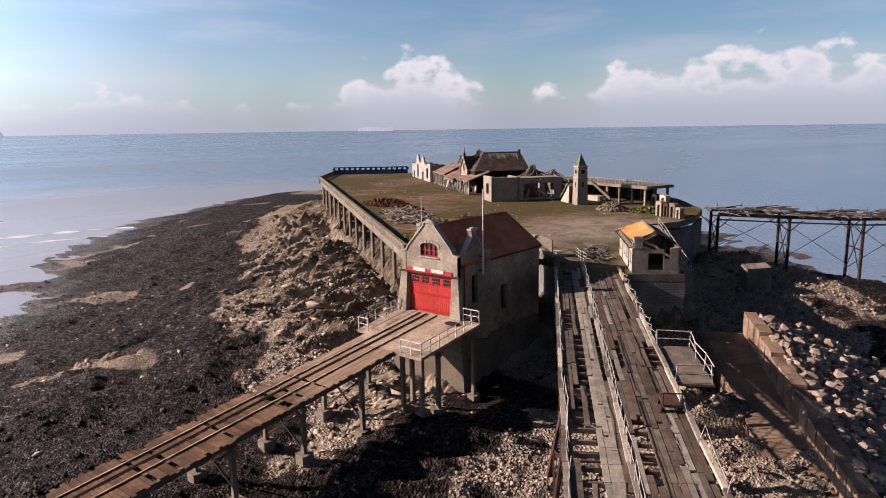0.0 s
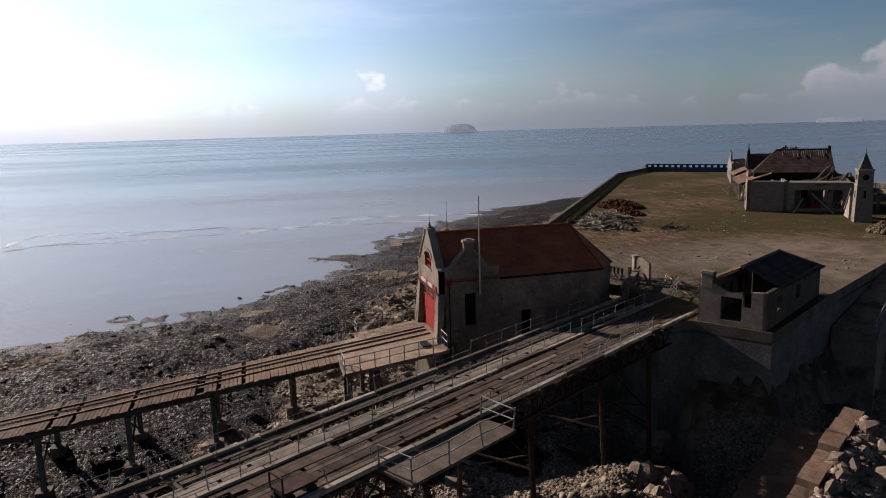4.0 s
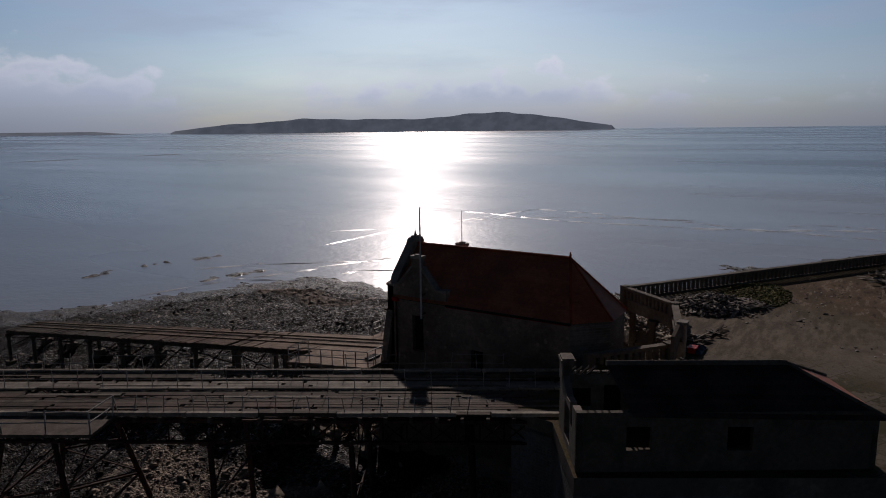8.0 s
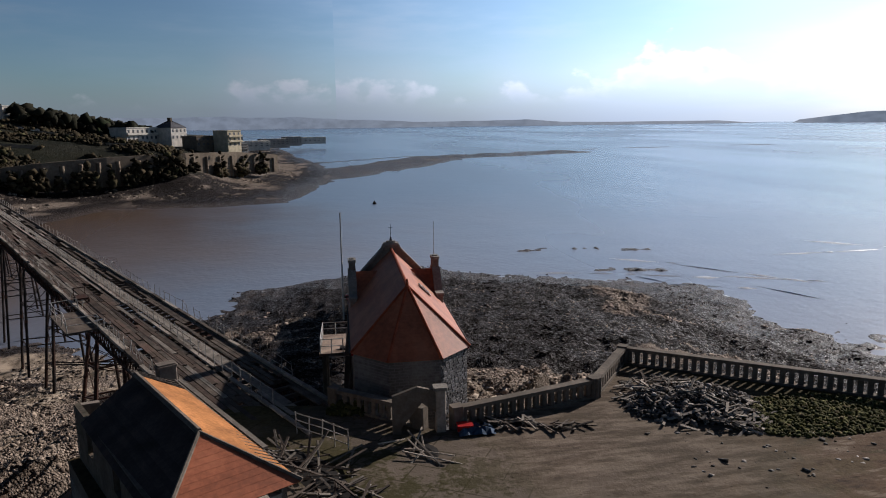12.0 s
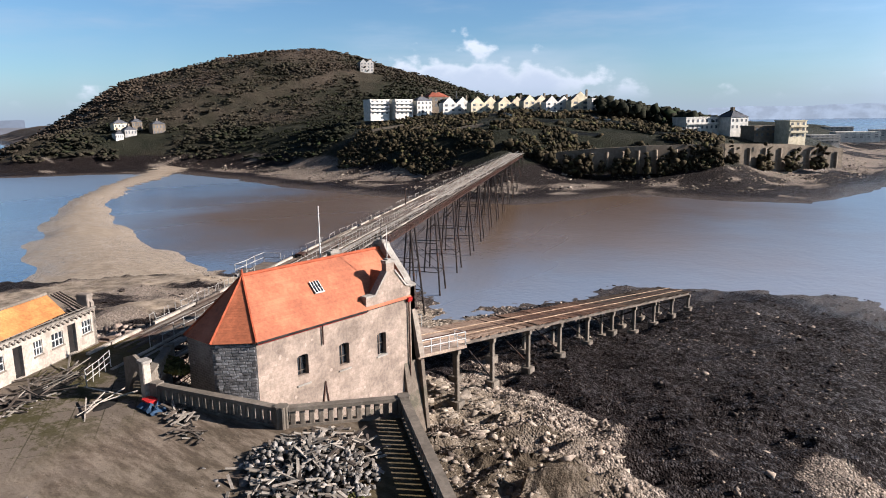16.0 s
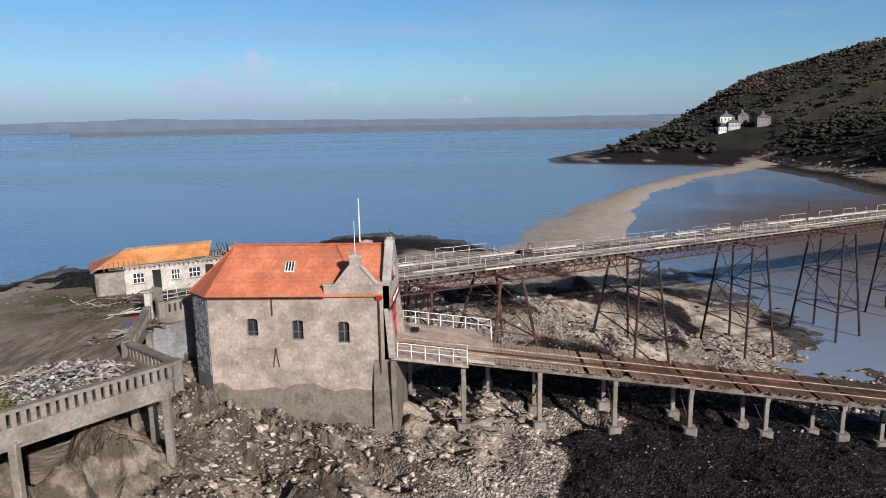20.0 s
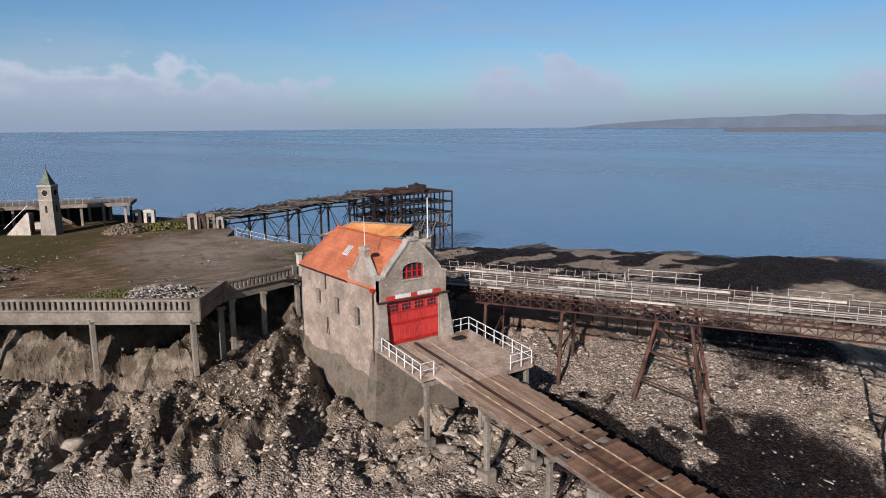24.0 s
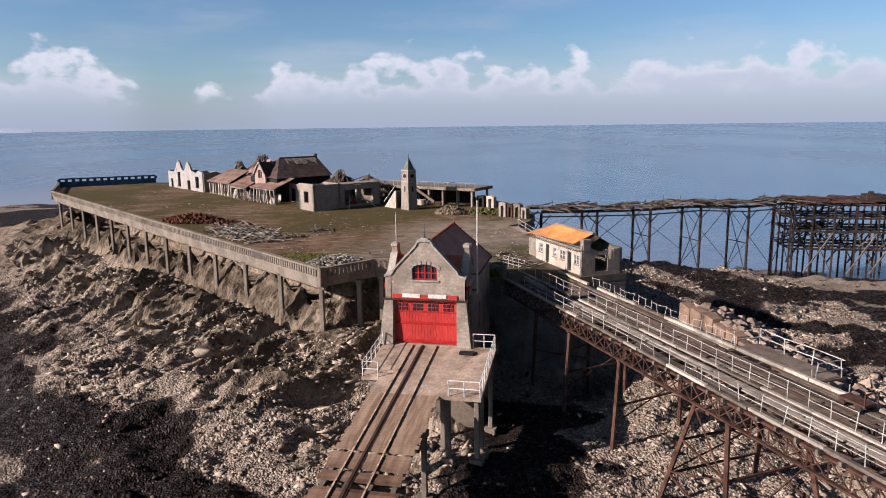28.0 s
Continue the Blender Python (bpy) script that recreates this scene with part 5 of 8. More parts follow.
def railing(name, points, label, height=1.1, rails=(0.55, 1.08), gap=1.5, material=None, thick=0.03, lean=0.0, category="railing", seed=1, missing=0.0):
    """Posts and rails along a line of points, each rail and post a part."""
    material = material or RAIL_PAINT
    ob = thing(name, points[0], label, category, group="railings")
    inv = Matrix.Translation(-Vector(points[0]))
    r = random.Random(seed)
    for p, q in zip(points, points[1:]):
        p, q = Vector(p), Vector(q)
        n = max(1, round((q - p).length / gap))
        tops = []
        for k in range(n + 1):
            b = p.lerp(q, k / n)
            t = b + Vector((r.uniform(-lean, lean), r.uniform(-lean, lean), height))
            tops.append((b, t))
            if k < n or q == Vector(points[-1]):
                part("post", Shape().tube(inv @ b, inv @ t, thick, n=6), material, ob)
        for h in rails:
            for (b0, t0), (b1, t1) in zip(tops, tops[1:]):
                if r.random() < missing:
                    continue
                part("rail", Shape().tube(inv @ b0.lerp(t0, h / height), inv @ b1.lerp(t1, h / height), thick * 0.8, n=5), material, ob)
    return ob


def on_slip(x, y):
    return (x, y, slip_z(y) - 0.02)


build_slip()
railing("landing_railing", [on_slip(-3.28, -0.5), on_slip(-3.28, -5.6), on_slip(-2.15, -5.6)], "white tubular railing on the slipway landing", gap=1.05, thick=0.042, material=WHITE_PAINT)
railing("landing_railing", [on_slip(3.75, -0.12), on_slip(5.42, -0.12), on_slip(5.42, -7.6), on_slip(3.3, -7.6)], "white tubular railing on the slipway landing", gap=1.05, thick=0.042, material=WHITE_PAINT)

# flagpoles
pole = thing("flagpole", (3.58, 3.06, 3.4), "tall white flagpole fixed to the boathouse wall", "flagpole", "flagpoles")
part("pole", Shape().tube((0, 0, 0), (0, 0, 7.4), 0.075, 0.045), WHITE_PAINT, pole)
part("bracket", Shape().beam((-0.46, 0, 0.3), (0, 0, 0.3), 0.09).beam((-0.46, 0, 1.6), (0, 0, 1.6), 0.09), RUST, pole)
part("truck", Shape().tube((0, 0, 7.4), (0, 0, 7.47), 0.07, 0.03), WHITE_PAINT, pole)
pole = thing("flagpole", (-2.85, 2.4, 7.6), "thin white rod on the side gable pier", "flagpole", "flagpoles")
part("pole", Shape().tube((0, 0, 0), (0, 0, 2.35), 0.03, 0.018, 6), WHITE_PAINT, pole)


# ---- bridge to the mainland ----
bridge = thing("pier_bridge", (0, 0, 0), "long derelict timber and iron pier bridge", "bridge")
N0, N1, S0, S1 = 11.0, 17.2, -13.0, 326.0


def deck_z(s):
    return 2.05 - 0.0058 * s


def at_bridge(s, n, dz=0.0):
    p = BR * s + BN * n
    return Vector((p.x, p.y, deck_z(s) + dz))


def bridge_frame(s, n, dz=0.0, yaw=0.0):
    d = (at_bridge(s + 1, n) - at_bridge(s, n)).normalized()
    return frame_of(at_bridge(s, n, dz), d) @ Matrix.Rotation(yaw, 4, "Z")


def build_bridge():
    r = random.Random(11)
    meshes = {}
    for mat in (DECK_WOOD, OLD_WOOD, PALE_WOOD):
        for ln in (3.4, 5.2, 6.6):
            meshes[mat.name, ln] = Shape().box((0, -0.135, -0.07), (ln, 0.135, 0), cut=0.01).mesh("deck_board", [mat])
    far = {DECK_WOOD.name: Shape(), OLD_WOOD.name: Shape(), PALE_WOOD.name: Shape()}
    near_end = 62.0
    rows = [(11.25, OLD_WOOD, 0.2), (11.55, OLD_WOOD, 0.25), (11.85, OLD_WOOD, 0.4), (12.7, PALE_WOOD, 0.04), (12.98, PALE_WOOD, 0.04), (13.26, PALE_WOOD, 0.06)]
    rows += [(14.15 + 0.3 * k, DECK_WOOD if k % 4 else OLD_WOOD, 0.06) for k in range(10)] + [(12.2, OLD_WOOD, 0.3), (13.5, DECK_WOOD, 0.3)]
    for n, mat, gone in rows:
        s = S0 + r.uniform(0, 3)
        while s < S1:
            ln = r.choice((3.4, 5.2, 6.6))
            mm = PALE_WOOD if r.random() < 0.12 else mat
            if s > 90 and r.random() < 0.45:
                mm = PALE_WOOD
            if r.random() > gone:
                m = bridge_frame(s, n + r.uniform(-0.025, 0.025), r.uniform(0, 0.035), r.uniform(-0.006, 0.006))
                if s < near_end:
                    part("deck_board", meshes[mm.name, ln], None, bridge, m=m)
                else:
                    far[mm.name].box((0, -0.135, -0.07), (ln, 0.135, 0), m)
            s += ln + r.uniform(0.02, 0.3)
    for mat in (DECK_WOOD, OLD_WOOD, PALE_WOOD):
        tagged(part("far_decking", far[mat.name], mat, bridge), kind="stuff")
    joists, near_joists = Shape(), Shape()
    s = S0 + 0.5
    while s < S1:
        (near_joists if s < 62 else joists).beam(at_bridge(s, N0 - 0.15, -0.19), at_bridge(s, N1 + 0.15, -0.19), 0.16, 0.22)
        s += 1.25
    part_each("joist", near_joists, OLD_WOOD, bridge)
    tagged(part("far_joist", joists, OLD_WOOD, bridge), kind="stuff")
    # edge timbers, some stripped to white paint
    for n, h in ((N0 + 0.02, 0.16), (N1 - 0.02, 0.2), (13.75, 0.12)):
        s = S0
        while s < S1:
            ln = r.uniform(1.6, 4.5) if s < 66 else 24.0
            mat = PALE_WOOD if r.random() < 0.62 else OLD_WOOD
            if s < 90 and r.random() < (0.6 if n > 17 else 0.25):
                mat = LIMEWASH
            if n > 17 and r.random() < 0.15:
                s += r.uniform(1.0, 2.5)
            e = min(s + ln - 0.05, S1)
            part("edge_timber", Shape().beam(at_bridge(s, n, h / 2), at_bridge(e, n + r.uniform(-0.05, 0.05), h / 2), 0.24, h), mat, bridge)
            s += ln
    # lattice girders under both edges
    for n in (N0 + 0.25, 14.1, N1 - 0.25):
        top, low, lat = Shape(), Shape(), Shape()
        top.beam(at_bridge(S0, n, -0.38), at_bridge(S1, n, -0.38), 0.22, 0.14)
        low.beam(at_bridge(S0, n, -1.5), at_bridge(S1, n, -1.5), 0.22, 0.12)
        s = S0
        while s < S1 - 1.2:
            lat.beam(at_bridge(s, n, -0.42), at_bridge(s + 1.2, n, -1.46), 0.07, 0.05)
            lat.beam(at_bridge(s, n, -1.46), at_bridge(s + 1.2, n, -0.42), 0.07, 0.05)
            lat.beam(at_bridge(s, n, -1.46), at_bridge(s, n, -0.42), 0.07, 0.06)
            s += 1.2
        part("girder_flange", top, RUST, bridge, "rusted girder flange")
        part("girder_flange", low, RUST, bridge)
        tagged(part("girder_lattice", lat, RUST, bridge, "rusted lattice bars"), kind="stuff")
    # trestles with raked legs
    stations = [-4.0, 2.0, 9.2] + [18.5 + 19.5 * k for k in range(16)]
    for s in stations:
        short = s < 15
        tops, feet = {}, {}
        for n, out in ((N0 + 0.5, -1.0), (N1 - 0.5, 1.0)):
            for ds in ((-0.2,) if short else (-1.7, 1.7)):
                t = at_bridge(s + ds * 0.8, n, -1.55)
                f = at_bridge(s + ds * 1.75, n + (0.25 if short else 1.1) * out)
                g = ground_at(f.x, f.y)
                f.z = min(g - 0.3, t.z - 0.5)
                tops[n, ds], feet[n, ds] = t, f
                part("trestle_leg", Shape().tube(t, f, 0.15, 0.17, 7), DARK_IRON if s > 30 else RUST, bridge)
                if s < 120 and not short:
                    part("leg_collar", Shape().tube(t.lerp(f, 0.47), t.lerp(f, 0.5), 0.19, n=7), RUST, bridge)
        keys = list(tops)
        part("trestle_cap", Shape().beam(at_bridge(s, N0 + 0.2, -1.62), at_bridge(s, N1 - 0.2, -1.62), 0.3, 0.2), RUST, bridge)
        br = Shape()
        for h in ((0.5,) if short else (0.36, 0.7)):
            for a in range(len(keys)):
                for b in range(a + 1, len(keys)):
                    if keys[a][0] == keys[b][0] or keys[a][1] == keys[b][1]:
                        br.beam(tops[keys[a]].lerp(feet[keys[a]], h), tops[keys[b]].lerp(feet[keys[b]], h), 0.12)
        for a in range(len(keys)):
            for b in range(a + 1, len(keys)):
                if keys[a][0] == keys[b][0] or keys[a][1] == keys[b][1]:
                    br.beam(tops[keys[a]].lerp(feet[keys[a]], 0.04), tops[keys[b]].lerp(feet[keys[b]], 0.4), 0.07)
                    br.beam(tops[keys[a]].lerp(feet[keys[a]], 0.68), tops[keys[b]].lerp(feet[keys[b]], 0.36), 0.07)
        if s < 140:
            part_each("tie_bar", br, DARK_IRON if s > 30 else RUST, bridge)
        else:
            tagged(part("trestle_bracing", br, DARK_IRON, bridge), kind="stuff")
    # gate at the mainland end
    part("abutment", Shape().box((-4, 0, -8), (6, 7.6, 0.4), bridge_frame(S1 + 2, 10.4)), CONCRETE, bridge)
    for n in (10.9, 17.3):
        part("gate_pier", Shape().box((-0.5, -0.5, -0.4), (0.5, 0.5, 3.0), bridge_frame(S1, n), 0.1), LIMEWASH, bridge, "pale gate pier")
    # lookout bay
    part("lookout_deck", Shape().box((0, 0, -0.12), (6.6, 2.2, 0.02), bridge_frame(13.5, N1)), OLD_WOOD, bridge, "small lookout bay")


build_bridge()


def bridge_line(s0, s1, n, step=6.0):
    pts = []
    s = s0
    while s < s1:
        pts.append(at_bridge(s, n, 0.05))
        s += step
    return pts + [at_bridge(s1, n, 0.05)]


railing("bridge_railing", bridge_line(-9, 66, 13.75, 12.5), "white two-bar railing down the middle of the bridge", gap=1.4, rails=(0.55, 1.05), thick=0.024, lean=0.06, missing=0.14)
railing("bridge_railing", bridge_line(-4, 13.4, N1 - 0.1, 6), "crumpled close-set railing on the bridge edge", gap=0.8, height=0.95, rails=(0.35, 0.85), thick=0.024, lean=0.2, missing=0.3, seed=14)
railing("bridge_railing", bridge_line(20, 66, N1 - 0.1, 12), "bent and broken white railing on the bridge edge", gap=2.6, height=0.8, rails=(0.75,), thick=0.022, lean=0.25, missing=0.45, seed=4)
railing("bridge_railing", bridge_line(-6, 66, N0 + 0.1, 12), "leaning railing on the bridge edge", gap=1.5, rails=(0.5, 1.0), thick=0.022, lean=0.14, missing=0.25, seed=6)
railing("lookout_railing", [at_bridge(13.6, N1 + 0.1, 0), at_bridge(13.6, N1 + 2.1, 0), at_bridge(20.0, N1 + 2.1, 0), at_bridge(20.0, N1 + 0.1, 0)], "bent white railing round the lookout bay", gap=2.1, lean=0.12, thick=0.04)
for n, seed in ((13.75, 8), (N1 - 0.1, 9), (N0 + 0.1, 10)):
    far_rail = Shape()
    r = random.Random(seed)
    s = 66.0
    while s < S1 - 3:
        far_rail.tube(at_bridge(s, n), at_bridge(s + r.uniform(-0.2, 0.2), n, 1.05), 0.035, n=5)
        if r.random() > 0.45:
            far_rail.tube(at_bridge(s, n, 1.05), at_bridge(s + 3, n, 1.05), 0.03, n=5)
        s += 3.0
    solid("far_railing", far_rail, RAIL_PAINT, "white railing along the far bridge deck", "railing", "stuff")
lamp = thing("lamp_post", at_bridge(75, 16.9), "rusted lamp post on the bridge edge", "lamp post")
part("post", Shape().tube((0, 0, 0), (0, 0, 2.9), 0.09, 0.06), DARK_IRON, lamp)
part("arm", Shape().beam((-0.3, 0, 2.7), (0.3, 0, 2.7), 0.07), DARK_IRON, lamp)
cart = thing("hand_cart", bridge_frame(23.5, 16.4), "abandoned rusty hand cart standing on the bridge deck", "cart")
part("bed", Shape().box((-0.8, -0.45, 0.35), (0.8, 0.45, 0.47), cut=0.04), RUST, cart)
for x in (-0.5, 0.5):
    for y in (-0.45, 0.45):
        part("wheel", Shape().tube((x, y - 0.05, 0.2), (x, y + 0.05, 0.2), 0.2, n=10), DARK_IRON, cart)
part_each("back_rail", Shape().beam((0.8, -0.45, 0.45), (0.8, -0.45, 1.1), 0.06).beam((0.8, 0.45, 0.45), (0.8, 0.45, 1.1), 0.06).beam((0.8, -0.45, 1.1), (0.8, 0.45, 1.1), 0.06), RUST, cart)


# ---- terrace balustrades and columns ----
SLOT = Shape().box((-0.14, -0.13, 0), (0.14, 0.13, 0.72), cut=0.04).mesh("baluster", [CONCRETE])


def balustrade(name, p, q, label, near=1e9, step=0.46, posts=True):
    """A concrete parapet: plinth, coping and thick upright balusters with slots between."""
    p = Vector((p[0], p[1], top_z(p[0], p[1])))
    q = Vector((q[0], q[1], top_z(q[0], q[1])))
    ob = thing(name, p, label, "balustrade", "terrace balustrades")
    d = q - p
    m = frame_of((0, 0, 0), d)
    ln = d.length
    part("plinth", Shape().box((-0.2, -0.2, -0.02), (ln + 0.2, 0.2, 0.14), m, 0.03), CONCRETE, ob)
    part("coping", Shape().box((-0.22, -0.23, 0.86), (ln + 0.22, 0.23, 1.05), m, 0.05), CONCRETE, ob, "weathered concrete coping")
    far = Shape()
    k, s = 0, 0.45
    while s < ln - 0.3:
        mm = m @ Matrix.Translation((s, 0, 0.14))
        if s < near:
            part("baluster", SLOT, None, ob, m=mm)
        else:
            far.box((-0.14, -0.13, 0), (0.14, 0.13, 0.72), mm)
        s += step
    if far.v:
        tagged(part("far_baluster", far, CONCRETE, ob), kind="stuff")
    if posts:
        for s in (0, ln):
            part("post", Shape().box((s - 0.3, -0.28, -0.75), (s + 0.3, 0.28, 1.13), m, 0.06), CONCRETE, ob)
    return ob


FAR_W = (-95.6, 71.5)
balustrade("terrace_balustrade", WALK_A, FAR_W, "long weathered concrete balustrade along the terrace edge", near=62)
balustrade("terrace_balustrade", WALK_A, (-9.45, 16.35), "concrete balustrade at the terrace corner")
balustrade("terrace_balustrade", (-9.45, 16.35), (-1.6, 18.7), "concrete balustrade behind the boathouse")
balustrade("terrace_balustrade", (0.1, 18.4), (4.2, 15.0), "short concrete balustrade behind the boathouse")
balustrade("terrace_balustrade", FAR_W, (-107, 86.6), "concrete balustrade at the seaward corner", near=0)
pier = thing("gate_pier", (-0.8, 18.9, top_z(-0.8, 18.9)), "broken concrete gate pier behind the boathouse", "pier")
part("shaft", Shape().box((-0.24, -0.22, -0.5), (0.24, 0.22, 2.1), cut=0.05), LIMEWASH, pier)
part("cap", Shape().box((-0.34, -0.3, 2.1), (0.34, 0.3, 2.25), cut=0.06), COPING, pier)
part("broken_wall", Shape().prism([(0.24, -0.1, 1.0), (0.9, -0.1, 1.5), (1.9, -0.1, 0.3), (1.9, -0.1, -0.3), (2.3, -0.1, -0.3), (2.3, -0.1, 1.9), (1.1, -0.1, 2.3), (0.24, -0.1, 2.05)], (0, 0.2, 0)), CONCRETE, pier)
railing("loose_railing", [(3.6, 20.3, top_z(3.6, 20.3)), (6.0, 17.9, top_z(6, 17.9))], "pale loose railing leaning at the bridge head", gap=0.85, rails=(0.35, 0.7, 1.05), thick=0.03, lean=0.08, seed=12)

column = thing("terrace_column", (0, 0, 0), "square concrete column under the terrace edge", "column", "terrace columns")
part("shaft", Shape().box((-0.22, -0.22, -8.0), (0.22, 0.22, -0.7), cut=0.05), CONCRETE, column)
part("head", Shape().box((-0.34, -0.34, -1.0), (0.34, 0.34, -0.7), cut=0.06), CONCRETE, column)
first = True
spots = [WALK_A + WALK_D * s + Vector((0.588, 0.809, 0)) * v for s in [0.6 + 8.15 * k for k in range(13)] for v in (0.35,)]
spots += [Vector((-10.3, 14.6, 0)), Vector((-8.6, 16.7, 0)), Vector((-5.2, 17.7, 0)), Vector((-1.2, 18.9, 0)), Vector((6.5, 14.6, 0)), Vector((10.0, 14.0, 0))]
for p in spots:
    m = Matrix.Translation((p.x, p.y, top_z(p.x, p.y)))
    if first:
        column.matrix_world = m
        first = False
    else:
        copy_thing(column, m)
beam_s = Shape()
for p, q in ((WALK_A, Vector((*FAR_W, 0))),):
    d = (q - p).normalized()
    beam_s.beam(Vector((p.x, p.y, top_z(p.x, p.y) - 0.95)) + Vector((0.588, 0.809, 0)) * 0.4, Vector((q.x, q.y, top_z(q.x, q.y) - 0.95)) + Vector((0.588, 0.809, 0)) * 0.4, 0.35, 0.42)
solid("edge_beam", beam_s, CONCRETE, "concrete edge beam under the terrace", "beam", "structure")


# ---- cottage by the bridge head ----
CO = Vector((11.65, 16.3, 0))
CU = Vector((-0.517, 0.856, 0))
COT = frame_of((CO.x, CO.y, 2.2), CU)          # x along the window wall; depth is -y
cottage = thing("cottage", COT, "derelict white cottage with a ragged orange roof beside the bridge", "cottage")
CL, CW, CE, CR = 9.6, 4.5, 2.5, 3.75
CX = 12.2


def cot_wall(name, outline, holes, origin, u, depth, mat, label=""):
    return bm_part(name, wall_with_holes(outline, holes, origin, u, depth), mat, cottage, label)


def small_window(ob, a0, a1, z0, z1, y, broken=False):
    w = part("window", Shape().box((a0, y - 0.16, z0), (a1, y - 0.13, z1)), DARK_GLASS, ob, "broken small-paned window")
    fr = Shape()
    n = 3
    for k in range(n + 1):
        x = a0 + (a1 - a0) * k / n
        fr.beam((x, y - 0.09, z0), (x, y - 0.09, z1), 0.06)
    for k in range(3):
        z = z0 + (z1 - z0) * k / 2
        fr.beam((a0, y - 0.09, z), (a1, y - 0.09, z), 0.06)
    part_each("window_frame", fr, WHITE_PAINT, w)
    part("window_sill", Shape().box((a0 - 0.06, y - 0.12, z0 - 0.09), (a1 + 0.06, y + 0.07, z0 - 0.01)), CONCRETE, w)


def build_cottage():
    doors = [(2.0, 2.75), (6.6, 7.3)]
    wins = [(0.5, 1.4), (3.2, 4.2), (5.0, 5.7), (8.0, 8.9)]
    holes = [rect(a, b, 0.05, 2.0) for a, b in doors] + [rect(a, b, 0.95, 1.85) for a, b in wins]
    cot_wall("front_wall", rect(0, CL, -0.4, CE), holes, (0, 0, 0), (1, 0, 0), (0, -0.25, 0), LIMEWASH, "flaking white wall with doors and windows")
    for a, b in wins:
        small_window(cottage, a, b, 0.95, 1.85, 0.0)
    for a, b in doors:
        # dark of the room is painted on a sheet across the opening
        part("doorway", Shape().box((a, -0.3, 0.0), (b, -0.24, 2.0)), VOID, cottage, "open doorway with a black sheet for its unlit inside")
    # seaward wall takes the dark render to paint its shade
    cot_wall("back_wall", rect(0, CX - 0.3, -7.0, CE), [rect(2.0, 3.0, 0.9, 1.9), rect(6.0, 7.0, 0.9, 1.9)], (0, -CW, 0), (1, 0, 0), (0, 0.25, 0), DAMP_SHADE, "seaward wall painted dark for its shade")
    cot_wall("far_wall", rect(-CW, -0.3, -0.4, CE - 0.6), [], (CX - 0.3, 0, 0), (0, 1, 0), (-0.25, 0, 0), LIMEWASH)
    cot_wall("wing_wall", rect(CL, CX - 0.3, -0.4, CE - 0.4), [], (0, -0.3, 0), (1, 0, 0), (0, -0.2, 0), RENDERED)
    near = [(-CW, -7), (0, -7), (0, 2.9), (-0.5, 3.45), (-0.95, 3.45), (-0.95, 2.7), (-2.1, 2.2), (-2.9, 2.3), (-3.0, 1.4), (-3.5, 1.3), (-3.5, 2.4), (-CW, 2.5)]
    cot_wall("near_wall", near, [rect(-2.9, -1.5, 0.3, 1.9)], (0, 0, 0), (0, 1, 0), (0.3, 0, 0), RENDERED, "broken gable end with a gaping opening")
    part("chimney", Shape().box((-0.05, -0.95, 2.4), (0.5, -0.1, 3.5), cut=0.05).box((-0.1, -1.0, 3.3), (0.55, -0.05, 3.42), cut=0.04), RENDERED, cottage, "stub of a rendered chimney")
    part("floor", Shape().box((0.25, -CW + 0.25, -0.3), (CX - 0.6, -0.25, 0)), CONCRETE, cottage)
    # roof: front slope whole, hip at the far end, a hole over the near end
    mid = -CW / 2
    part_each("tile_course", strip_courses((2.3, -0.38, CE + 0.25), (CX - 0.3, -0.1, CE + 0.02), (1.6, mid, CR), (CL - 0.4, mid, CR), 12), OCHRE_TILE, cottage, "ochre tiles, ragged at the eaves")
    # shade of the seaward slope is painted: dark slate against the ochre front
    part_each("tile_course", strip_courses((2.2, -CW - 0.2, CE - 0.1), (CX, -CW - 0.2, CE - 0.25), (1.6, mid, CR), (CL - 0.4, mid, CR), 12), SLATE, cottage)
    part_each("tile_course", strip_courses((CX, 0.15, CE - 0.25), (CX, -CW - 0.2, CE - 0.25), (CL - 0.4, mid, CR), (CL - 0.4, mid, CR), 12), TILE, cottage)
    for k in range(3):
        part("batten", Shape().beam((0.3, 0.16 - 0.2 * k, CE - 0.06 + 0.11 * k), (CL + 1.2, 0.14 - 0.2 * k, CE - 0.12 + 0.11 * k), 0.06, 0.04), PALE_WOOD, cottage)
    for k in range(27):
        x = 0.5 + 0.41 * k
        part("rafter", Shape().beam((x, 0.3, CE - 0.2), (x, -0.75, CE + 0.36), 0.07, 0.1), OLD_WOOD, cottage)
    ridge = Shape().tube((1.6, mid, CR + 0.02), (CL - 0.4, mid, CR + 0.02), 0.13, n=6)
    ridge.tube((CL - 0.4, mid, CR), (CX, 0.15, CE - 0.2), 0.08, n=6).tube((CL - 0.4, mid, CR), (CX, -CW - 0.2, CE - 0.2), 0.08, n=6)
    part_each("ridge_tile", ridge, CONCRETE, cottage, "pale mortared ridge")
    for k in range(6):
        x = 0.35 + 0.28 * k if k < 4 else 1.3 + 0.2 * k
        part("rafter", Shape().beam((x, 0.1, CE - 0.15), (x, mid, CR - 0.12), 0.07, 0.1), OLD_WOOD, cottage)
    part("wall_plate", Shape().beam((0.0, 0.02, CE + 0.04), (CL, 0.02, CE + 0.04), 0.2, 0.1), PALE_WOOD, cottage)
    part("skirting_band", Shape().box((0, 0.0, -0.4), (CL, 0.04, 0.02)), CONCRETE, cottage)


build_cottage()

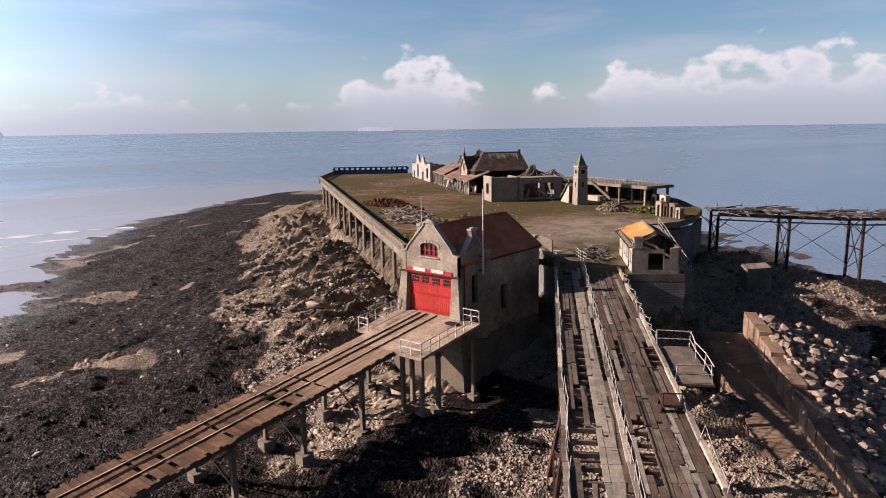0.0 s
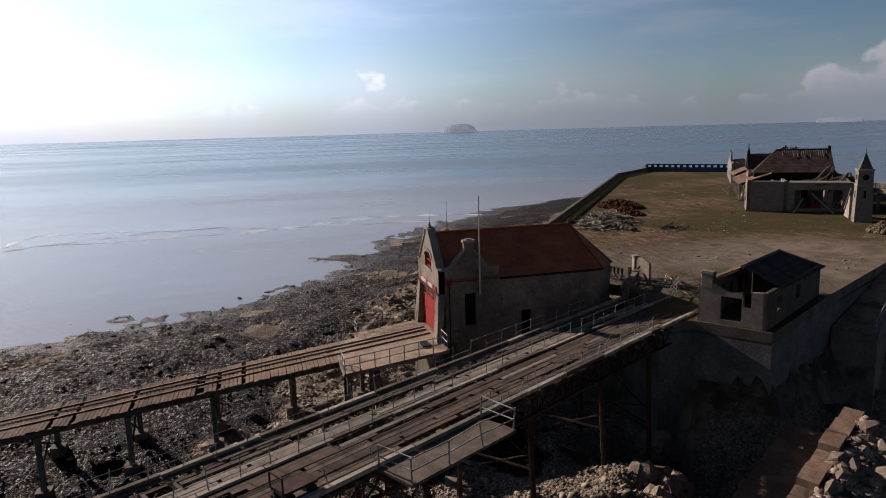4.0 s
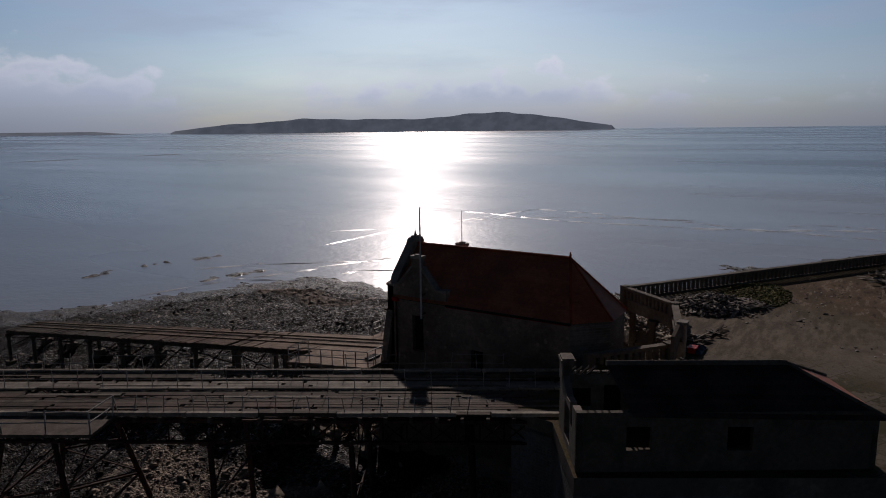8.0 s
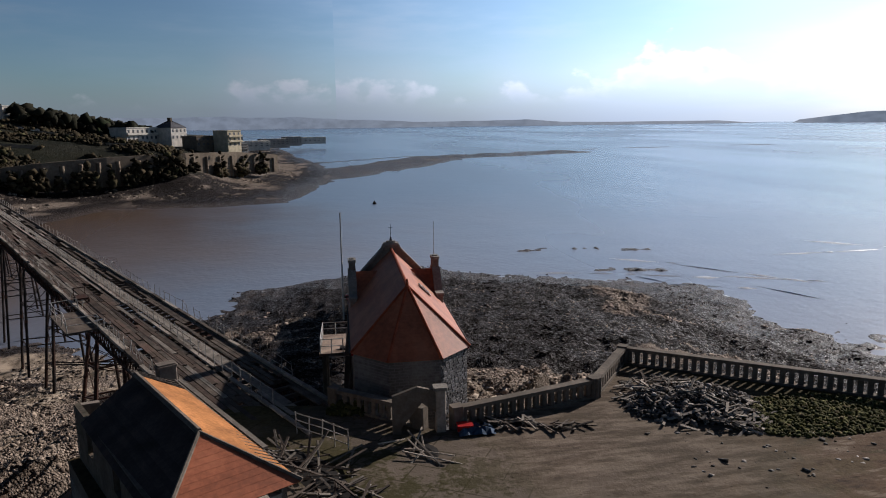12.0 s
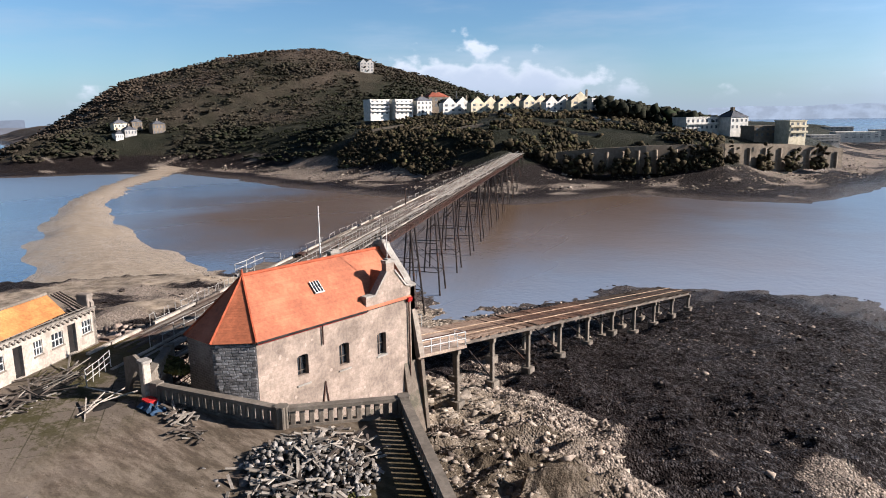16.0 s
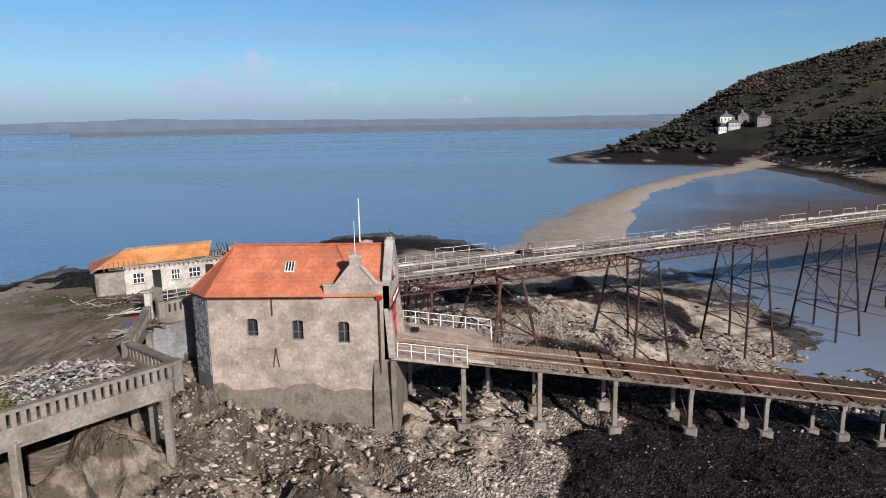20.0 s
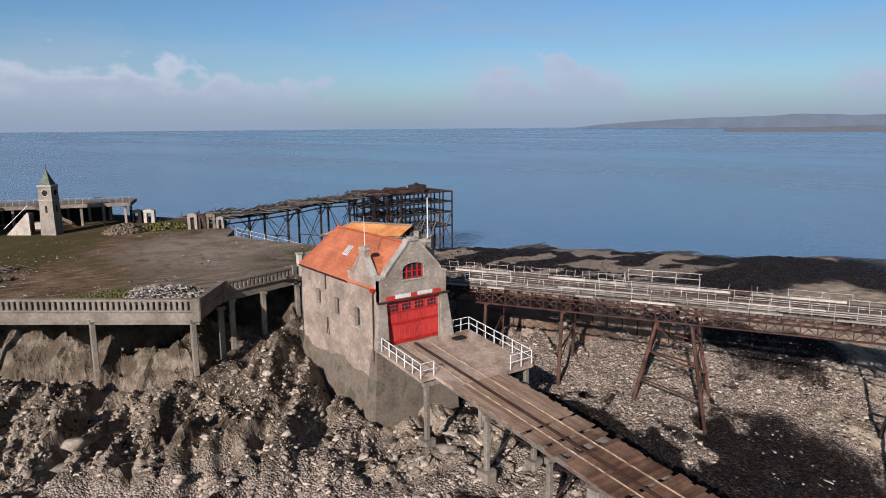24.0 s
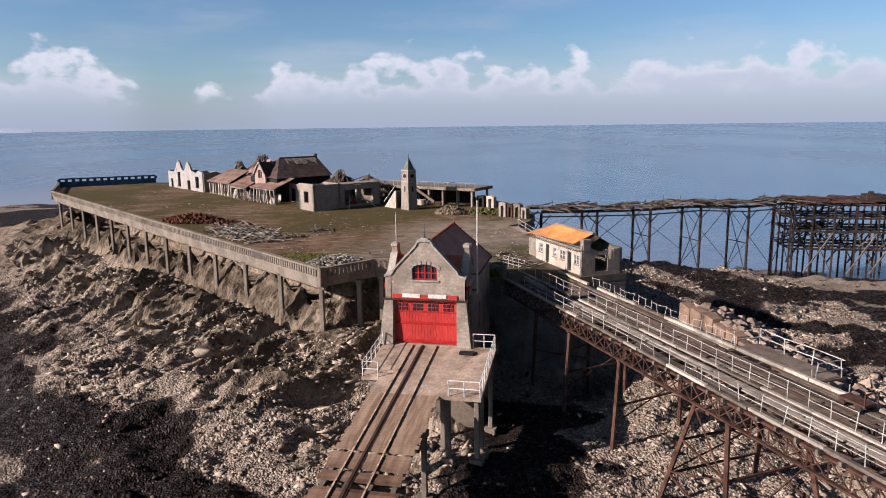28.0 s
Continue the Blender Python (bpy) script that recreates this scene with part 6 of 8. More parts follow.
# sea wall under the bridge head and the cottage
wall_pts = [(2.4, 65), (4.3, 56), (3.9, 50.4), (1.2, 45.6), (9.6, 29.8), (15.95, 18.75), (11.5, 15.9), (11.2, 13.6), (4.4, 14.8), (-0.8, 19.0)]
sea_wall = thing("sea_wall", (0, 0, 0), "dark masonry sea wall under the bridge head", "wall", kind="structure")
for (ax, ay), (bx, by) in zip(wall_pts, wall_pts[1:]):
    u = Vector((bx - ax, by - ay, 0))
    n = Vector((-u.y, u.x, 0)).normalized() * -0.5
    bm_part("wall_face", wall_with_holes(rect(0, u.length, -8.0, 1.45), [], (ax, ay, 0), u.normalized(), n), STONE_DARK, sea_wall)

# sloping yard that drops from the terrace to the sea side of the cottage
yard = Shape().prism([(1.3, 45.5, 2.55), (2.7, 46.2, 2.5), (12.5, 31.4, -0.4), (9.7, 29.9, -0.35)], (0, 0, -8.5))
solid("sloping_yard", yard, LANDING, "pale concrete yard sloping down beside the cottage", "yard", "structure")
railing("yard_railing", [(12.3, 31.4, -0.4), (7.5, 38.65, 1.0), (2.7, 46.0, 2.48)], "white railing down the open side of the sloping yard", gap=2.4, thick=0.04, lean=0.05, seed=18)


# ---- slab and boulder bank on the seaward side ----
ramp = Shape().prism([(18.2, 18.2, -3.0), (21.2, 19.4, -2.8), (33.5, -2.0, -6.9), (30.6, -3.4, -7.2)], (0, 0, -4.0))
solid("landing_ramp", ramp, KERB_STONE, "sloping brown concrete landing ramp beside a boulder bank", "ramp", "structure")
kerb = thing("ramp_kerb", (0, 0, 0), "broken block kerb along the landing ramp", "kerb", kind="structure")
for k in range(15):
    f0, f1 = k / 15 + 0.003, (k + 1) / 15 - 0.003
    a, b = Vector((21.2, 19.4, -0.6)), Vector((33.5, -2.0, -5.0))
    p, q = a.lerp(b, f0), a.lerp(b, f1)
    lift = 0.1 * ((k * 7) % 5 - 2)
    part("kerb_block", Shape().prism([p + Vector((0, 0, lift)), p + Vector((0.95, 0.45, lift)), q + Vector((0.95, 0.45, lift)), q + Vector((0, 0, lift))], (0, 0, -3.4)), KERB_STONE, kerb)


# ---- north jetty ----
jetty = thing("north_jetty", (0, 0, 0), "collapsing black iron jetty on tall braced legs", "jetty")
JD, JN = Vector((0.879, 0.477, 0)), Vector((0.477, -0.879, 0))
J0 = Vector((2.0, 64.5, 0))


def at_jetty(s, n, z):
    p = J0 + JD * s + JN * n
    return Vector((p.x, p.y, z))


def jetty_top(s):
    return 1.9 - 0.012 * s + 0.28 * math.sin(s * 0.24) + 0.2 * math.sin(s * 0.61 + 1)


def build_jetty():
    r = random.Random(21)
    end = 56.0
    stations = [3 + 10.6 * k for k in range(6)]
    for side, n in (("near", 0.0), ("far", -5.5)):
        for s0, s1 in zip(stations, stations[1:]):
            part("stringer", Shape().beam(at_jetty(s0, n, jetty_top(s0)), at_jetty(s1, n, jetty_top(s1)), 0.3, 0.45), DARK_IRON, jetty)
            part("stringer", Shape().beam(at_jetty(s0, n, jetty_top(s0) - 0.9), at_jetty(s1, n, jetty_top(s1) - 0.9), 0.2, 0.2), DARK_IRON, jetty)
    for i, s in enumerate(stations):
        for n in (0.0, -5.5):
            p = at_jetty(s, n, 0)
            g = max(ground_at(p.x, p.y), SEA - 1) - 0.4
            part("leg", Shape().tube(at_jetty(s, n, jetty_top(s) - 0.1), at_jetty(s, n, g), 0.24, 0.24, 8), DARK_IRON, jetty)
            part_each("bracket", Shape().beam(at_jetty(s, n, jetty_top(s) - 2.4), at_jetty(s + 1.9, n, jetty_top(s) - 0.6), 0.13).beam(at_jetty(s, n, jetty_top(s) - 2.4), at_jetty(s - 1.9, n, jetty_top(s) - 0.6), 0.13), DARK_IRON, jetty)
        tie = Shape()
        t, g = jetty_top(s) - 1.0, max(ground_at(*at_jetty(s, 0, 0).xy), SEA) + 0.8
        tie.beam(at_jetty(s, 0, t), at_jetty(s, -5.5, g), 0.1).beam(at_jetty(s, -5.5, t), at_jetty(s, 0, g), 0.1).beam(at_jetty(s, 0, (t + g) / 2), at_jetty(s, -5.5, (t + g) / 2), 0.14)
        part_each("cross_tie", tie, DARK_IRON, jetty)
        if i + 1 < len(stations):
            tie = Shape()
            e = stations[i + 1]
            tie.beam(at_jetty(s, -5.5, t), at_jetty(e, -5.5, g), 0.08).beam(at_jetty(e, -5.5, t), at_jetty(s, -5.5, g), 0.08)
            part_each("side_tie", tie, DARK_IRON, jetty)
    decking = Shape()
    for k in range(420):
        s = r.uniform(1, end)
        n = r.uniform(-5.8, 0.4)
        ln = r.uniform(1.2, 4.5)
        a = r.uniform(-0.5, 0.5) + (math.pi / 2 if r.random() < 0.3 else 0)
        z = jetty_top(s) + 0.35 + r.uniform(-0.1, 0.35)
        p = at_jetty(s, n, z)
        q = p + (JD * math.cos(a) + JN * math.sin(a)) * ln + Vector((0, 0, r.uniform(-0.3, 0.3)))
        decking.beam(p, q, r.uniform(0.12, 0.3), 0.1)
    tagged(part("tumbled_decking", decking, OLD_WOOD, jetty, "tumbled rotten deck boards"), kind="stuff")
    for k in range(14):
        s = 4 + 3.8 * k
        part("stanchion", Shape().beam(at_jetty(s, -5.6, jetty_top(s) + 0.3), at_jetty(s + r.uniform(-0.4, 0.4), -5.6, jetty_top(s) + 1.3), 0.07), RUST, jetty)
    # the landing stage at its head: a cage of posts in four levels
    H = frame_of((50.6, 91.0, 0), (1, 0.02, 0))
    nx, ny, sx, sy = 7, 4, 3.85, 3.6
    levels = [-11.0, -7.6, -4.2, -1.6, 0.9]
    for i in range(nx):
        for j in range(ny):
            x, y = i * sx, j * sy
            g = max(ground_at(*(H @ Vector((x, y, 0))).xy), SEA - 1) - 0.4
            part("stage_post", Shape().beam(H @ Vector((x, y, 0.9)), H @ Vector((x, y, g)), 0.28), DARK_IRON, jetty)
    for z in levels[1:]:
        for j in range(ny):
            part("stage_beam", Shape().beam(H @ Vector((0, j * sy, z)), H @ Vector(((nx - 1) * sx, j * sy, z)), 0.26, 0.34), DARK_IRON, jetty)
        for i in range(nx):
            part("stage_beam", Shape().beam(H @ Vector((i * sx, 0, z)), H @ Vector((i * sx, (ny - 1) * sy, z)), 0.2, 0.28), DARK_IRON, jetty)
    for i in range(nx - 1):
        br = Shape()
        for j in (0, ny - 1):
            if i % 2 or i > 3:
                br.beam(H @ Vector((i * sx, j * sy, levels[1])), H @ Vector(((i + 1) * sx, j * sy, levels[2])), 0.14)
                br.beam(H @ Vector((i * sx - 1.5, j * sy - 1.5, levels[0] - 1)), H @ Vector(((i + 1) * sx, j * sy, levels[2])), 0.22)
                br.beam(H @ Vector(((i + 1) * sx, j * sy, levels[0] - 1)), H @ Vector((i * sx, j * sy, levels[2])), 0.14)
        if br.v:
            part_each("stage_brace", br, OLD_WOOD, jetty, "raked timber brace")
    infill = Shape()
    for k in range(190):
        x, y, z = r.uniform(0, 11.5), r.uniform(0, ny * sy - 3), r.uniform(-7, 1.2)
        d = Vector((r.uniform(-1, 1), r.uniform(-0.4, 0.4), r.uniform(-0.5, 0.5))).normalized() * r.uniform(1, 3)
        infill.beam(H @ Vector((x, y, z)), H @ (Vector((x, y, z)) + d), r.uniform(0.1, 0.22))
    tagged(part("collapsed_timber", infill, DARK_IRON, jetty), kind="stuff")
    deck2 = Shape()
    for k in range(130):
        x, y = r.uniform(-1, 14.5), r.uniform(-0.5, ny * sy - 3)
        a = r.uniform(-0.4, 0.4)
        deck2.beam(H @ Vector((x, y, 1.2 + r.uniform(0, 0.6))), H @ Vector((x + 3 * math.cos(a), y + 3 * math.sin(a), 1.2 + r.uniform(0, 0.5))), 0.25, 0.12)
    tagged(part("stage_decking", deck2, RUST, jetty), kind="stuff")
    part("stage_hut", Shape().box((14, 3, 1.1), (17.5, 6, 2.6), H, 0.1).box((14.6, 3.5, 2.6), (15.4, 4.2, 3.2), H), DARK_IRON, jetty, "dark machinery housing")


build_jetty()


# ---- ruined pavilion ----
PF = Vector((-0.809, 0.588, 0))
PM = frame_of((-32.0, 56.0, top_z(-32, 56)), PF)      # x along the front, away; -y goes back
pav = thing("ruined_pavilion", PM, "collapsed seaside pavilion with bare gables and fallen roofs", "pavilion")


def pav_wall(outline, holes, origin, u, depth, mat=None, name="wall", label=""):
    return bm_part(name, wall_with_holes(outline, holes, origin, u, depth), mat or PLASTER, pav, label)


def build_pavilion():
    r = random.Random(5)
    # square end block
    pav_wall(rect(0, 4.6, -0.3, 4.5), [rect(1.6, 3.0, 1.3, 3.2)], (0, 0, 0), (1, 0, 0), (0, -0.4, 0), name="end_block_wall", label="pale plastered end block")
    pav_wall(rect(-5.2, 0, -0.3, 4.3), [], (0, 0, 0), (0, 1, 0), (0.4, 0, 0), name="end_block_wall")
    pav_wall(rect(-5.2, 0, -0.3, 4.1), [], (4.2, 0, 0), (0, 1, 0), (0.4, 0, 0), name="end_block_wall")
    pav_wall(rect(0, 4.6, -0.3, 4.4), [], (0, -5.2, 0), (1, 0, 0), (0, 0.4, 0), name="end_block_wall")
    # colonnade with sagging lean-to roofs, broken in the middle
    for k in range(21):
        x = 12.6 + 1.35 * k
        tilt = r.uniform(-0.25, 0.25)
        if k in (8, 10, 12):
            continue
        part("porch_post", Shape().beam((x, 0.2, -0.2), (x + tilt, 0.2 + r.uniform(-0.2, 0.2), 2.9 if k not in (7, 9, 11) else 2.2), 0.2), LIMEWASH if k % 3 else PALE_WOOD, pav)
    for a, b, z, up in ((12.4, 21.4, -0.1, 4.7), (23.5, 30.0, -0.5, 4.9), (30.0, 40.4, 0.1, 5.3)):
        part_each("tile_course", strip_courses((a, 0.7, 3.0 + z), (b, 0.7, 3.0 + z * 0.5), (a + 0.9, -4.4, up + z), (b - 0.6, -4.4, up), 9), BROWN_TILE, pav, "sagging pinkish tiled porch roof")
        part("porch_beam", Shape().beam((a, 0.3, 2.9 + z), (b, 0.3, 2.95 + z), 0.22, 0.3), PALE_WOOD, pav)
        # black sheet under the tiles paints the shade below the porch roof
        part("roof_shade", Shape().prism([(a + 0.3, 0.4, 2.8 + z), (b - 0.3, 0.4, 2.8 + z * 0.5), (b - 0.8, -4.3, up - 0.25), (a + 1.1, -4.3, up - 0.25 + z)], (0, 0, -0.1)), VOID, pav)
    pav_wall(rect(4.6, 43, -0.3, 3.6), [rect(6, 8.2, 0.3, 2.6), rect(9.4, 11.5, 0.3, 2.8), rect(13, 15, 0.3, 2.7), rect(17, 19.5, 0.3, 2.7), rect(22, 24.5, 0.3, 2.7), rect(25.5, 28, 0.4, 2.5), rect(31, 34, 0.5, 2.7), rect(36, 39, 0.5, 2.7)], (0, -4.2, 0), (1, 0, 0), (0, -0.35, 0), RENDERED, name="inner_wall", label="wall behind the colonnade")
    # black sheet paints the shade seen through the inner wall's openings
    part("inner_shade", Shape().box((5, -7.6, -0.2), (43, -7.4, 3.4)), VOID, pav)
    # white panelled screen under the porch
    for k in range(11):
        part("screen_mullion", Shape().beam((30.4 + k, -0.1, 0), (30.4 + k, -0.1, 2.7), 0.16), LIMEWASH, pav)
    part("screen_base", Shape().box((30.2, -0.2, -0.1), (40.6, 0.0, 0.75)), LIMEWASH, pav, "white panelled screen")
    for k in range(6):
        x0 = r.uniform(12.8, 29)
        part("leaning_panel", Shape().box((0, 0, 0), (r.uniform(0.8, 1.6), 0.08, r.uniform(1.2, 2.4)), Matrix.Translation((x0, r.uniform(-1.5, 0.6), -0.1)) @ Matrix.Rotation(r.uniform(-0.3, 0.3), 4, "X") @ Matrix.Rotation(r.uniform(-0.3, 0.3), 4, "Y")), LIMEWASH if k % 2 else PLASTER, pav, "loose plaster panel")
    fall = Shape()
    for k in range(60):
        p = Vector((r.uniform(19, 31), r.uniform(-3.5, 1.6), r.uniform(-0.1, 0.3)))
        fall.beam(p, p + Vector((r.uniform(-1.6, 1.6), r.uniform(-1.2, 1.2), r.uniform(0.0, 2.0))), 0.1, 0.06)
    tagged(part("fallen_timber", fall, PALE_WOOD, pav, "fallen bleached timber"), kind="stuff")
    # the hall: dark hipped roof with a small gable over the porch
    gx, hw, eave, top, hip = 20.5, 5.2, 4.6, 8.0, -5.4
    small = [(gx - 2.0, 3.2), (gx + 2.0, 3.2), (gx + 2.0, 5.2), (gx, 7.3), (gx - 2.0, 5.2)]
    pav_wall(small, [arched(gx - 0.75, gx + 0.75, 4.5, 5.6, 0.4)], (0, -1.2, 0), (1, 0, 0), (0, -0.3, 0), PINK_RENDER, "hall_gable", "pinkish gable with a twin window")
    part("gable_window", Shape().box((gx - 0.06, -1.42, 4.5), (gx + 0.06, -1.26, 5.9)), LIMEWASH, pav)
    part_each("tile_course", strip_courses((gx - hw - 0.4, -1.6, eave), (gx + hw + 0.4, -1.6, eave), (gx - 0.05, hip, top), (gx + 0.05, hip, top), 14), SLATE, pav, "dark hipped roof slope")
    for s in (-1, 1):
        part_each("tile_course", strip_courses((gx + s * (hw + 0.4), -1.6, eave), (gx + s * (hw + 0.4), -13.6, eave), (gx, hip, top), (gx, -13.6, top), 16), SLATE, pav, "dark hall roof")
        part_each("tile_course", strip_courses((gx + s * 2.4, -1.0, 4.95), (gx + s * 2.4, -5.0, 4.95), (gx, -1.0, 7.45), (gx, -5.0, 7.45), 6), SLATE, pav)
        part("barge_board", Shape().beam((gx + s * 2.4, -1.0, 4.98), (gx, -1.0, 7.5), 0.14, 0.24), PALE_WOOD, pav)
        # bared battens high on both slopes
        bat = Shape()
        for k in range(22):
            y = -6.4 - 0.31 * k
            bat.beam((gx + s * 0.4, y, top - 0.12), (gx + s * r.uniform(1.5, 2.3), y, top - 1.15), 0.1, 0.07)
        tagged(part("bare_rafter", bat, PALE_WOOD, pav, "pale rafters where tiles are gone"), kind="stuff")
    part("hall_core", Shape().add([(gx - hw, -1.9, 0), (gx + hw, -1.9, 0), (gx + hw, -13.3, 0), (gx - hw, -13.3, 0), (gx - hw, -1.9, eave - 0.15), (gx + hw, -1.9, eave - 0.15), (gx + hw, -13.3, eave - 0.15), (gx - hw, -13.3, eave - 0.15), (gx, hip - 0.2, top - 0.3), (gx, -13.3, top - 0.3)],
         [(3, 2, 1, 0), (0, 1, 5, 4), (1, 2, 6, 5), (2, 3, 7, 9, 6), (3, 0, 4, 7), (4, 5, 8), (5, 6, 9, 8), (7, 4, 8, 9)]), VOID, pav)
    part("ridge", Shape().tube((gx, hip, top + 0.05), (gx, -13.6, top + 0.05), 0.14, n=6), SLATE, pav)
    part("ridge_finial", Shape().box((gx - 0.3, -1.5, 7.3), (gx + 0.3, -1.0, 8.0), cut=0.08).tube((gx, -1.25, 8.0), (gx, -1.25, 9.2), 0.16, 0.03), SLATE, pav)
    part("ridge_finial", Shape().box((gx - 0.3, -13.6, top - 0.1), (gx + 0.3, -13.1, top + 0.6), cut=0.08), SLATE, pav)
    # western range with shaped twin gables
    twin = [(43, -0.3), (62, -0.3), (62, 4.3), (59.5, 4.2), (58.2, 4.4), (57.2, 5.2), (56.4, 6.3), (55.6, 6.9), (54.8, 6.3), (54.0, 5.0), (53.2, 4.5), (52.2, 5.0), (51.2, 6.2), (50.5, 6.7), (49.7, 6.1), (48.6, 4.7), (46.5, 4.3), (45, 4.9), (43, 4.6)]
    holes = [rect(54.9, 56.4, 1.0, 4.2), rect(49.6, 51.2, 0.0, 2.6), rect(45.0, 46.8, 1.2, 3.6), rect(59.2, 60.4, 0.4, 2.6)]
    pav_wall(twin, holes, (0, 0.4, 0), (1, 0, 0), (0, -0.4, 0), mat=GREY_LIME, name="west_front", label="bleached wall with shaped twin gables")
    for x in (42.8, 48.0, 53.4, 61.6):
        pav_wall([(-9, -0.3), (0, -0.3), (0, 4.4), (-3, 4.7), (-5, 3.2), (-9, 3.6)], [], (x, 0.2, 0), (0, 1, 0), (0.4, 0, 0), name="cross_wall")
    pav_wall([(43, -0.3), (62, -0.3), (62, 3.4), (57, 3.9), (53, 2.4), (48, 3.6), (43, 3.8)], [rect(45, 47, 1, 2.6), rect(55, 57, 1, 2.2)], (0, -9, 0), (1, 0, 0), (0, 0.4, 0), name="back_wall")
    # shade inside the western range, painted as a black sheet
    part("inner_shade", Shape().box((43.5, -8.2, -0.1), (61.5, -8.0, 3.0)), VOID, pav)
    for cx, cy, w, h, tall in ((31, -8, 9, 7, 4.3), (27.5, -6, 5, 5, 3.2), (37, -10, 9, 7, 3.9), (41, -7, 5, 6, 2.6), (10, -12, 7, 6, 1.8), (3, -13, 6, 5, 1.2)):
        roofs = Shape()
        for k in range(26):
            p = Vector((cx + r.uniform(-w / 2, w / 2), cy + r.uniform(-h / 2, h / 2), 2.6 + r.uniform(0, 1.8)))
            q = Vector((cx + r.uniform(-0.6, 0.6), cy + r.uniform(-0.6, 0.6), 3.4 + tall + r.uniform(-0.4, 0.8)))
            roofs.beam(p, q, 0.14, 0.2)
        tagged(part("roof_skeleton", roofs, OLD_WOOD, pav, "skeleton of a collapsed roof"), kind="stuff")
        part("roof_remnant", Shape().prism([(cx - w / 2, cy + h / 2, 2.9), (cx + w / 2, cy + h / 2, 2.9), (cx + w / 5, cy, 2.9 + tall), (cx - w / 4, cy, 3.1 + tall)], (0, -0.1, 0.12)), BROWN_TILE if cx > 20 else SLATE, pav)
        part("roof_remnant", Shape().prism([(cx - w / 2, cy - h / 2, 2.7), (cx - w / 4, cy, 3.0 + tall), (cx - w / 6, cy + h / 3, 3.4)], (0.12, 0, 0.1)), SLATE, pav)
    # roofless room on the eastern side, its wall broken open
    pav_wall([(-14, -0.3), (-5.2, -0.3), (-5.2, 3.9), (-7, 4.1), (-9.5, 3.7), (-12, 4.2), (-14, 3.9)], [rect(-12.2, -6.2, 0.5, 3.1)], (0.1, 0, 0), (0, 1, 0), (0.45, 0, 0), PLASTER, name="east_wall", label="wall of a roofless room with a wide opening")
    pav_wall([(0.1, -0.3), (9, -0.3), (9, 3.6), (5, 3.2), (2.5, 3.9), (0.1, 3.8)], [], (0, -14, 0), (1, 0, 0), (0, 0.4, 0), DAMP_SHADE, name="east_wall")
    pav_wall([(-14, -0.3), (-5.2, -0.3), (-5.2, 3.3), (-9, 3.9), (-14, 3.2)], [rect(-9, -7.4, 0.4, 2.5)], (8.6, 0, 0), (0, 1, 0), (0.4, 0, 0), PLASTER, name="inner_partition")
    part("inner_pier", Shape().box((3.0, -7.4, -0.2), (3.4, -6.4, 3.0), cut=0.1), PLASTER, pav)
    part("inner_pier", Shape().box((2.4, -11.4, -0.2), (2.8, -10.2, 3.1), cut=0.1), LIMEWASH, pav)
    part("roof_slab", Shape().prism([(0.0, -5.4, 3.95), (0.0, -13.6, 3.95), (1.8, -12.8, 4.1), (2.6, -9, 4.0), (1.6, -5.6, 4.1)], (0, 0, 0.22)), PLASTER, pav, "ragged remains of a flat roof")
    part("red_hoarding", Shape().box((1.6, -9.6, 0.1), (1.8, -8.4, 0.9)), RED_TRIM, pav, "faded red hoarding")
    junk = Shape()
    for k in range(70):
        p = Vector((r.uniform(0.8, 8), r.uniform(-13, -5.6), r.uniform(0, 0.5)))
        junk.beam(p, p + Vector((r.uniform(-1.2, 1.2), r.uniform(-0.8, 0.8), r.uniform(-0.1, 1.3))), r.uniform(0.08, 0.3), 0.07)
    tagged(part("wreckage", junk, PALE_WOOD, pav, "broken timber and plaster wreckage"), kind="stuff")
    part_each("fallen_beam", Shape().beam((-2.4, -11, 0), (0.2, -8.4, 2.6), 0.18).beam((-1.4, -6, 0), (0.3, -7.4, 2.0), 0.18), PALE_WOOD, pav)


build_pavilion()

# clock tower
TZ = top_z(-17, 60.9)
tower = thing("clock_tower", frame_of((-17.0, 60.9, TZ), PF), "slender stone clock tower with a lead spire", "tower")
part("shaft", Shape().add([(x * w, y * w, z) for z, w in ((-0.3, 1.0), (4.6, 0.86), (6.4, 0.84)) for x, y in ((-1, -1), (1, -1), (1, 1), (-1, 1))],
     [(3, 2, 1, 0), (8, 9, 10, 11)] + [(k + 4 * j, (k + 1) % 4 + 4 * j, (k + 1) % 4 + 4 * j + 4, k + 4 * j + 4) for j in (0, 1) for k in range(4)]), RENDERED, tower)
part("string_course", Shape().box((-0.93, -0.93, 4.55), (0.93, 0.93, 4.72), cut=0.05), COPING, tower)
part("cornice", Shape().box((-0.95, -0.95, 6.4), (0.95, 0.95, 6.62), cut=0.08), COPING, tower)
for a in range(4):
    m = Matrix.Rotation(a * math.pi / 2, 4, "Z")
    part("clock_face", Shape().tube(m @ Vector((0, 0.83, 5.6)), m @ Vector((0, 0.89, 5.6)), 0.5, n=18), LIMEWASH, tower, "pale round clock face")
    part("clock_hole", Shape().tube(m @ Vector((0, 0.89, 5.6)), m @ Vector((0, 0.9, 5.6)), 0.4, n=14), VOID, tower, "dark empty clock opening")
    part("clock_slot", Shape().box((-0.14, 0.86, 3.0), (0.14, 0.93, 3.9), m), VOID, tower)
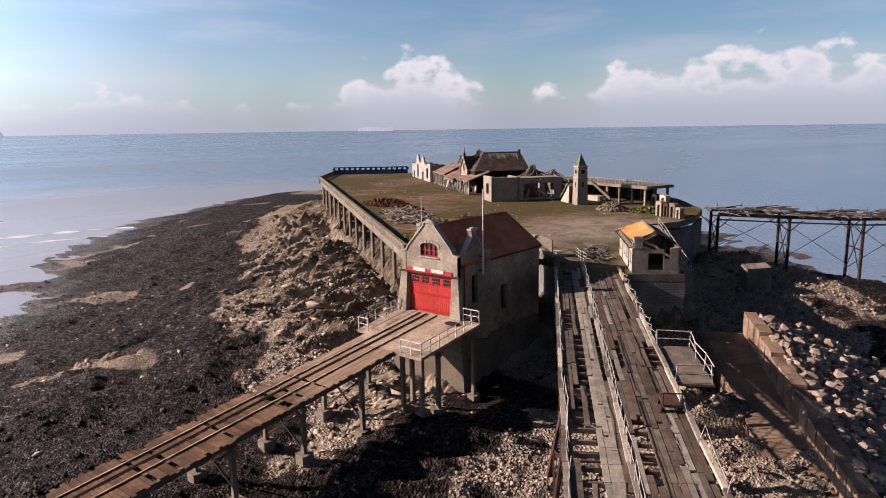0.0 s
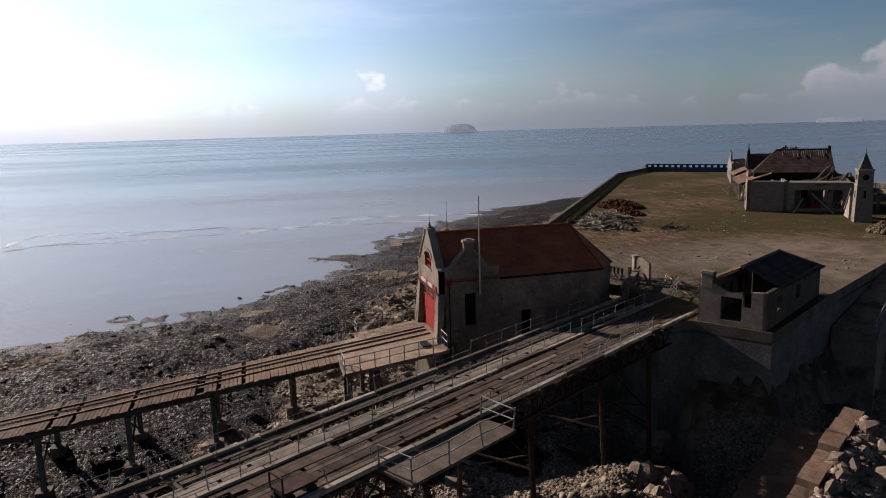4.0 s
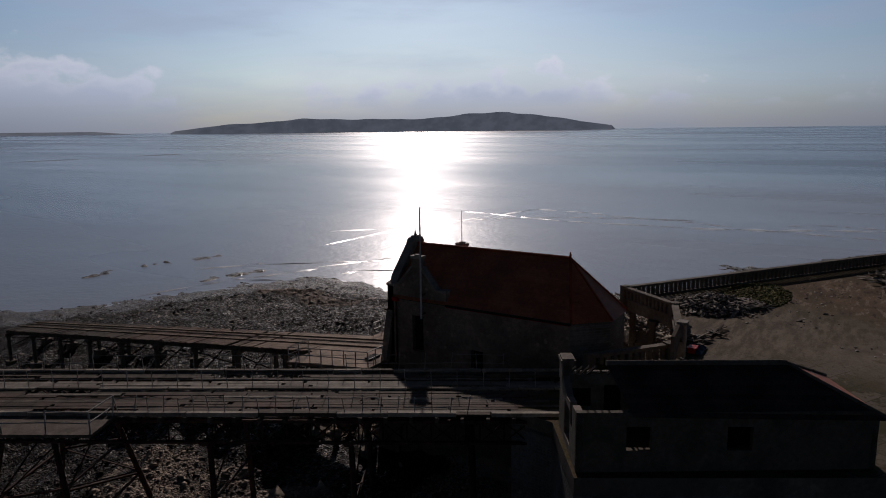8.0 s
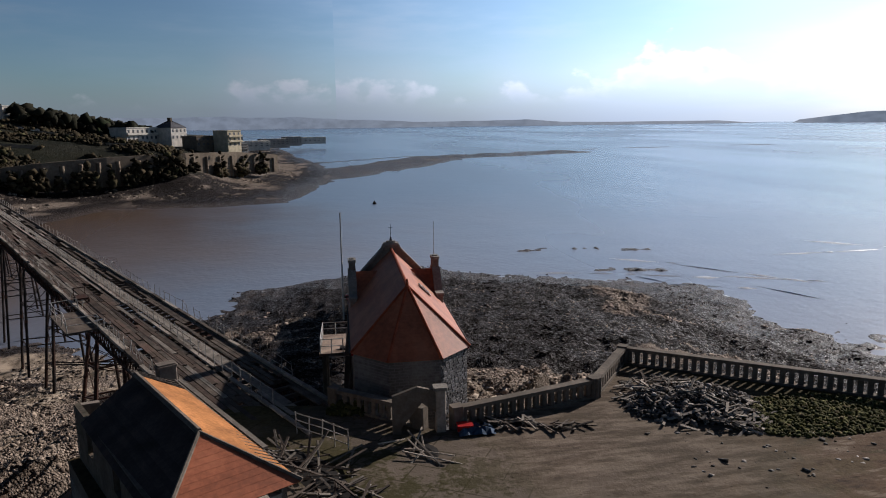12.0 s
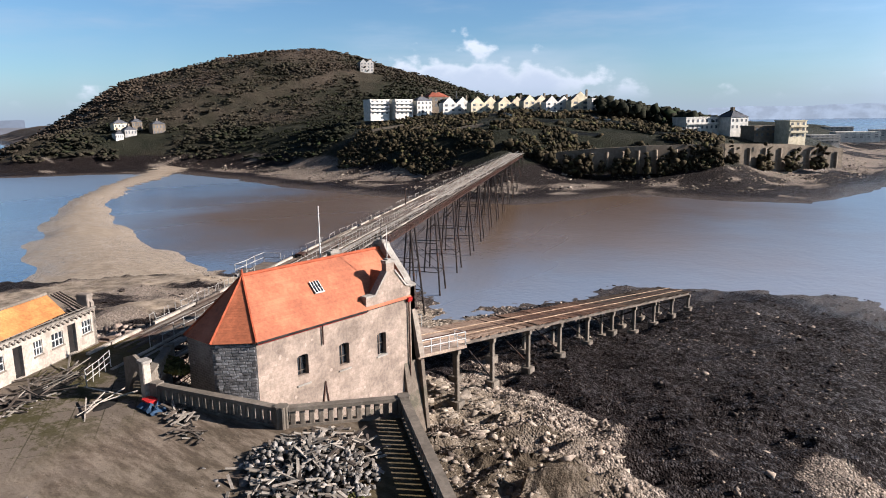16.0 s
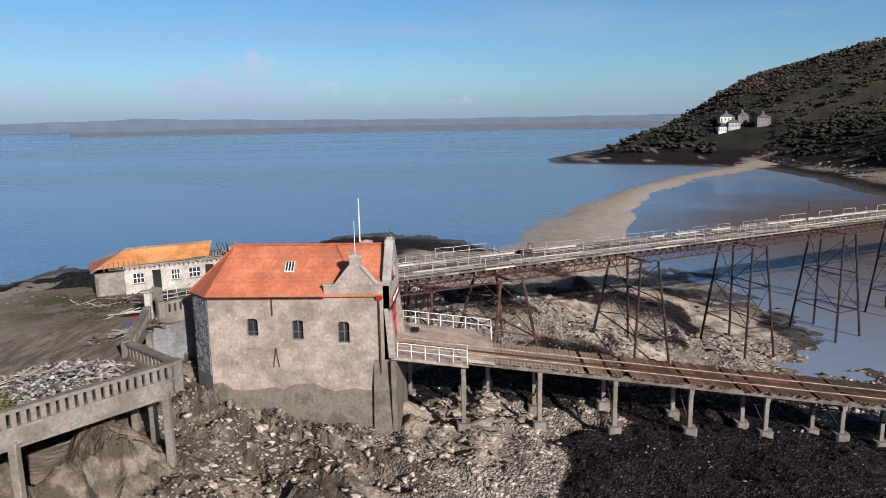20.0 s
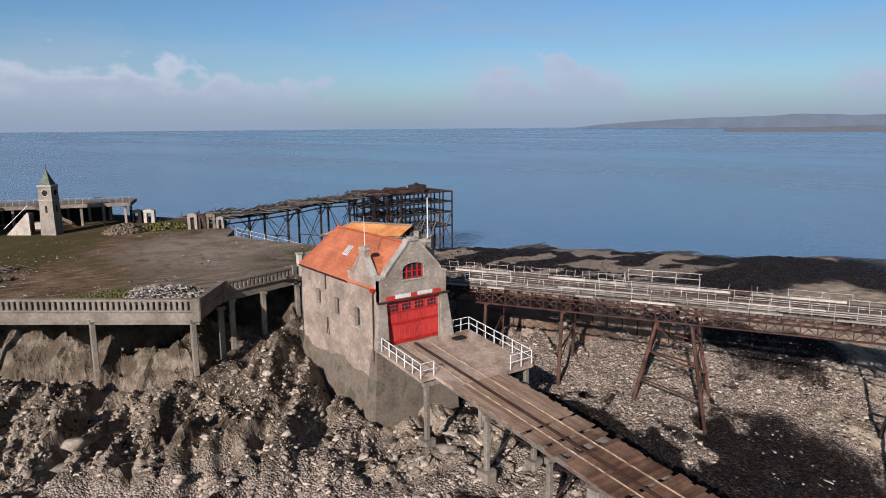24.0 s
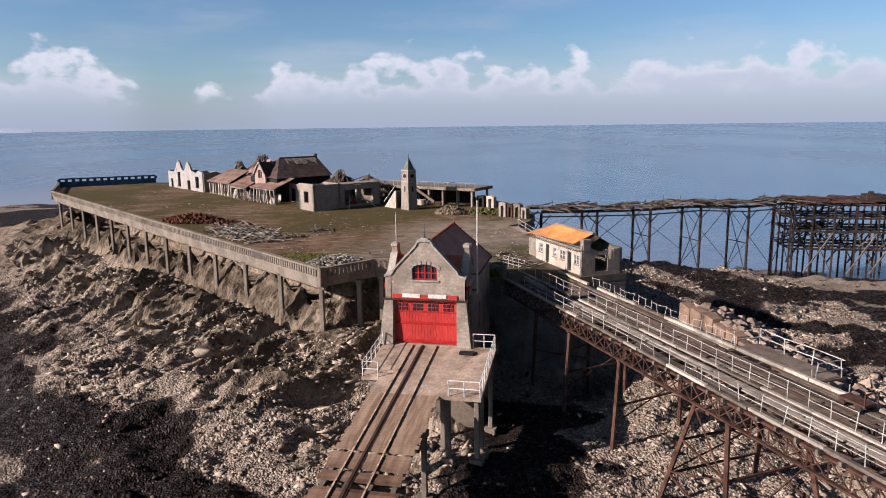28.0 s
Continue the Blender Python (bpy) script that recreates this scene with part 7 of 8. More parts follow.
part("spire", Shape().add([(-0.72, -0.72, 6.62), (0.72, -0.72, 6.62), (0.72, 0.72, 6.62), (-0.72, 0.72, 6.62), (0, 0, 8.7)], [(3, 2, 1, 0), (0, 1, 4), (1, 2, 4), (2, 3, 4), (3, 0, 4)]), COPPER, tower, "green weathered pyramid spire")
part("finial", Shape().tube((0, 0, 8.5), (0, 0, 9.4), 0.06, 0.02, 6), LEAD, tower)
stair = thing("outside_stair", frame_of((-19.2, 61.9, top_z(-19, 62)), PF), "pale concrete stair flank beside the clock tower", "stair")
part("flank", Shape().prism([(0, 0.5, -0.2), (3.4, 0.5, -0.2), (0.2, 0.5, 3.0), (0, 0.5, 3.0)], (0, -0.3, 0)), LIMEWASH, stair)
for k in range(9):
    part("step", Shape().box((0.1, -0.8, -0.2), (3.2 - 0.35 * k, 0.2, 0.32 + 0.32 * k)), CONCRETE, stair)
part("handrail", Shape().tube((3.4, 0.45, 0.9), (0, 0.45, 4.0), 0.05, n=6), WHITE_PAINT, stair)

# covered shelter with a roof deck
SH = frame_of((-6.7, 64.6, top_z(-6.7, 64.6)), (-0.94, 0.34, 0))
shelter = thing("shelter", SH, "open concrete shelter with a railed roof deck", "shelter")
part("roof_deck", Shape().box((-0.6, -6.0, 2.75), (24, 0.6, 3.25), cut=0.1), CONCRETE, shelter, "thick flat concrete roof")
for k in range(9):
    for y in (-5.4, 0.0):
        if not (k == 4 and y == 0.0):
            part("column", Shape().box((0.1 + 2.9 * k, y - 0.18, -0.3), (0.46 + 2.9 * k, y + 0.18, 2.75), cut=0.04), PLASTER if (k + int(y)) % 3 == 0 else CONCRETE, shelter)
# wall painted near-black for the shade under the flat roof
part("back_wall", Shape().box((3, -5.9, -0.3), (23, -5.7, 2.7)), VOID, shelter)
for k in range(28):
    part("roof_railing_post", Shape().beam((-0.4 + 0.88 * k, 0.4, 3.25), (-0.4 + 0.88 * k, 0.4, 4.1), 0.07), PALE_WOOD, shelter)
part("roof_rail", Shape().beam((-0.4, 0.4, 4.1), (23.8, 0.4, 4.1), 0.08), PALE_WOOD, shelter)
part("sloping_stair", Shape().prism([(7.2, 0.9, 0.4), (7.2, 0.9, 0.9), (12.0, 0.9, 3.6), (12.0, 0.9, 3.1)], (0, 0.25, 0)), OLD_WOOD, shelter, "dark timber stair")
part("white_boat_cover", Shape().box((9.0, 0.6, 0.1), (12.2, 2.0, 1.0), cut=0.3), LIMEWASH, shelter, "white covered stack under the shelter")
for x, y, w, h, mat in ((-5.6, 64.9, 1.6, 2.0, VOID), (-3.9, 64.4, 1.6, 2.0, LIMEWASH), (-0.6, 54.2, 1.3, 2.3, RENDERED), (0.6, 53.8, 1.0, 2.1, RUST), (1.7, 53.4, 1.3, 2.2, DAMP_SHADE), (2.8, 52.8, 1.0, 1.7, RENDERED)):
    stub = Shape().prism([(-w / 2, 0, -0.3), (-w / 5, 0, -0.3), (-w / 5, 0, h * 0.72), (w / 5, 0, h * 0.76), (w / 5, 0, -0.3), (w / 2, 0, -0.3), (w / 2, 0, h * 0.9), (w / 6, 0, h), (-w / 2, 0, h * 0.95)], (0, 0.8, 0))
    ob = solid("wall_stub", stub, mat, "broken upright stub of wall on the terrace", "wall", group="wall stubs")
    ob.matrix_world = frame_of((x, y, top_z(x, y)), (0.85, -0.5, 0))

# blue hoarding at the seaward end
HB = frame_of((-107, 86.6, top_z(-107, 86.6)), Vector((16, 13.3, 0)))
hoard = thing("hoarding", HB, "long blue hoarding with a row of small openings", "hoarding")
part("panel", Shape().box((0, -0.15, -0.2), (20.8, 0.15, 1.25)), BLUE, hoard)
part("top_rail", Shape().box((0, -0.18, 1.75), (20.8, 0.18, 2.05)), BLUE, hoard)
for k in range(15):
    part("upright", Shape().box((1.48 * k - 0.25, -0.16, 1.25), (1.48 * k + 0.4, 0.16, 1.75)), BLUE, hoard)

block = thing("concrete_block", (14.6, 50.0, -3.4), "leaning concrete block on the shingle below the terrace", "block")
part("body", Shape().box((-1.6, -1.1, -2.2), (1.6, 1.1, 1.0), Matrix.Rotation(0.14, 4, "X") @ Matrix.Rotation(0.6, 4, "Z"), 0.15), CONCRETE, block)


# ---- mainland ----
HERE = Vector((-43, 26, 0))


def bearing(az, dist, z=None):
    """A place by its bearing and distance from over the terrace, on the ground unless a height is given."""
    x, y = HERE.x - dist * math.sin(radians(az)), HERE.y + dist * math.cos(radians(az))
    return Vector((x, y, ground_at(x, y) if z is None else z))


STUCCO = surface("cream_stucco", (0.86, 0.74, 0.52), 0.12, 0.05, 0.8, 0.1, stain=(0.5, 0.44, 0.36), stain_amt=0.4, stain_scale=0.1, rnd=0.12)
WHITE_WALL = surface("white_stucco", (0.92, 0.86, 0.76), 0.08, 0.05, 0.8, 0.1, stain=(0.6, 0.58, 0.54), stain_amt=0.4, stain_scale=0.1)
BUFF_WALL = surface("buff_stone_wall", (0.27, 0.215, 0.16), 0.3, 0.08, 0.9, 0.3, stain=(0.12, 0.1, 0.08), stain_amt=0.6, stain_scale=0.08)
GREY_WALL = surface("grey_stone_wall", (0.50, 0.47, 0.43), 0.15, 0.08, 0.9, 0.2)
FAR_GLASS = surface("far_window", (0.16, 0.165, 0.175), 0.3, 0.3, 0.3, 0.0)
GREY_SLATE = surface("grey_slate", (0.13, 0.13, 0.14), 0.25, 0.1, 0.75, 0.1)
RED_ROOF = surface("red_tile_roof", (0.33, 0.10, 0.06), 0.25, 0.1, 0.8, 0.1)


def house_on_hill(name, p, face, w, d, h, roof, wall, label, storeys=3, bays=3, roof_mat=None, gables=1):
    """A house with its own walls, roof, windows and chimney; face: where its front looks."""
    f = Vector((face.x - p.x, face.y - p.y, 0)).normalized()
    x = Vector((-f.y, f.x, 0))
    m = Matrix((x, -f, (0, 0, 1))).transposed().to_4x4()
    m.translation = p
    ob = thing(name, m, label, "house", "houses on the hillside")
    roof_mat = roof_mat or GREY_SLATE
    part("wall", Shape().box((-w / 2, 0, -4), (w / 2, d, h), cut=0.1), wall, ob)
    gw = w / gables
    if roof == "gable":
        for g in range(gables):
            c = -w / 2 + gw * (g + 0.5)
            part("gable", Shape().prism([(c - gw / 2 + 0.3, 0, h), (c + gw / 2 - 0.3, 0, h), (c, 0, h + gw * 0.42)], (0, 0.5, 0)), wall, ob)
            part("roof", Shape().prism([(c - gw / 2 + 0.3, 0.5, h + 0.02), (c + gw / 2 - 0.3, 0.5, h + 0.02), (c, 0.5, h + gw * 0.3)], (0, d - 0.4, 0)), roof_mat, ob)
        part("chimney", Shape().box((w / 2 - 1.2, d * 0.4, h), (w / 2 - 0.2, d * 0.6, h + gw * 0.42 + 1.2)), BUFF_WALL, ob)
    elif roof == "hip":
        part("roof", Shape().add([(-w / 2 - 0.4, -0.4, h), (w / 2 + 0.4, -0.4, h), (w / 2 + 0.4, d + 0.4, h), (-w / 2 - 0.4, d + 0.4, h), (-w / 2 + d / 2, d / 2, h + d * 0.32), (w / 2 - d / 2, d / 2, h + d * 0.32)],
             [(3, 2, 1, 0), (0, 1, 5, 4), (1, 2, 5), (2, 3, 4, 5), (3, 0, 4)]), roof_mat, ob)
        part("chimney", Shape().box((-0.6, d * 0.4, h), (0.6, d * 0.6, h + d * 0.32 + 1.5)), BUFF_WALL, ob)
    else:
        part("roof", Shape().box((-w / 2 - 0.3, -0.3, h), (w / 2 + 0.3, d + 0.3, h + 0.5)), wall, ob)
        for s in range(1, storeys):
            part("balcony", Shape().box((-w / 2, -1.3, s * h / storeys - 0.2), (w / 2, 0, s * h / storeys + 0.9)), wall, ob)
    ww = w / bays
    pane = Shape().box((-ww * 0.2, -0.06, 0), (ww * 0.2, 0.02, h / storeys * 0.46)).mesh("window", [FAR_GLASS])
    for s in range(storeys):
        for b in range(bays):
            part("window", pane, None, ob, m=Matrix.Translation((-w / 2 + ww * (b + 0.5), -0.02, h / storeys * (s + 0.28))))
    return ob


def build_houses():
    eye = Vector((-330, -90, 0))
    r = random.Random(9)
    def at(az, d, z):
        return bearing(az, d, z)
    for az, d, w in ((227.2, 500, 15), (225.2, 502, 14)):
        house_on_hill("apartment_block", at(az, d, 21.5), eye, w, 12, 10.6, "flat", WHITE_WALL, "white flat-roofed apartment block with long balconies", 4, 4)
    house_on_hill("villa", at(223.5, 505, 21.5), eye, 12, 10, 10, "hip", WHITE_WALL, "white villa with a grey hipped roof", 3, 4)
    house_on_hill("villa", at(222.2, 560, 27), eye, 18, 12, 9, "hip", BUFF_WALL, "brown house with a red tiled roof", 2, 4, RED_ROOF)
    row = [(220.9, 19, WHITE_WALL, 2), (218.6, 19, STUCCO, 2), (216.4, 18, STUCCO, 2), (214.4, 17, STUCCO, 2), (212.6, 17, WHITE_WALL, 2), (210.8, 13, STUCCO, 1)]
    for az, w, mat, g in row:
        house_on_hill("terrace_house", at(az, 498 - (221 - az) * 1.8, 19.5), eye, w * 1.12, 7, 9.6 + r.uniform(-0.5, 0.8), "gable", mat, "tall pale gabled terrace house", 3, 2 * g, gables=g)
    house_on_hill("apartment_block", at(209.3, 480, 19), eye, 12, 10, 11, "flat", WHITE_WALL, "pale flat-roofed block at the end of the terrace", 4, 3)
    house_on_hill("hill_house", at(227.7, 765, ground_at(*bearing(227.7, 765).xy) + 1), eye, 15, 11, 10, "gable", GREY_WALL, "grey stone house with twin gables in the woods", 3, 4, gables=2)
    house_on_hill("hotel", at(201.3, 440, 9), eye, 26, 14, 7.5, "flat", WHITE_WALL, "long white seafront building", 2, 8)
    house_on_hill("hotel", at(198.8, 440, 9), eye, 12, 14, 7.5, "hip", WHITE_WALL, "white seafront building with a corner roof", 2, 4)
    house_on_hill("seafront_house", at(194.8, 425, 4.5), eye, 11, 12, 9.5, "flat", STUCCO, "ochre rendered seafront block", 3, 3)
    house_on_hill("seafront_house", at(196.8, 430, 5), eye, 18, 12, 6, "flat", BUFF_WALL, "low brown seafront block", 2, 5)
    for az, d, w, h in ((192.6, 620, 24, 9), (190.4, 760, 40, 8), (188.3, 820, 34, 10), (186.6, 900, 22, 12), (184.8, 980, 40, 7), (191.5, 900, 30, 14)):
        house_on_hill("promenade_building", bearing(az, d, -5), eye, w, 14, 0.45 * h + 2, "flat", GREY_WALL if w < 35 else WHITE_WALL, "distant flat-roofed promenade building", 3, 6)
    for az, d, z, w, mat in ((246.7, 612, 10, 11, STUCCO), (246.1, 600, 5, 9, GREY_WALL), (244.1, 602, 9, 10, BUFF_WALL), (246.9, 596, 2, 6, WHITE_WALL), (245.6, 614, 11, 8, BUFF_WALL)):
        house_on_hill("shore_villa", at(az, d, z), eye, w, 10, 8.5, "hip", mat, "pale villa above the wooded shore", 2, 4)
    spire = thing("church_spire", bearing(220.6, 640, 24), "dark church spire above the trees", "church")
    part("steeple", Shape().tube((0, 0, 0), (0, 0, 20), 2.2, 0.1, 8), GREY_SLATE, spire)
    # sea wall below the gardens
    wall = thing("promenade_wall", (0, 0, 0), "tall buff stone sea wall along the shore", "wall", kind="structure")
    pts = [(217, 352, -2.0), (211, 342, 2.0), (206, 345, 3.5), (200, 356, 4.0), (195.5, 380, 3.0), (191.8, 402, 0.0)]
    for (a0, d0, z0), (a1, d1, z1) in zip(pts, pts[1:]):
        p, q = bearing(a0, d0, z0), bearing(a1, d1, z1)
        n = Vector((-(q - p).y, (q - p).x, 0)).normalized() * 2.0
        part("wall_face", Shape().prism([(p.x, p.y, -10), (q.x, q.y, -10), q, p], n), BUFF_WALL, wall)
        for k in range(4):
            c = p.lerp(q, (k + 0.5) / 4)
            part("buttress", Shape().box((c.x - 0.9, c.y - 0.9, -10), (c.x + 0.9, c.y + 0.9, c.z - 2.0), cut=0.3), BUFF_WALL, wall)
    for k in range(8):
        az, d = 228 - 3.2 * k, 455 - 22 * (k % 3) - 6 * k
        p, q = bearing(az, d), bearing(az - 2.6, d)
        ob = solid("garden_wall", Shape().prism([(p.x, p.y, p.z - 3), (q.x, q.y, q.z - 3), (q.x, q.y, q.z + 1.6), (p.x, p.y, p.z + 1.6)], (2, -1, 0)), BUFF_WALL, "low stone garden wall on the hillside", "wall", group="garden walls")
    for k in range(16):
        az, d = r.uniform(199, 219), r.uniform(425, 470)
        p = bearing(az, d)
        car = thing("parked_car", frame_of((p.x, p.y, p.z + 0.2), (r.uniform(-0.3, 0.3) + 0.9, 0.5, 0)), "small pale parked car on the hillside road", "car", "parked cars")
        part("body", Shape().box((-2.1, -0.9, 0.3), (2.1, 0.9, 0.95), cut=0.3), WHITE_WALL if k % 3 else GREY_SLATE, car)
        part("cabin", Shape().prism([(-1.5, -0.8, 0.95), (1.1, -0.8, 0.95), (0.7, -0.8, 1.5), (-1.2, -0.8, 1.5)], (0, 1.6, 0)), FAR_GLASS, car)
        for x in (-1.3, 1.3):
            for y in (-0.9, 0.75):
                part("wheel", Shape().tube((x, y, 0.32), (x, y + 0.15, 0.32), 0.32, n=8), DARK_IRON, car)


build_houses()


def island_random(t, low, high, span):
    geo = node(t, "ShaderNodeNewGeometry")
    return blend(t, smooth(t, geo.outputs["Random Per Island"], 0.0, span), low, high), geo


def scatter_material(name, low, high, rough_v=0.9, scale=3.0, bump=0.4, third=None, dist=0.05, area=None):
    m = bpy.data.materials.new(name)
    m.use_nodes = True
    t = m.node_tree
    bsdf = t.nodes["Principled BSDF"]
    col, geo = island_random(t, low, high, 1.0)
    if third:
        k = maths(t, "FRACT", maths(t, "MULTIPLY", geo.outputs["Random Per Island"], 7.31))
        col = blend(t, smooth(t, k, 0.84, 0.9), col, third)
    if area:
        east = node(t, "ShaderNodeSeparateXYZ", [(0, geo.outputs["Position"])]).outputs[0]
        east = maths(t, "MULTIPLY_ADD", maths(t, "SUBTRACT", noise3d(t, geo.outputs["Position"], 0.012, 4, 0.65), 0.5), 700.0, east)
        col = blend(t, maths(t, "MULTIPLY", smooth(t, east, 420.0, 680.0), 0.9), col, area)
    n = noise3d(t, geo.outputs["Position"], scale, 4, 0.7)
    g = maths(t, "MULTIPLY_ADD", smooth(t, n, 0.3, 0.7), 0.7, 0.62)
    col = blend(t, 1.0, col, node(t, "ShaderNodeCombineXYZ", [(0, g), (1, g), (2, g)]).outputs[0], "MULTIPLY")
    col = blend(t, 1.0, col, (0.83, 0.83, 0.83), "MULTIPLY")
    t.links.new(col, bsdf.inputs["Base Color"])
    bsdf.inputs["Roughness"].default_value = rough_v
    bsdf.inputs["Specular IOR Level"].default_value = 0.08
    t.links.new(bumped(t, n, bump, dist), bsdf.inputs["Normal"])
    return m


WOODS = scatter_material("winter_woodland", (0.016, 0.017, 0.010), (0.028, 0.026, 0.016), 0.95, 0.12, 0.3, (0.024, 0.03, 0.013), 0.6, (0.072, 0.053, 0.039))
STONES = scatter_material("foreshore_stone", (0.14, 0.112, 0.088), (0.34, 0.28, 0.218), 0.9, 2.5, 0.5, (0.035, 0.028, 0.023))
PALE_STONES = scatter_material("pale_shingle", (0.17, 0.132, 0.104), (0.38, 0.305, 0.24), 0.9, 3.0, 0.4, (0.09, 0.07, 0.056))
WEED_STONES = scatter_material("weedy_stone", (0.008, 0.005, 0.004), (0.026, 0.017, 0.013), 0.8, 3.0, 0.5, (0.075, 0.06, 0.05))
RED_STONES = scatter_material("boulder_stone", (0.16, 0.115, 0.09), (0.38, 0.30, 0.245), 0.9, 1.6, 0.5, (0.1, 0.08, 0.07))

ICO_V, ICO_F = [], []


def icosahedron():
    g = (1 + 5 ** 0.5) / 2
    v = [(-1, g, 0), (1, g, 0), (-1, -g, 0), (1, -g, 0), (0, -1, g), (0, 1, g), (0, -1, -g), (0, 1, -g), (g, 0, -1), (g, 0, 1), (-g, 0, -1), (-g, 0, 1)]
    f = [(0, 11, 5), (0, 5, 1), (0, 1, 7), (0, 7, 10), (0, 10, 11), (1, 5, 9), (5, 11, 4), (11, 10, 2), (10, 7, 6), (7, 1, 8), (3, 9, 4), (3, 4, 2), (3, 2, 6), (3, 6, 8), (3, 8, 9), (4, 9, 5), (2, 4, 11), (6, 2, 10), (8, 6, 7), (9, 8, 1)]
    v = np.array(v, float)
    return v / np.linalg.norm(v[0]), np.array(f)


ICO_V, ICO_F = icosahedron()
BLOCK_V = np.array([(x, y, z) for z in (-1, 1) for x, y in ((-1, -1), (1, -1), (1, 1), (-1, 1))], float) / 1.6
BLOCK_F = np.array([(0, 2, 1), (0, 3, 2), (4, 5, 6), (4, 6, 7), (0, 1, 5), (0, 5, 4), (1, 2, 6), (1, 6, 5), (2, 3, 7), (2, 7, 6), (3, 0, 4), (3, 4, 7)])


def lumps(name, places, sizes, squash, material, seed, label, category, jag=0.35, sink=0.25, blocky=False, grain=None, soft=False):
    """Many irregular lumps as one mesh of kind stuff. places: n x 3; sizes: n."""
    g = np.random.default_rng(seed)
    n = len(places)
    base, tris = (BLOCK_V, BLOCK_F) if blocky else (ICO_V, ICO_F)
    c0, t0 = len(base), len(tris)
    v = base[None] * (1 + jag * g.uniform(-1, 1, (n, c0, 3 if blocky else 1)))
    v = v * np.stack([g.uniform(0.7, 1.35, n), g.uniform(0.7, 1.35, n), g.uniform(squash[0], squash[1], n)], -1)[:, None]
    a = g.uniform(0, math.tau, n)
    if grain is not None:
        v = v * np.array([1.7, 0.75, 0.8])
        a = grain + g.normal(0, 0.35, n)
    c, s = np.cos(a)[:, None], np.sin(a)[:, None]
    tx, ty = g.uniform(-0.35, 0.35, (n, 1)), g.uniform(-0.35, 0.35, (n, 1))
    x, y, z = v[..., 0] * c - v[..., 1] * s, v[..., 0] * s + v[..., 1] * c, v[..., 2]
    z = z + tx * x + ty * y
    co = np.stack([x, y, z], -1) * sizes[:, None, None] + places[:, None]
    co[..., 2] += (squash[0] * 0.5 - sink) * sizes[:, None]
    f = tris[None] + (np.arange(n) * c0)[:, None, None]
    me = bpy.data.meshes.new(name)
    nv, nf = n * c0, n * t0
    me.vertices.add(nv)
    me.vertices.foreach_set("co", co.reshape(-1).astype(np.float32))
    me.loops.add(nf * 3)
    me.loops.foreach_set("vertex_index", f.reshape(-1).astype(np.int32))
    me.polygons.add(nf)
    me.polygons.foreach_set("loop_start", (np.arange(nf) * 3).astype(np.int32))
    me.update(calc_edges=True)
    me.validate()
    if soft:
        me.polygons.foreach_set("use_smooth", np.ones(len(me.polygons), bool))
    me.materials.append(material)
    return tagged(new(name, me), label, category, kind="stuff")


def build_woods():
    g = np.random.default_rng(17)
    n = 60000
    az, d = g.uniform(204, 262, n), np.sqrt(g.uniform(340 ** 2, 1250 ** 2, n))
    x, y = HERE.x - d * np.sin(np.radians(az)), HERE.y + d * np.cos(np.radians(az))
    z = terrain(x, y)[0]
    m = -outside(x, y, SHORE)
    clear = (az < 229.5) & (d > 395) & (d < 540) & (az > 205)
    keep = (m > 52) & (z > -9) & ~clear & ~((az > 243.3) & (az < 247.6) & (d < 612)) & ~((az > 226.3) & (az < 228.7) & (d > 690) & (d < 764))
    gap = value_noise(x / 60, y / 60, 3)
    keep &= (gap > 0.25) | (d > 600)
    front = (az < 229) & (d < 400)
    keep &= ~(front & (g.uniform(0, 1, n) > 0.5))
    most = 15000
    x, y, z, front = x[keep][:most], y[keep][:most], z[keep][:most], front[keep][:most]
    # each tree is a cluster of clumps that meets its neighbours in a closed canopy
    stand = 0.55 + 0.9 * value_noise(x / 45, y / 45, 25)
    size = np.where(front, g.uniform(1.0, 1.8, len(x)), g.uniform(2.0, 3.6, len(x)) * stand)
    reps = 5
    up = g.uniform(0.45, 1.0, len(x) * reps)
    wide = np.repeat(size, reps) * (1.3 - 0.6 * up)
    px = np.repeat(x, reps) + g.normal(0, 1.0, len(x) * reps) * wide
    py = np.repeat(y, reps) + g.normal(0, 1.0, len(x) * reps) * wide
    pz = np.repeat(z, reps) + np.repeat(np.where(front, 1.7, 0.42) * size, reps) * up
    sz = np.repeat(size, reps) * g.uniform(0.34, 0.6, len(x) * reps)
    lumps("woodland", np.stack([px, py, pz], -1), sz, (0.32, 0.55), WOODS, 19, "dark winter woodland on the hillside", "woodland", 0.4, 0.0, soft=True)
    # evergreen trees behind the terrace and a hedge line in front
    n = 260
    az = g.uniform(200, 222, n)
    d = np.where(az < 209, g.uniform(440, 520, n), g.uniform(525, 620, n))
    x, y = HERE.x - d * np.sin(np.radians(az)), HERE.y + d * np.cos(np.radians(az))
    z = terrain(x, y)[0]
    size = g.uniform(3.5, 6, n)
    reps = 5
    px, py = np.repeat(x, reps) + g.normal(0, 2.5, n * reps), np.repeat(y, reps) + g.normal(0, 2.5, n * reps)
    pz = np.repeat(z, reps) + g.uniform(1.5, 7.5, n * reps)
    lumps("evergreen_trees", np.stack([px, py, pz], -1), np.repeat(size, reps) * 0.6, (0.7, 1.1), WOODS, 23, "rounded dark evergreen trees behind the houses", "trees", 0.4, 0.0, soft=True)


build_woods()


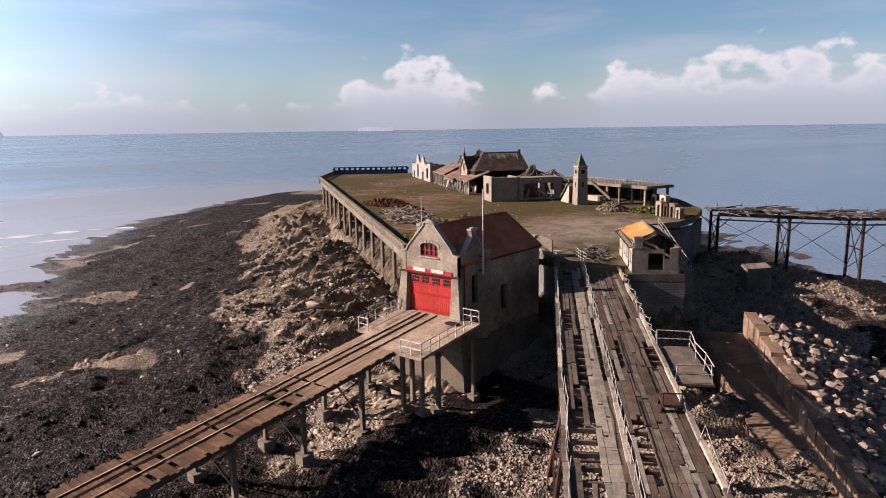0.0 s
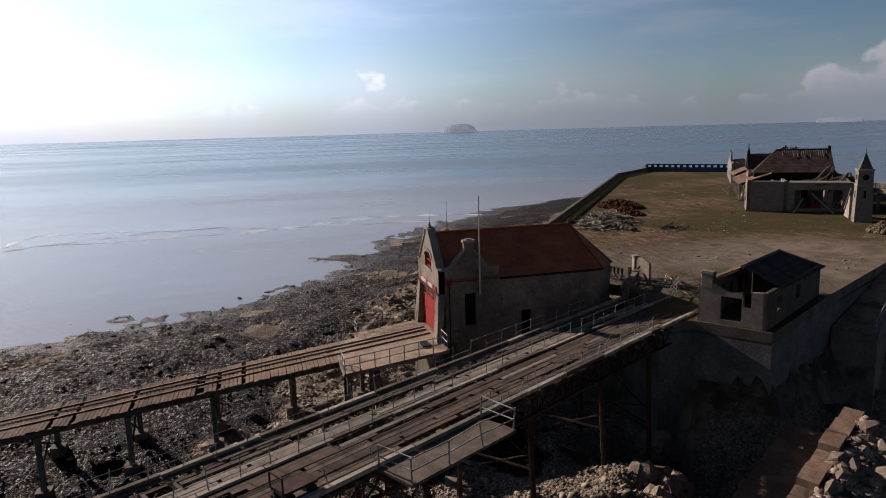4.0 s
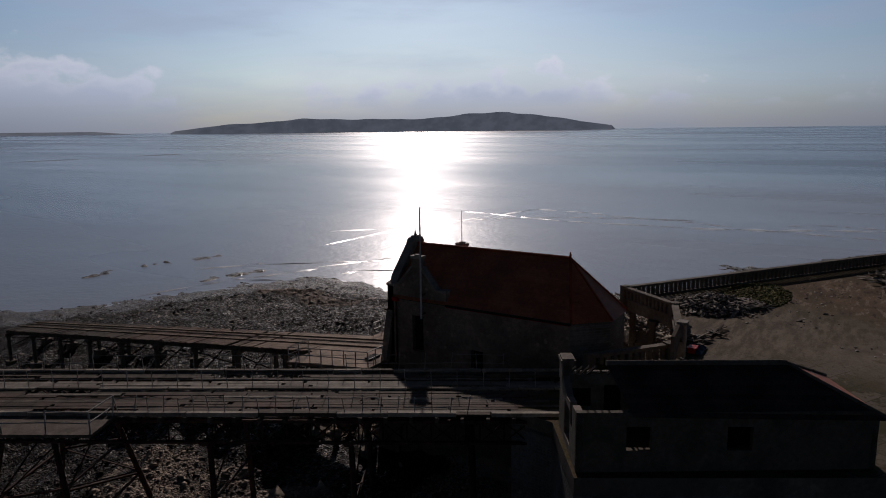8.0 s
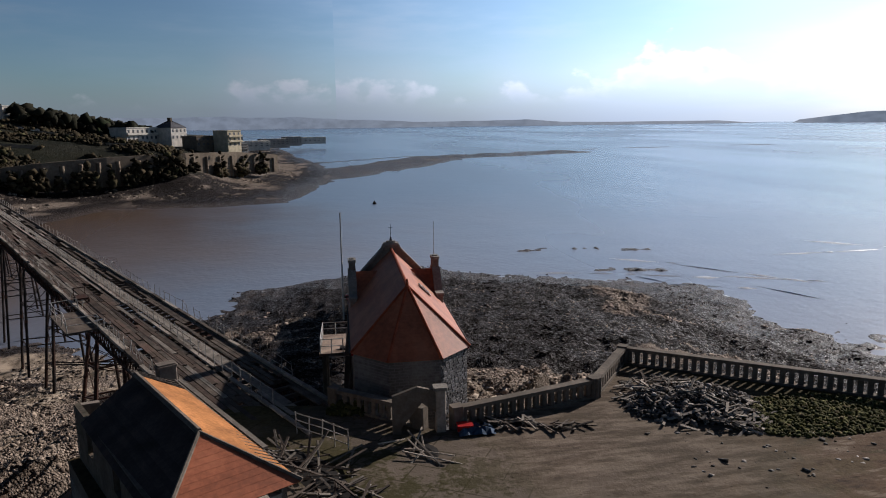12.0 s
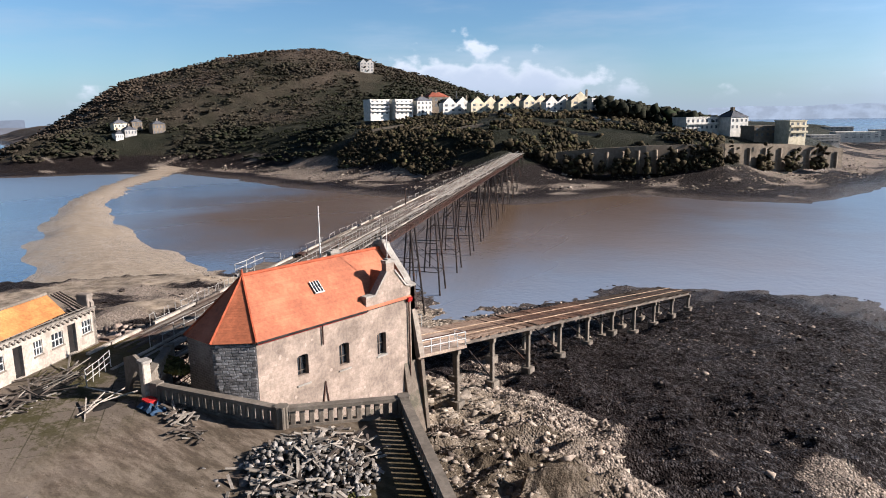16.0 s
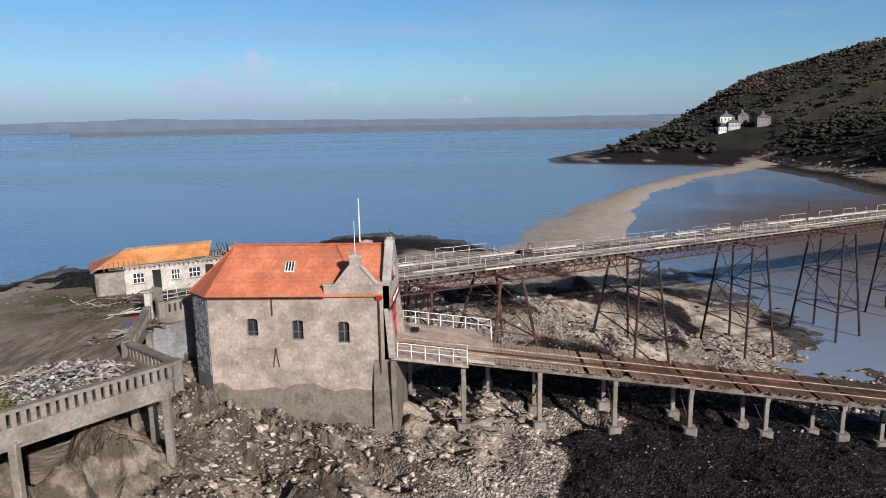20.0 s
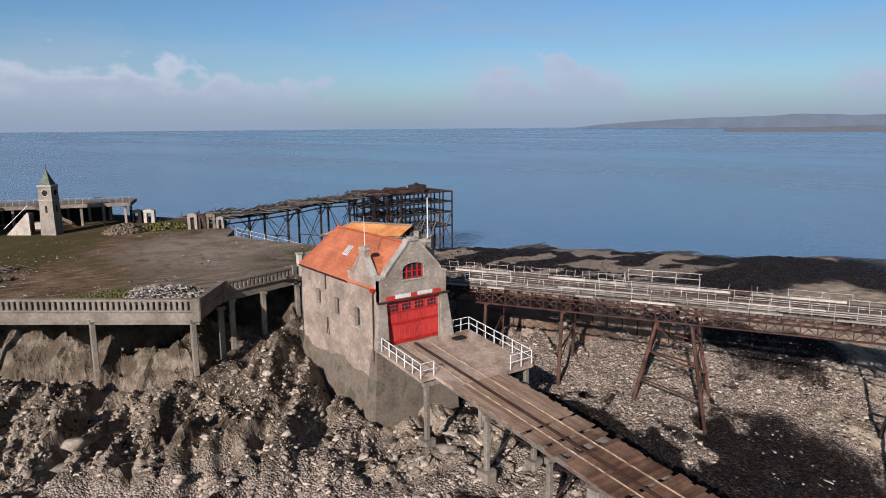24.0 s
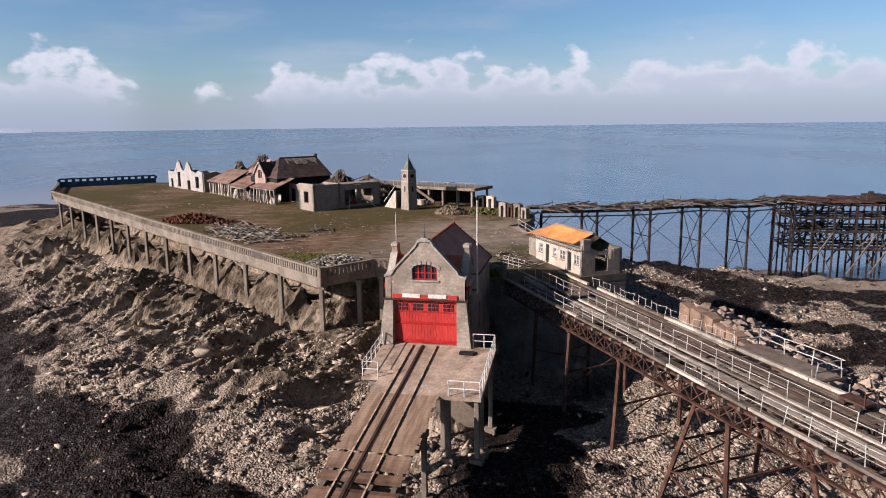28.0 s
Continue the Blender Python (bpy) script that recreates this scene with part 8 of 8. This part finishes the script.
def build_scrub():
    """Bushes and rough grass on the garden slopes under the houses."""
    g = np.random.default_rng(29)
    n = 26000
    az, d = g.uniform(200, 231, n), g.uniform(345, 495, n)
    x, y = HERE.x - d * np.sin(np.radians(az)), HERE.y + d * np.cos(np.radians(az))
    z = terrain(x, y)[0]
    m = -outside(x, y, SHORE)
    patch = value_noise(x / 16, y / 9, 14) + 0.4 * value_noise(x / 5, y / 5, 15)
    i = np.flatnonzero((m > 50) & (patch > 0.66) & ~((az < 222) & (d > 462)))
    sz = np.clip(np.exp(g.normal(-0.55, 0.45, len(i))), 0.25, 1.5)
    lumps("scrub", np.stack([x[i], y[i], z[i] + 0.4 * sz], -1), sz, (0.6, 1.1), SCRUB, 61, "dark brown and olive scrub on the garden slopes", "bushes", 0.8, 0.0)


SCRUB = scatter_material("olive_scrub", (0.022, 0.018, 0.010), (0.06, 0.046, 0.026), 0.95, 0.5, 0.4, (0.075, 0.066, 0.03), 0.3)
build_scrub()


def build_ivy():
    """Clumps of ivy and shrubs hanging over the sea wall, and rocks of the little headland."""
    g = np.random.default_rng(63)
    n = 1500
    az = g.uniform(192, 219, n)
    keep = value_noise(az * 1.7, az * 0.0, 5) > 0.42
    az = az[keep]
    d = np.interp(az, [191.8, 195.5, 200, 206, 211, 217], [402, 380, 356, 345, 342, 352]) - g.uniform(-1, 6, len(az))
    x, y = HERE.x - d * np.sin(np.radians(az)), HERE.y + d * np.cos(np.radians(az))
    z = np.maximum(terrain(x, y)[0], -10) + np.abs(g.normal(0, 4.5, len(az)))
    lumps("ivy", np.stack([x, y, np.minimum(z, 5)], -1), g.uniform(0.6, 1.8, len(az)), (0.6, 1.1), SCRUB, 64, "dark ivy and shrubs over the sea wall", "bushes", 0.6, 0.0)
    n = 150
    az, d = g.uniform(243.6, 247.3, n), g.uniform(588, 616, n)
    x, y = HERE.x - d * np.sin(np.radians(az)), HERE.y + d * np.cos(np.radians(az))
    z = -13 + 11 * np.exp(-((az - 245.6) / 1.3) ** 2) * g.uniform(0.2, 1, n)
    lumps("headland_rock", np.stack([x, y, z], -1), g.uniform(1.5, 4.0, n), (0.7, 1.2), STONES, 65, "small rocky headland below the villas", "rocks", 0.45, blocky=True)


build_ivy()


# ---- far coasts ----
# air haze is painted: the coasts' colour is blue-grey and glows by itself
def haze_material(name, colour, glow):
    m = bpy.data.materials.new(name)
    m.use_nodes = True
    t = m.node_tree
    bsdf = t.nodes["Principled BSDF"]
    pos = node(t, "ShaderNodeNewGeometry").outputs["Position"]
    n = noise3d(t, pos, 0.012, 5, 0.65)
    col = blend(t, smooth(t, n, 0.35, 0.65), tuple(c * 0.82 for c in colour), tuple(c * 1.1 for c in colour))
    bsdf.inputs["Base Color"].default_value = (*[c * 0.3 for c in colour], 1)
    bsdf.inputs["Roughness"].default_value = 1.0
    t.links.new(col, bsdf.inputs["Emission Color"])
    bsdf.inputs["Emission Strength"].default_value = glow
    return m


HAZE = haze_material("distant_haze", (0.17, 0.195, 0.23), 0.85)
HAZE_MUD = haze_material("distant_flats_haze", (0.12, 0.12, 0.135), 0.4)
HAZE_EAST = haze_material("distant_coast_haze", (0.115, 0.135, 0.17), 0.45)


def far_coast(label, profile, dist, material=None, base=SEA - 2):
    """A distant shore: bearing and rise in degrees along its crest."""
    s = Shape()
    pts = []
    for (a0, e0), (a1, e1) in zip(profile, profile[1:]):
        n = max(2, int(abs(a1 - a0) / 0.25))
        for k in range(n):
            f = k / n
            e = e0 + (e1 - e0) * f
            e *= 1 + 0.05 * math.sin((a0 + (a1 - a0) * f) * 0.9) + 0.03 * math.sin((a0 + (a1 - a0) * f) * 2.3)
            pts.append((a0 + (a1 - a0) * f, e))
    pts.append(profile[-1])
    vs, fs = [], []
    for a, e in pts:
        front, crest, rear = bearing(a, dist, base), bearing(a, dist + 120, 16.5 + (dist + 120) * math.tan(radians(max(e, -0.3)))), bearing(a, dist + 260, base)
        vs += [front, crest, rear]
    for k in range(len(pts) - 1):
        i = 3 * k
        fs += [(i, i + 3, i + 4, i + 1), (i + 1, i + 4, i + 5, i + 2)]
    s.add(vs, fs)
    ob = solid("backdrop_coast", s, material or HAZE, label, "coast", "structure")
    return ob


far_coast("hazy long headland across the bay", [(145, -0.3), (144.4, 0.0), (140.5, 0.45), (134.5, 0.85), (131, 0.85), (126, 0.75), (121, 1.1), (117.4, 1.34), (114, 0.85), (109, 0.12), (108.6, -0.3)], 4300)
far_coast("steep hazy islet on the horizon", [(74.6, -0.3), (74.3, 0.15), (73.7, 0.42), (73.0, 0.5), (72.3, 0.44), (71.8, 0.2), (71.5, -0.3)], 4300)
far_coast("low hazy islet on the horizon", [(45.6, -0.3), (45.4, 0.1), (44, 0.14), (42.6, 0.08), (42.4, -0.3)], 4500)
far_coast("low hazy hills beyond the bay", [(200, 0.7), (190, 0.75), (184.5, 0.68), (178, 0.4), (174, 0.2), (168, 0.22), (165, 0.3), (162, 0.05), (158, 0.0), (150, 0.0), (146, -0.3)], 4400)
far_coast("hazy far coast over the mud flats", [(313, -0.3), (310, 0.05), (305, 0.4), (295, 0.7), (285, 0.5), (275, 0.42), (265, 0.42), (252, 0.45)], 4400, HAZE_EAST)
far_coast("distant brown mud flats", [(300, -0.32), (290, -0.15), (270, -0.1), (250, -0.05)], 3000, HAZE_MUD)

buoy = thing("buoy", (-10.4, -231.6, SEA), "small dark mooring buoy on the water", "buoy")
part("float", Shape().tube((0, 0, -0.5), (0, 0, 0.7), 0.9, 0.75, 10), DARK_IRON, buoy)
part("top", Shape().tube((0, 0, 0.7), (0, 0, 1.5), 0.5, 0.1, 8), DARK_IRON, buoy)


# ---- rubble, boulders, wreckage ----
def build_stones():
    g = np.random.default_rng(41)
    # broken stone over the upper shore, weedy rubble below it
    n = 300000
    x, y = g.uniform(-100, 46, n), g.uniform(-66, 70, n)
    z, _, _, d, weed, cobble = terrain(x, y)
    patch = value_noise(x / 7, y / 7, 8) + 0.5 * value_noise(x / 2.2, y / 2.2, 12)
    on = (d > 0.5) & (z > SEA) & ~((np.abs(x) < 4.0) & (y > -0.6) & (y < 15.5))
    near = np.hypot(x + 4, y - 2)
    keep = g.uniform(0, 1, n) < np.clip(1.35 - near / 80, 0.16, 1)
    upper = on & (weed < 0.5) & (patch > 0.56) & keep
    mid = on & (weed >= 0.5) & (patch > 0.78) & keep
    size = np.clip(np.exp(g.normal(-2.4, 0.5, n)), 0.05, 0.36) * np.clip(0.8 + near / 120, 0.8, 1.4)
    strewn = on & (weed >= 0.5) & (np.abs(patch - 0.62) < 0.16) & keep & (g.uniform(0, 1, n) < 0.06)
    pale = (upper & (cobble > 0.5)) | strewn
    tan = upper & ~pale
    for mask, mat, name, label, sd, most in ((tan, STONES, "broken_rock", "broken tan limestone over the upper shore", 51, 13000), (pale, PALE_STONES, "shingle", "pale shingle and cobbles over the middle shore", 52, 42000), (mid, WEED_STONES, "weedy_rubble", "dark weed-covered rubble on the lower shore", 53, 14000)):
        i = np.flatnonzero(mask)[:most]
        lumps(name, np.stack([x[i], y[i], z[i]], -1), size[i] * {"shingle": 0.95, "broken_rock": 1.05, "weedy_rubble": 0.8}[name], (0.4, 0.85), mat, sd, label, "rocks", 0.45, blocky=True, grain=radians(234) if name == "broken_rock" else None)
    # larger ledges and blocks below the terrace and the house
    n = 5200
    x, y = g.uniform(-60, 14, n), g.uniform(-24, 30, n)
    z, _, _, d, weed, cobble = terrain(x, y)
    i = np.flatnonzero((d > 7.0) & (d < 26) & (weed < 0.3) & ~((np.abs(x) < 6.4) & (y > -2) & (y < 16)) & (value_noise(x / 6, y / 6, 61) > 0.42))[:1300]
    lumps("rock_ledge", np.stack([x[i], y[i], z[i]], -1), np.clip(np.exp(g.normal(-1.05, 0.45, len(i))), 0.18, 0.85), (0.22, 0.6), STONES, 71, "jagged limestone ledges below the terrace", "rocks", 0.45, 0.35, True, radians(234))
    # pale blocks tumbled round the boathouse and the head of the slipway
    n = 5200
    x, y = g.uniform(-24, 7, n), g.uniform(-16, 11, n)
    z, _, _, d, weed, cobble = terrain(x, y)
    i = np.flatnonzero((value_noise(x / 3, y / 3, 67) > 0.35) & (d > 1.5) & (weed < 0.5) & ~((np.abs(x) < 5.0) & (y > -1.8)) & (x + 0.6 * y < 3))[:1100]
    lumps("pale_block", np.stack([x[i], y[i], z[i]], -1), np.clip(np.exp(g.normal(-1.7, 0.5, len(i))), 0.08, 0.5), (0.25, 0.6), PALE_STONES, 73, "pale tumbled limestone blocks round the foot of the boathouse", "rocks", 0.5, 0.3, True)
    # wide scatter of weed and stones on the far shore
    n = 16000
    x, y = g.uniform(-130, 70, n), g.uniform(-110, 110, n)
    z, _, _, d, weed, cobble = terrain(x, y)
    i = np.flatnonzero((d > 18) & (z > SEA - 0.1) & (np.hypot(x + 4, y - 2) > 66))[:7000]
    lumps("weedy_rubble", np.stack([x[i], y[i], z[i]], -1), np.clip(np.exp(g.normal(-1.8, 0.5, len(i))), 0.1, 0.45), (0.25, 0.5), WEED_STONES, 81, "dark weed-covered rubble on the outer shore", "rocks", 0.4, blocky=True)
    # rocks along the mainland shore
    n = 22000
    az, dd = g.uniform(190, 246, n), g.uniform(230, 640, n)
    x, y = HERE.x - dd * np.sin(np.radians(az)), HERE.y + dd * np.cos(np.radians(az))
    z = terrain(x, y)[0]
    m = -outside(x, y, SHORE)
    i = np.flatnonzero((m > 22) & (m < 58) & (value_noise(x / 14, y / 14, 19) > 0.35))[:8000]
    lumps("shore_boulders", np.stack([x[i], y[i], z[i]], -1), np.clip(np.exp(g.normal(-0.9, 0.45, len(i))), 0.2, 1.1), (0.4, 0.8), STONES, 91, "pale boulders along the mainland shore", "rocks", 0.4, blocky=True)


build_stones()


def boulder_mesh(seed):
    g = np.random.default_rng(seed)
    s = Shape()
    v = ICO_V * (1 + 0.3 * g.uniform(-1, 1, (12, 1))) * g.uniform(0.75, 1.2, (1, 3))
    s.add(v.tolist(), ICO_F.tolist())
    return s.mesh("boulder", [RED_BOULDER])


RED_BOULDER = surface("russet_boulder", (0.36, 0.275, 0.22), 0.3, 0.9, 0.9, 0.5, stain=(0.16, 0.11, 0.09), rnd=0.35, depth=0.08)
bank = thing("boulder_bank", (0, 0, 0), "bank of russet boulders beside the landing ramp", "boulders")
shapes = [boulder_mesh(k) for k in range(7)]
r = random.Random(33)
for k in range(300):
    f = r.random()
    a = Vector((22.6, 19.2, 0)).lerp(Vector((35, -2.6, 0)), f)
    p = a + Vector((0.868, 0.497, 0)) * abs(r.gauss(0, 1)) * 3.6
    z = ground_at(p.x, p.y)
    s = r.uniform(0.26, 0.62)
    top = -0.9 - 4.6 * f - 0.35 * (p - a).length
    part("boulder", shapes[k % 7], None, bank, m=Matrix.Translation((p.x, p.y, max(z + 0.2 * s, top + r.uniform(-0.3, 0.25)))) @ Euler((r.uniform(0, 3), r.uniform(0, 3), r.uniform(0, 6))).to_matrix().to_4x4() @ Matrix.Scale(s, 4))


heap = thing("boulder_heap", (0, 0, 0), "heap of large russet boulders beside the shingle under the bridge", "boulders")
for k in range(70):
    f = r.random()
    p = Vector((12.0, 12.6, 0)).lerp(Vector((20.0, 8.6, 0)), f) + Vector((r.gauss(0, 0.8), r.gauss(0, 0.8), 0))
    s = r.uniform(0.35, 0.8)
    part("boulder", shapes[k % 7], None, heap, m=Matrix.Translation((p.x, p.y, ground_at(p.x, p.y) + 0.25 * s)) @ Euler((r.uniform(0, 3), r.uniform(0, 3), r.uniform(0, 6))).to_matrix().to_4x4() @ Matrix.Scale(s, 4))


def build_bank_fill():
    g = np.random.default_rng(35)
    n = 2200
    f = g.uniform(0, 1, n)
    off = np.abs(g.normal(0, 1, n)) * 4.2
    x, y = 22.6 + 12.4 * f + 0.868 * off, 19.2 - 21.8 * f + 0.497 * off
    z = np.maximum(terrain(x, y)[0] + 0.1, -1.0 - 4.6 * f - 0.35 * off)
    lumps("boulder_bank_fill", np.stack([x, y, z], -1), g.uniform(0.18, 0.5, n), (0.6, 1.0), RED_STONES, 36, "smaller russet stones packed between the boulders", "boulders", 0.4, blocky=True)


build_bank_fill()


def plank_pile(name, centre, rx, ry, count, tall, label, seed, mats, turn=0.0, long=(0.8, 3.2), wide=0.1):
    """A heap of broken boards, each a part."""
    rr = random.Random(seed)
    cz = top_z(centre[0], centre[1])
    ob = thing(name, (centre[0], centre[1], cz), label, "debris pile", "debris piles")
    # near-black cone that fills the gaps between the boards
    part("core", Shape().add([(rx * 0.8 * math.cos(k * math.tau / 9) * rr.uniform(0.8, 1.1), ry * 0.8 * math.sin(k * math.tau / 9) * rr.uniform(0.8, 1.1), -0.05) for k in range(9)] + [(0.2, 0.1, tall * 0.62)],
                             [(k, (k + 1) % 9, 9) for k in range(9)]), VOID, ob, "near-black core under the boards", m=Matrix.Rotation(turn, 4, "Z"))
    boards = {}
    for mat in mats:
        for ln in (0.5, 1.0, 1.6):
            boards[mat.name, ln] = Shape().box((-ln * (long[1] / 3.2), -wide, -0.025), (ln * (long[1] / 3.2), wide, 0.025)).mesh("board", [mat])
    for k in range(count):
        a, q = rr.uniform(0, math.tau), math.sqrt(rr.random())
        x, y = rx * q * math.cos(a), ry * q * math.sin(a)
        x, y = x * math.cos(turn) - y * math.sin(turn), x * math.sin(turn) + y * math.cos(turn)
        h = tall * (1 - q) * rr.uniform(0.6, 1.1) + 0.08
        m = Matrix.Translation((x, y, h)) @ Euler((rr.uniform(-0.4, 0.4), rr.uniform(-0.35, 0.35), rr.uniform(0, math.tau))).to_matrix().to_4x4()
        part("board", boards[rr.choice(mats).name, rr.choice((0.5, 1.0, 1.6))], None, ob, m=m)
    return ob


MATS = [PALE_WOOD, PALE_WOOD, OLD_WOOD, LIMEWASH]
plank_pile("debris_pile", (-33.0, 34.2), 8.6, 3.6, 290, 1.3, "long heap of bleached broken boards on the terrace", 1, MATS, radians(144))
plank_pile("debris_pile", (-14.0, 18.3), 4.1, 3.1, 300, 0.85, "heap of grey broken boards and rubble by the balustrade", 2, MATS, radians(120), (0.5, 1.1), 0.065)
plank_pile("debris_pile", (-4.4, 18.9), 3.6, 0.7, 70, 0.2, "loose scattered timbers along the balustrade", 3, [OLD_WOOD, PALE_WOOD, OLD_WOOD], radians(163), (0.5, 1.5), 0.06)
plank_pile("debris_pile", (4.6, 23.0), 4.8, 1.6, 70, 0.16, "loose thin timbers before the cottage", 4, [PALE_WOOD, OLD_WOOD, OLD_WOOD], radians(120), (0.8, 3.0), 0.05)
plank_pile("debris_pile", (0.2, 20.8), 1.6, 0.9, 9, 0.2, "few long pale poles behind the boathouse", 6, [LIMEWASH], radians(120), (0.8, 3.2), 0.035)
plank_pile("debris_pile", (-24.0, 38.0), 2.6, 0.8, 14, 0.25, "low scatter of dark timber on the turf", 5, [OLD_WOOD], radians(20))


def bush(name, centre, rx, ry, tall, count, mat, label, seed, size=(0.1, 0.24)):
    g = np.random.default_rng(seed)
    a, q = g.uniform(0, math.tau, count), np.sqrt(g.uniform(0, 1, count))
    x, y = centre[0] + rx * q * np.cos(a), centre[1] + ry * q * np.sin(a)
    z = top_z(centre[0], centre[1]) + tall * (1 - q ** 2) * g.uniform(0.2, 1, count)
    lumps(name, np.stack([x, y, z], -1), g.uniform(size[0], size[1], count), (0.6, 1.0), mat, seed, label, "bush", 0.6, 0.0)


BRAMBLE = scatter_material("dead_bramble", (0.05, 0.02, 0.012), (0.12, 0.05, 0.03), 0.95, 4.0, 0.5)
GREENERY = scatter_material("rough_grass_tussock", (0.045, 0.046, 0.013), (0.11, 0.105, 0.034), 0.95, 4.0, 0.5, (0.13, 0.105, 0.05))
BROWN_EARTH = scatter_material("brown_earth", (0.09, 0.068, 0.048), (0.16, 0.122, 0.085), 0.95, 3.0, 0.4)
GREY_RUBBLE = scatter_material("grey_rubble", (0.06, 0.054, 0.048), (0.32, 0.29, 0.26), 0.9, 3.0, 0.4, (0.05, 0.045, 0.04))
bush("bramble_thicket", (-46.8, 44.0), 5.0, 3.2, 1.1, 900, BRAMBLE, "dead russet bramble thicket on the terrace", 101)
bush("bramble_thicket", (-38.5, 40.5), 3.0, 2.0, 0.8, 400, BRAMBLE, "dead russet bramble thicket on the terrace", 102)
bush("rough_grass", (-19.0, 20.6), 4.5, 2.4, 0.16, 3200, GREENERY, "rough green tussocks by the balustrade", 103, (0.05, 0.13))
bush("rubble", (-14.0, 18.3), 3.4, 2.6, 0.8, 900, GREY_RUBBLE, "grey rubble among the broken boards", 106, (0.05, 0.16))
bush("rough_grass", (-3.5, 57.5), 4.0, 2.0, 0.7, 500, GREENERY, "rough green tussocks at the terrace end", 104)
bush("rough_grass", (3.0, 15.6), 1.6, 0.8, 0.5, 200, GREENERY, "small tussocks beside the boathouse", 105)
bin_ob = thing("plastic_crate", (-1.9, 19.3, top_z(-1.9, 19.3) + 0.05), "red plastic crate among scattered debris", "crate")
part("body", Shape().box((-0.35, -0.25, 0), (0.35, 0.25, 0.35), cut=0.06), RED_PLASTIC, bin_ob)
part("rim", Shape().box((-0.38, -0.28, 0.31), (0.38, 0.28, 0.37), cut=0.06), RED_PLASTIC, bin_ob)


def foam_material():
    m = surface("sea_foam", (1.0, 1.0, 1.0), 0.1, 0.3, 0.35, 0.2, spec=0.5)
    return m


FOAM = foam_material()


def breaker(line, width, seed):
    """A thin broken crest of foam: short low ridges strung along a line."""
    rr = random.Random(seed)
    s = Shape()
    pts = [Vector((x, y, SEA)) for x, y in line]
    for p, q in zip(pts, pts[1:]):
        d = (q - p).normalized()
        n = Vector((-d.y, d.x, 0))
        at, ln = 0.0, (q - p).length
        while at < ln:
            run = rr.uniform(6, 20)
            e = min(at + run, ln)
            wob = n * (1.4 * math.sin(at * 0.11 + seed) + rr.uniform(-0.5, 0.5))
            w = width * rr.uniform(0.6, 2.2)
            a, b = p + d * at + wob, p + d * e + n * 1.4 * math.sin(e * 0.11 + seed)
            mid = a.lerp(b, 0.5)
            s.add([a + Vector((0, 0, 0.02)), mid - n * w / 2 + Vector((0, 0, 0.02)), b + Vector((0, 0, 0.02)), mid + n * w / 2 + Vector((0, 0, 0.02)), mid + Vector((0, 0, 0.16))],
                  [(0, 1, 4), (1, 2, 4), (2, 3, 4), (3, 0, 4)])
            at = e + rr.uniform(0, 2.0)
    return solid("breaker", s, FOAM, "thin broken line of white foam on the water", "wave", "stuff")


BREAKERS = [([(-186, 70), (-193, 54), (-197, 30), (-184, 4), (-176, -20)], 3.0), ([(-197, 40), (-203, 20), (-196, 5)], 1.2),
            ([(-120, -116), (-139, -93), (-178, -88), (-204, -82), (-197, -54), (-187, -8)], 1.6), ([(-150, -100), (-175, -78), (-190, -50), (-196, -20)], 1.2),
            ([(-182, -104), (-175, -50), (-182, -8), (-181, 31), (-172, 60)], 1.5), ([(-58, -83), (-74, -79), (-93, -72)], 1.1), ([(-59, -76), (-76, -70), (-84, -58)], 0.8), ([(-99, -100), (-116, -100), (-135, -101)], 1.0), ([(-60, -104), (-72, -94), (-88, -70)], 0.9), ([(-36, -92), (-58, -84), (-66, -62)], 0.7)]
for k, (line, w) in enumerate(BREAKERS):
    breaker(line, w, 3 + k)

tarp = thing("tarpaulin", (-2.4, 19.4, top_z(-2.4, 19.4)), "crumpled blue and white tarpaulin among debris", "tarpaulin")
rr = random.Random(77)
sheet = [(0.22 * i - 0.9, 0.2 * j - 0.5, 0.05 + rr.uniform(0, 0.35) * (1 if 0 < i < 8 and 0 < j < 5 else 0.2)) for j in range(6) for i in range(9)]
part("sheet", Shape().add(sheet, [(j * 9 + i, j * 9 + i + 1, j * 9 + i + 10, j * 9 + i + 9) for j in range(5) for i in range(8)]), BLUE, tarp)


def build_litter():
    """Stones, slates and scraps strewn over the terrace."""
    g = np.random.default_rng(131)
    n = 14000
    x, y = g.uniform(-95, 18, n), g.uniform(12, 95, n)
    d = outside(x, y, PLATEAU)
    patch = value_noise(x / 6, y / 6, 133) + 0.4 * value_noise(x / 1.8, y / 1.8, 134)
    i = np.flatnonzero((d < -1.2) & (patch > 0.86))[:2200]
    z = top_z(x[i], y[i])
    lumps("strewn_rubble", np.stack([x[i], y[i], z], -1), np.clip(np.exp(g.normal(-2.6, 0.5, len(i))), 0.03, 0.22), (0.3, 0.7), GREY_RUBBLE, 135, "stones and scraps strewn over the terrace", "rubble", 0.45, blocky=True)


build_litter()
for k, (x, y, rx, ry, tall) in enumerate(((-9.0, 56.5, 2.6, 1.6, 1.1), (-27.0, 33.0, 3.0, 0.5, 0.35))):
    bush("earth_mound", (x, y), rx, ry, tall, 900, BROWN_EARTH, "low heap of brown earth on the terrace", 140 + k, (0.12, 0.3))
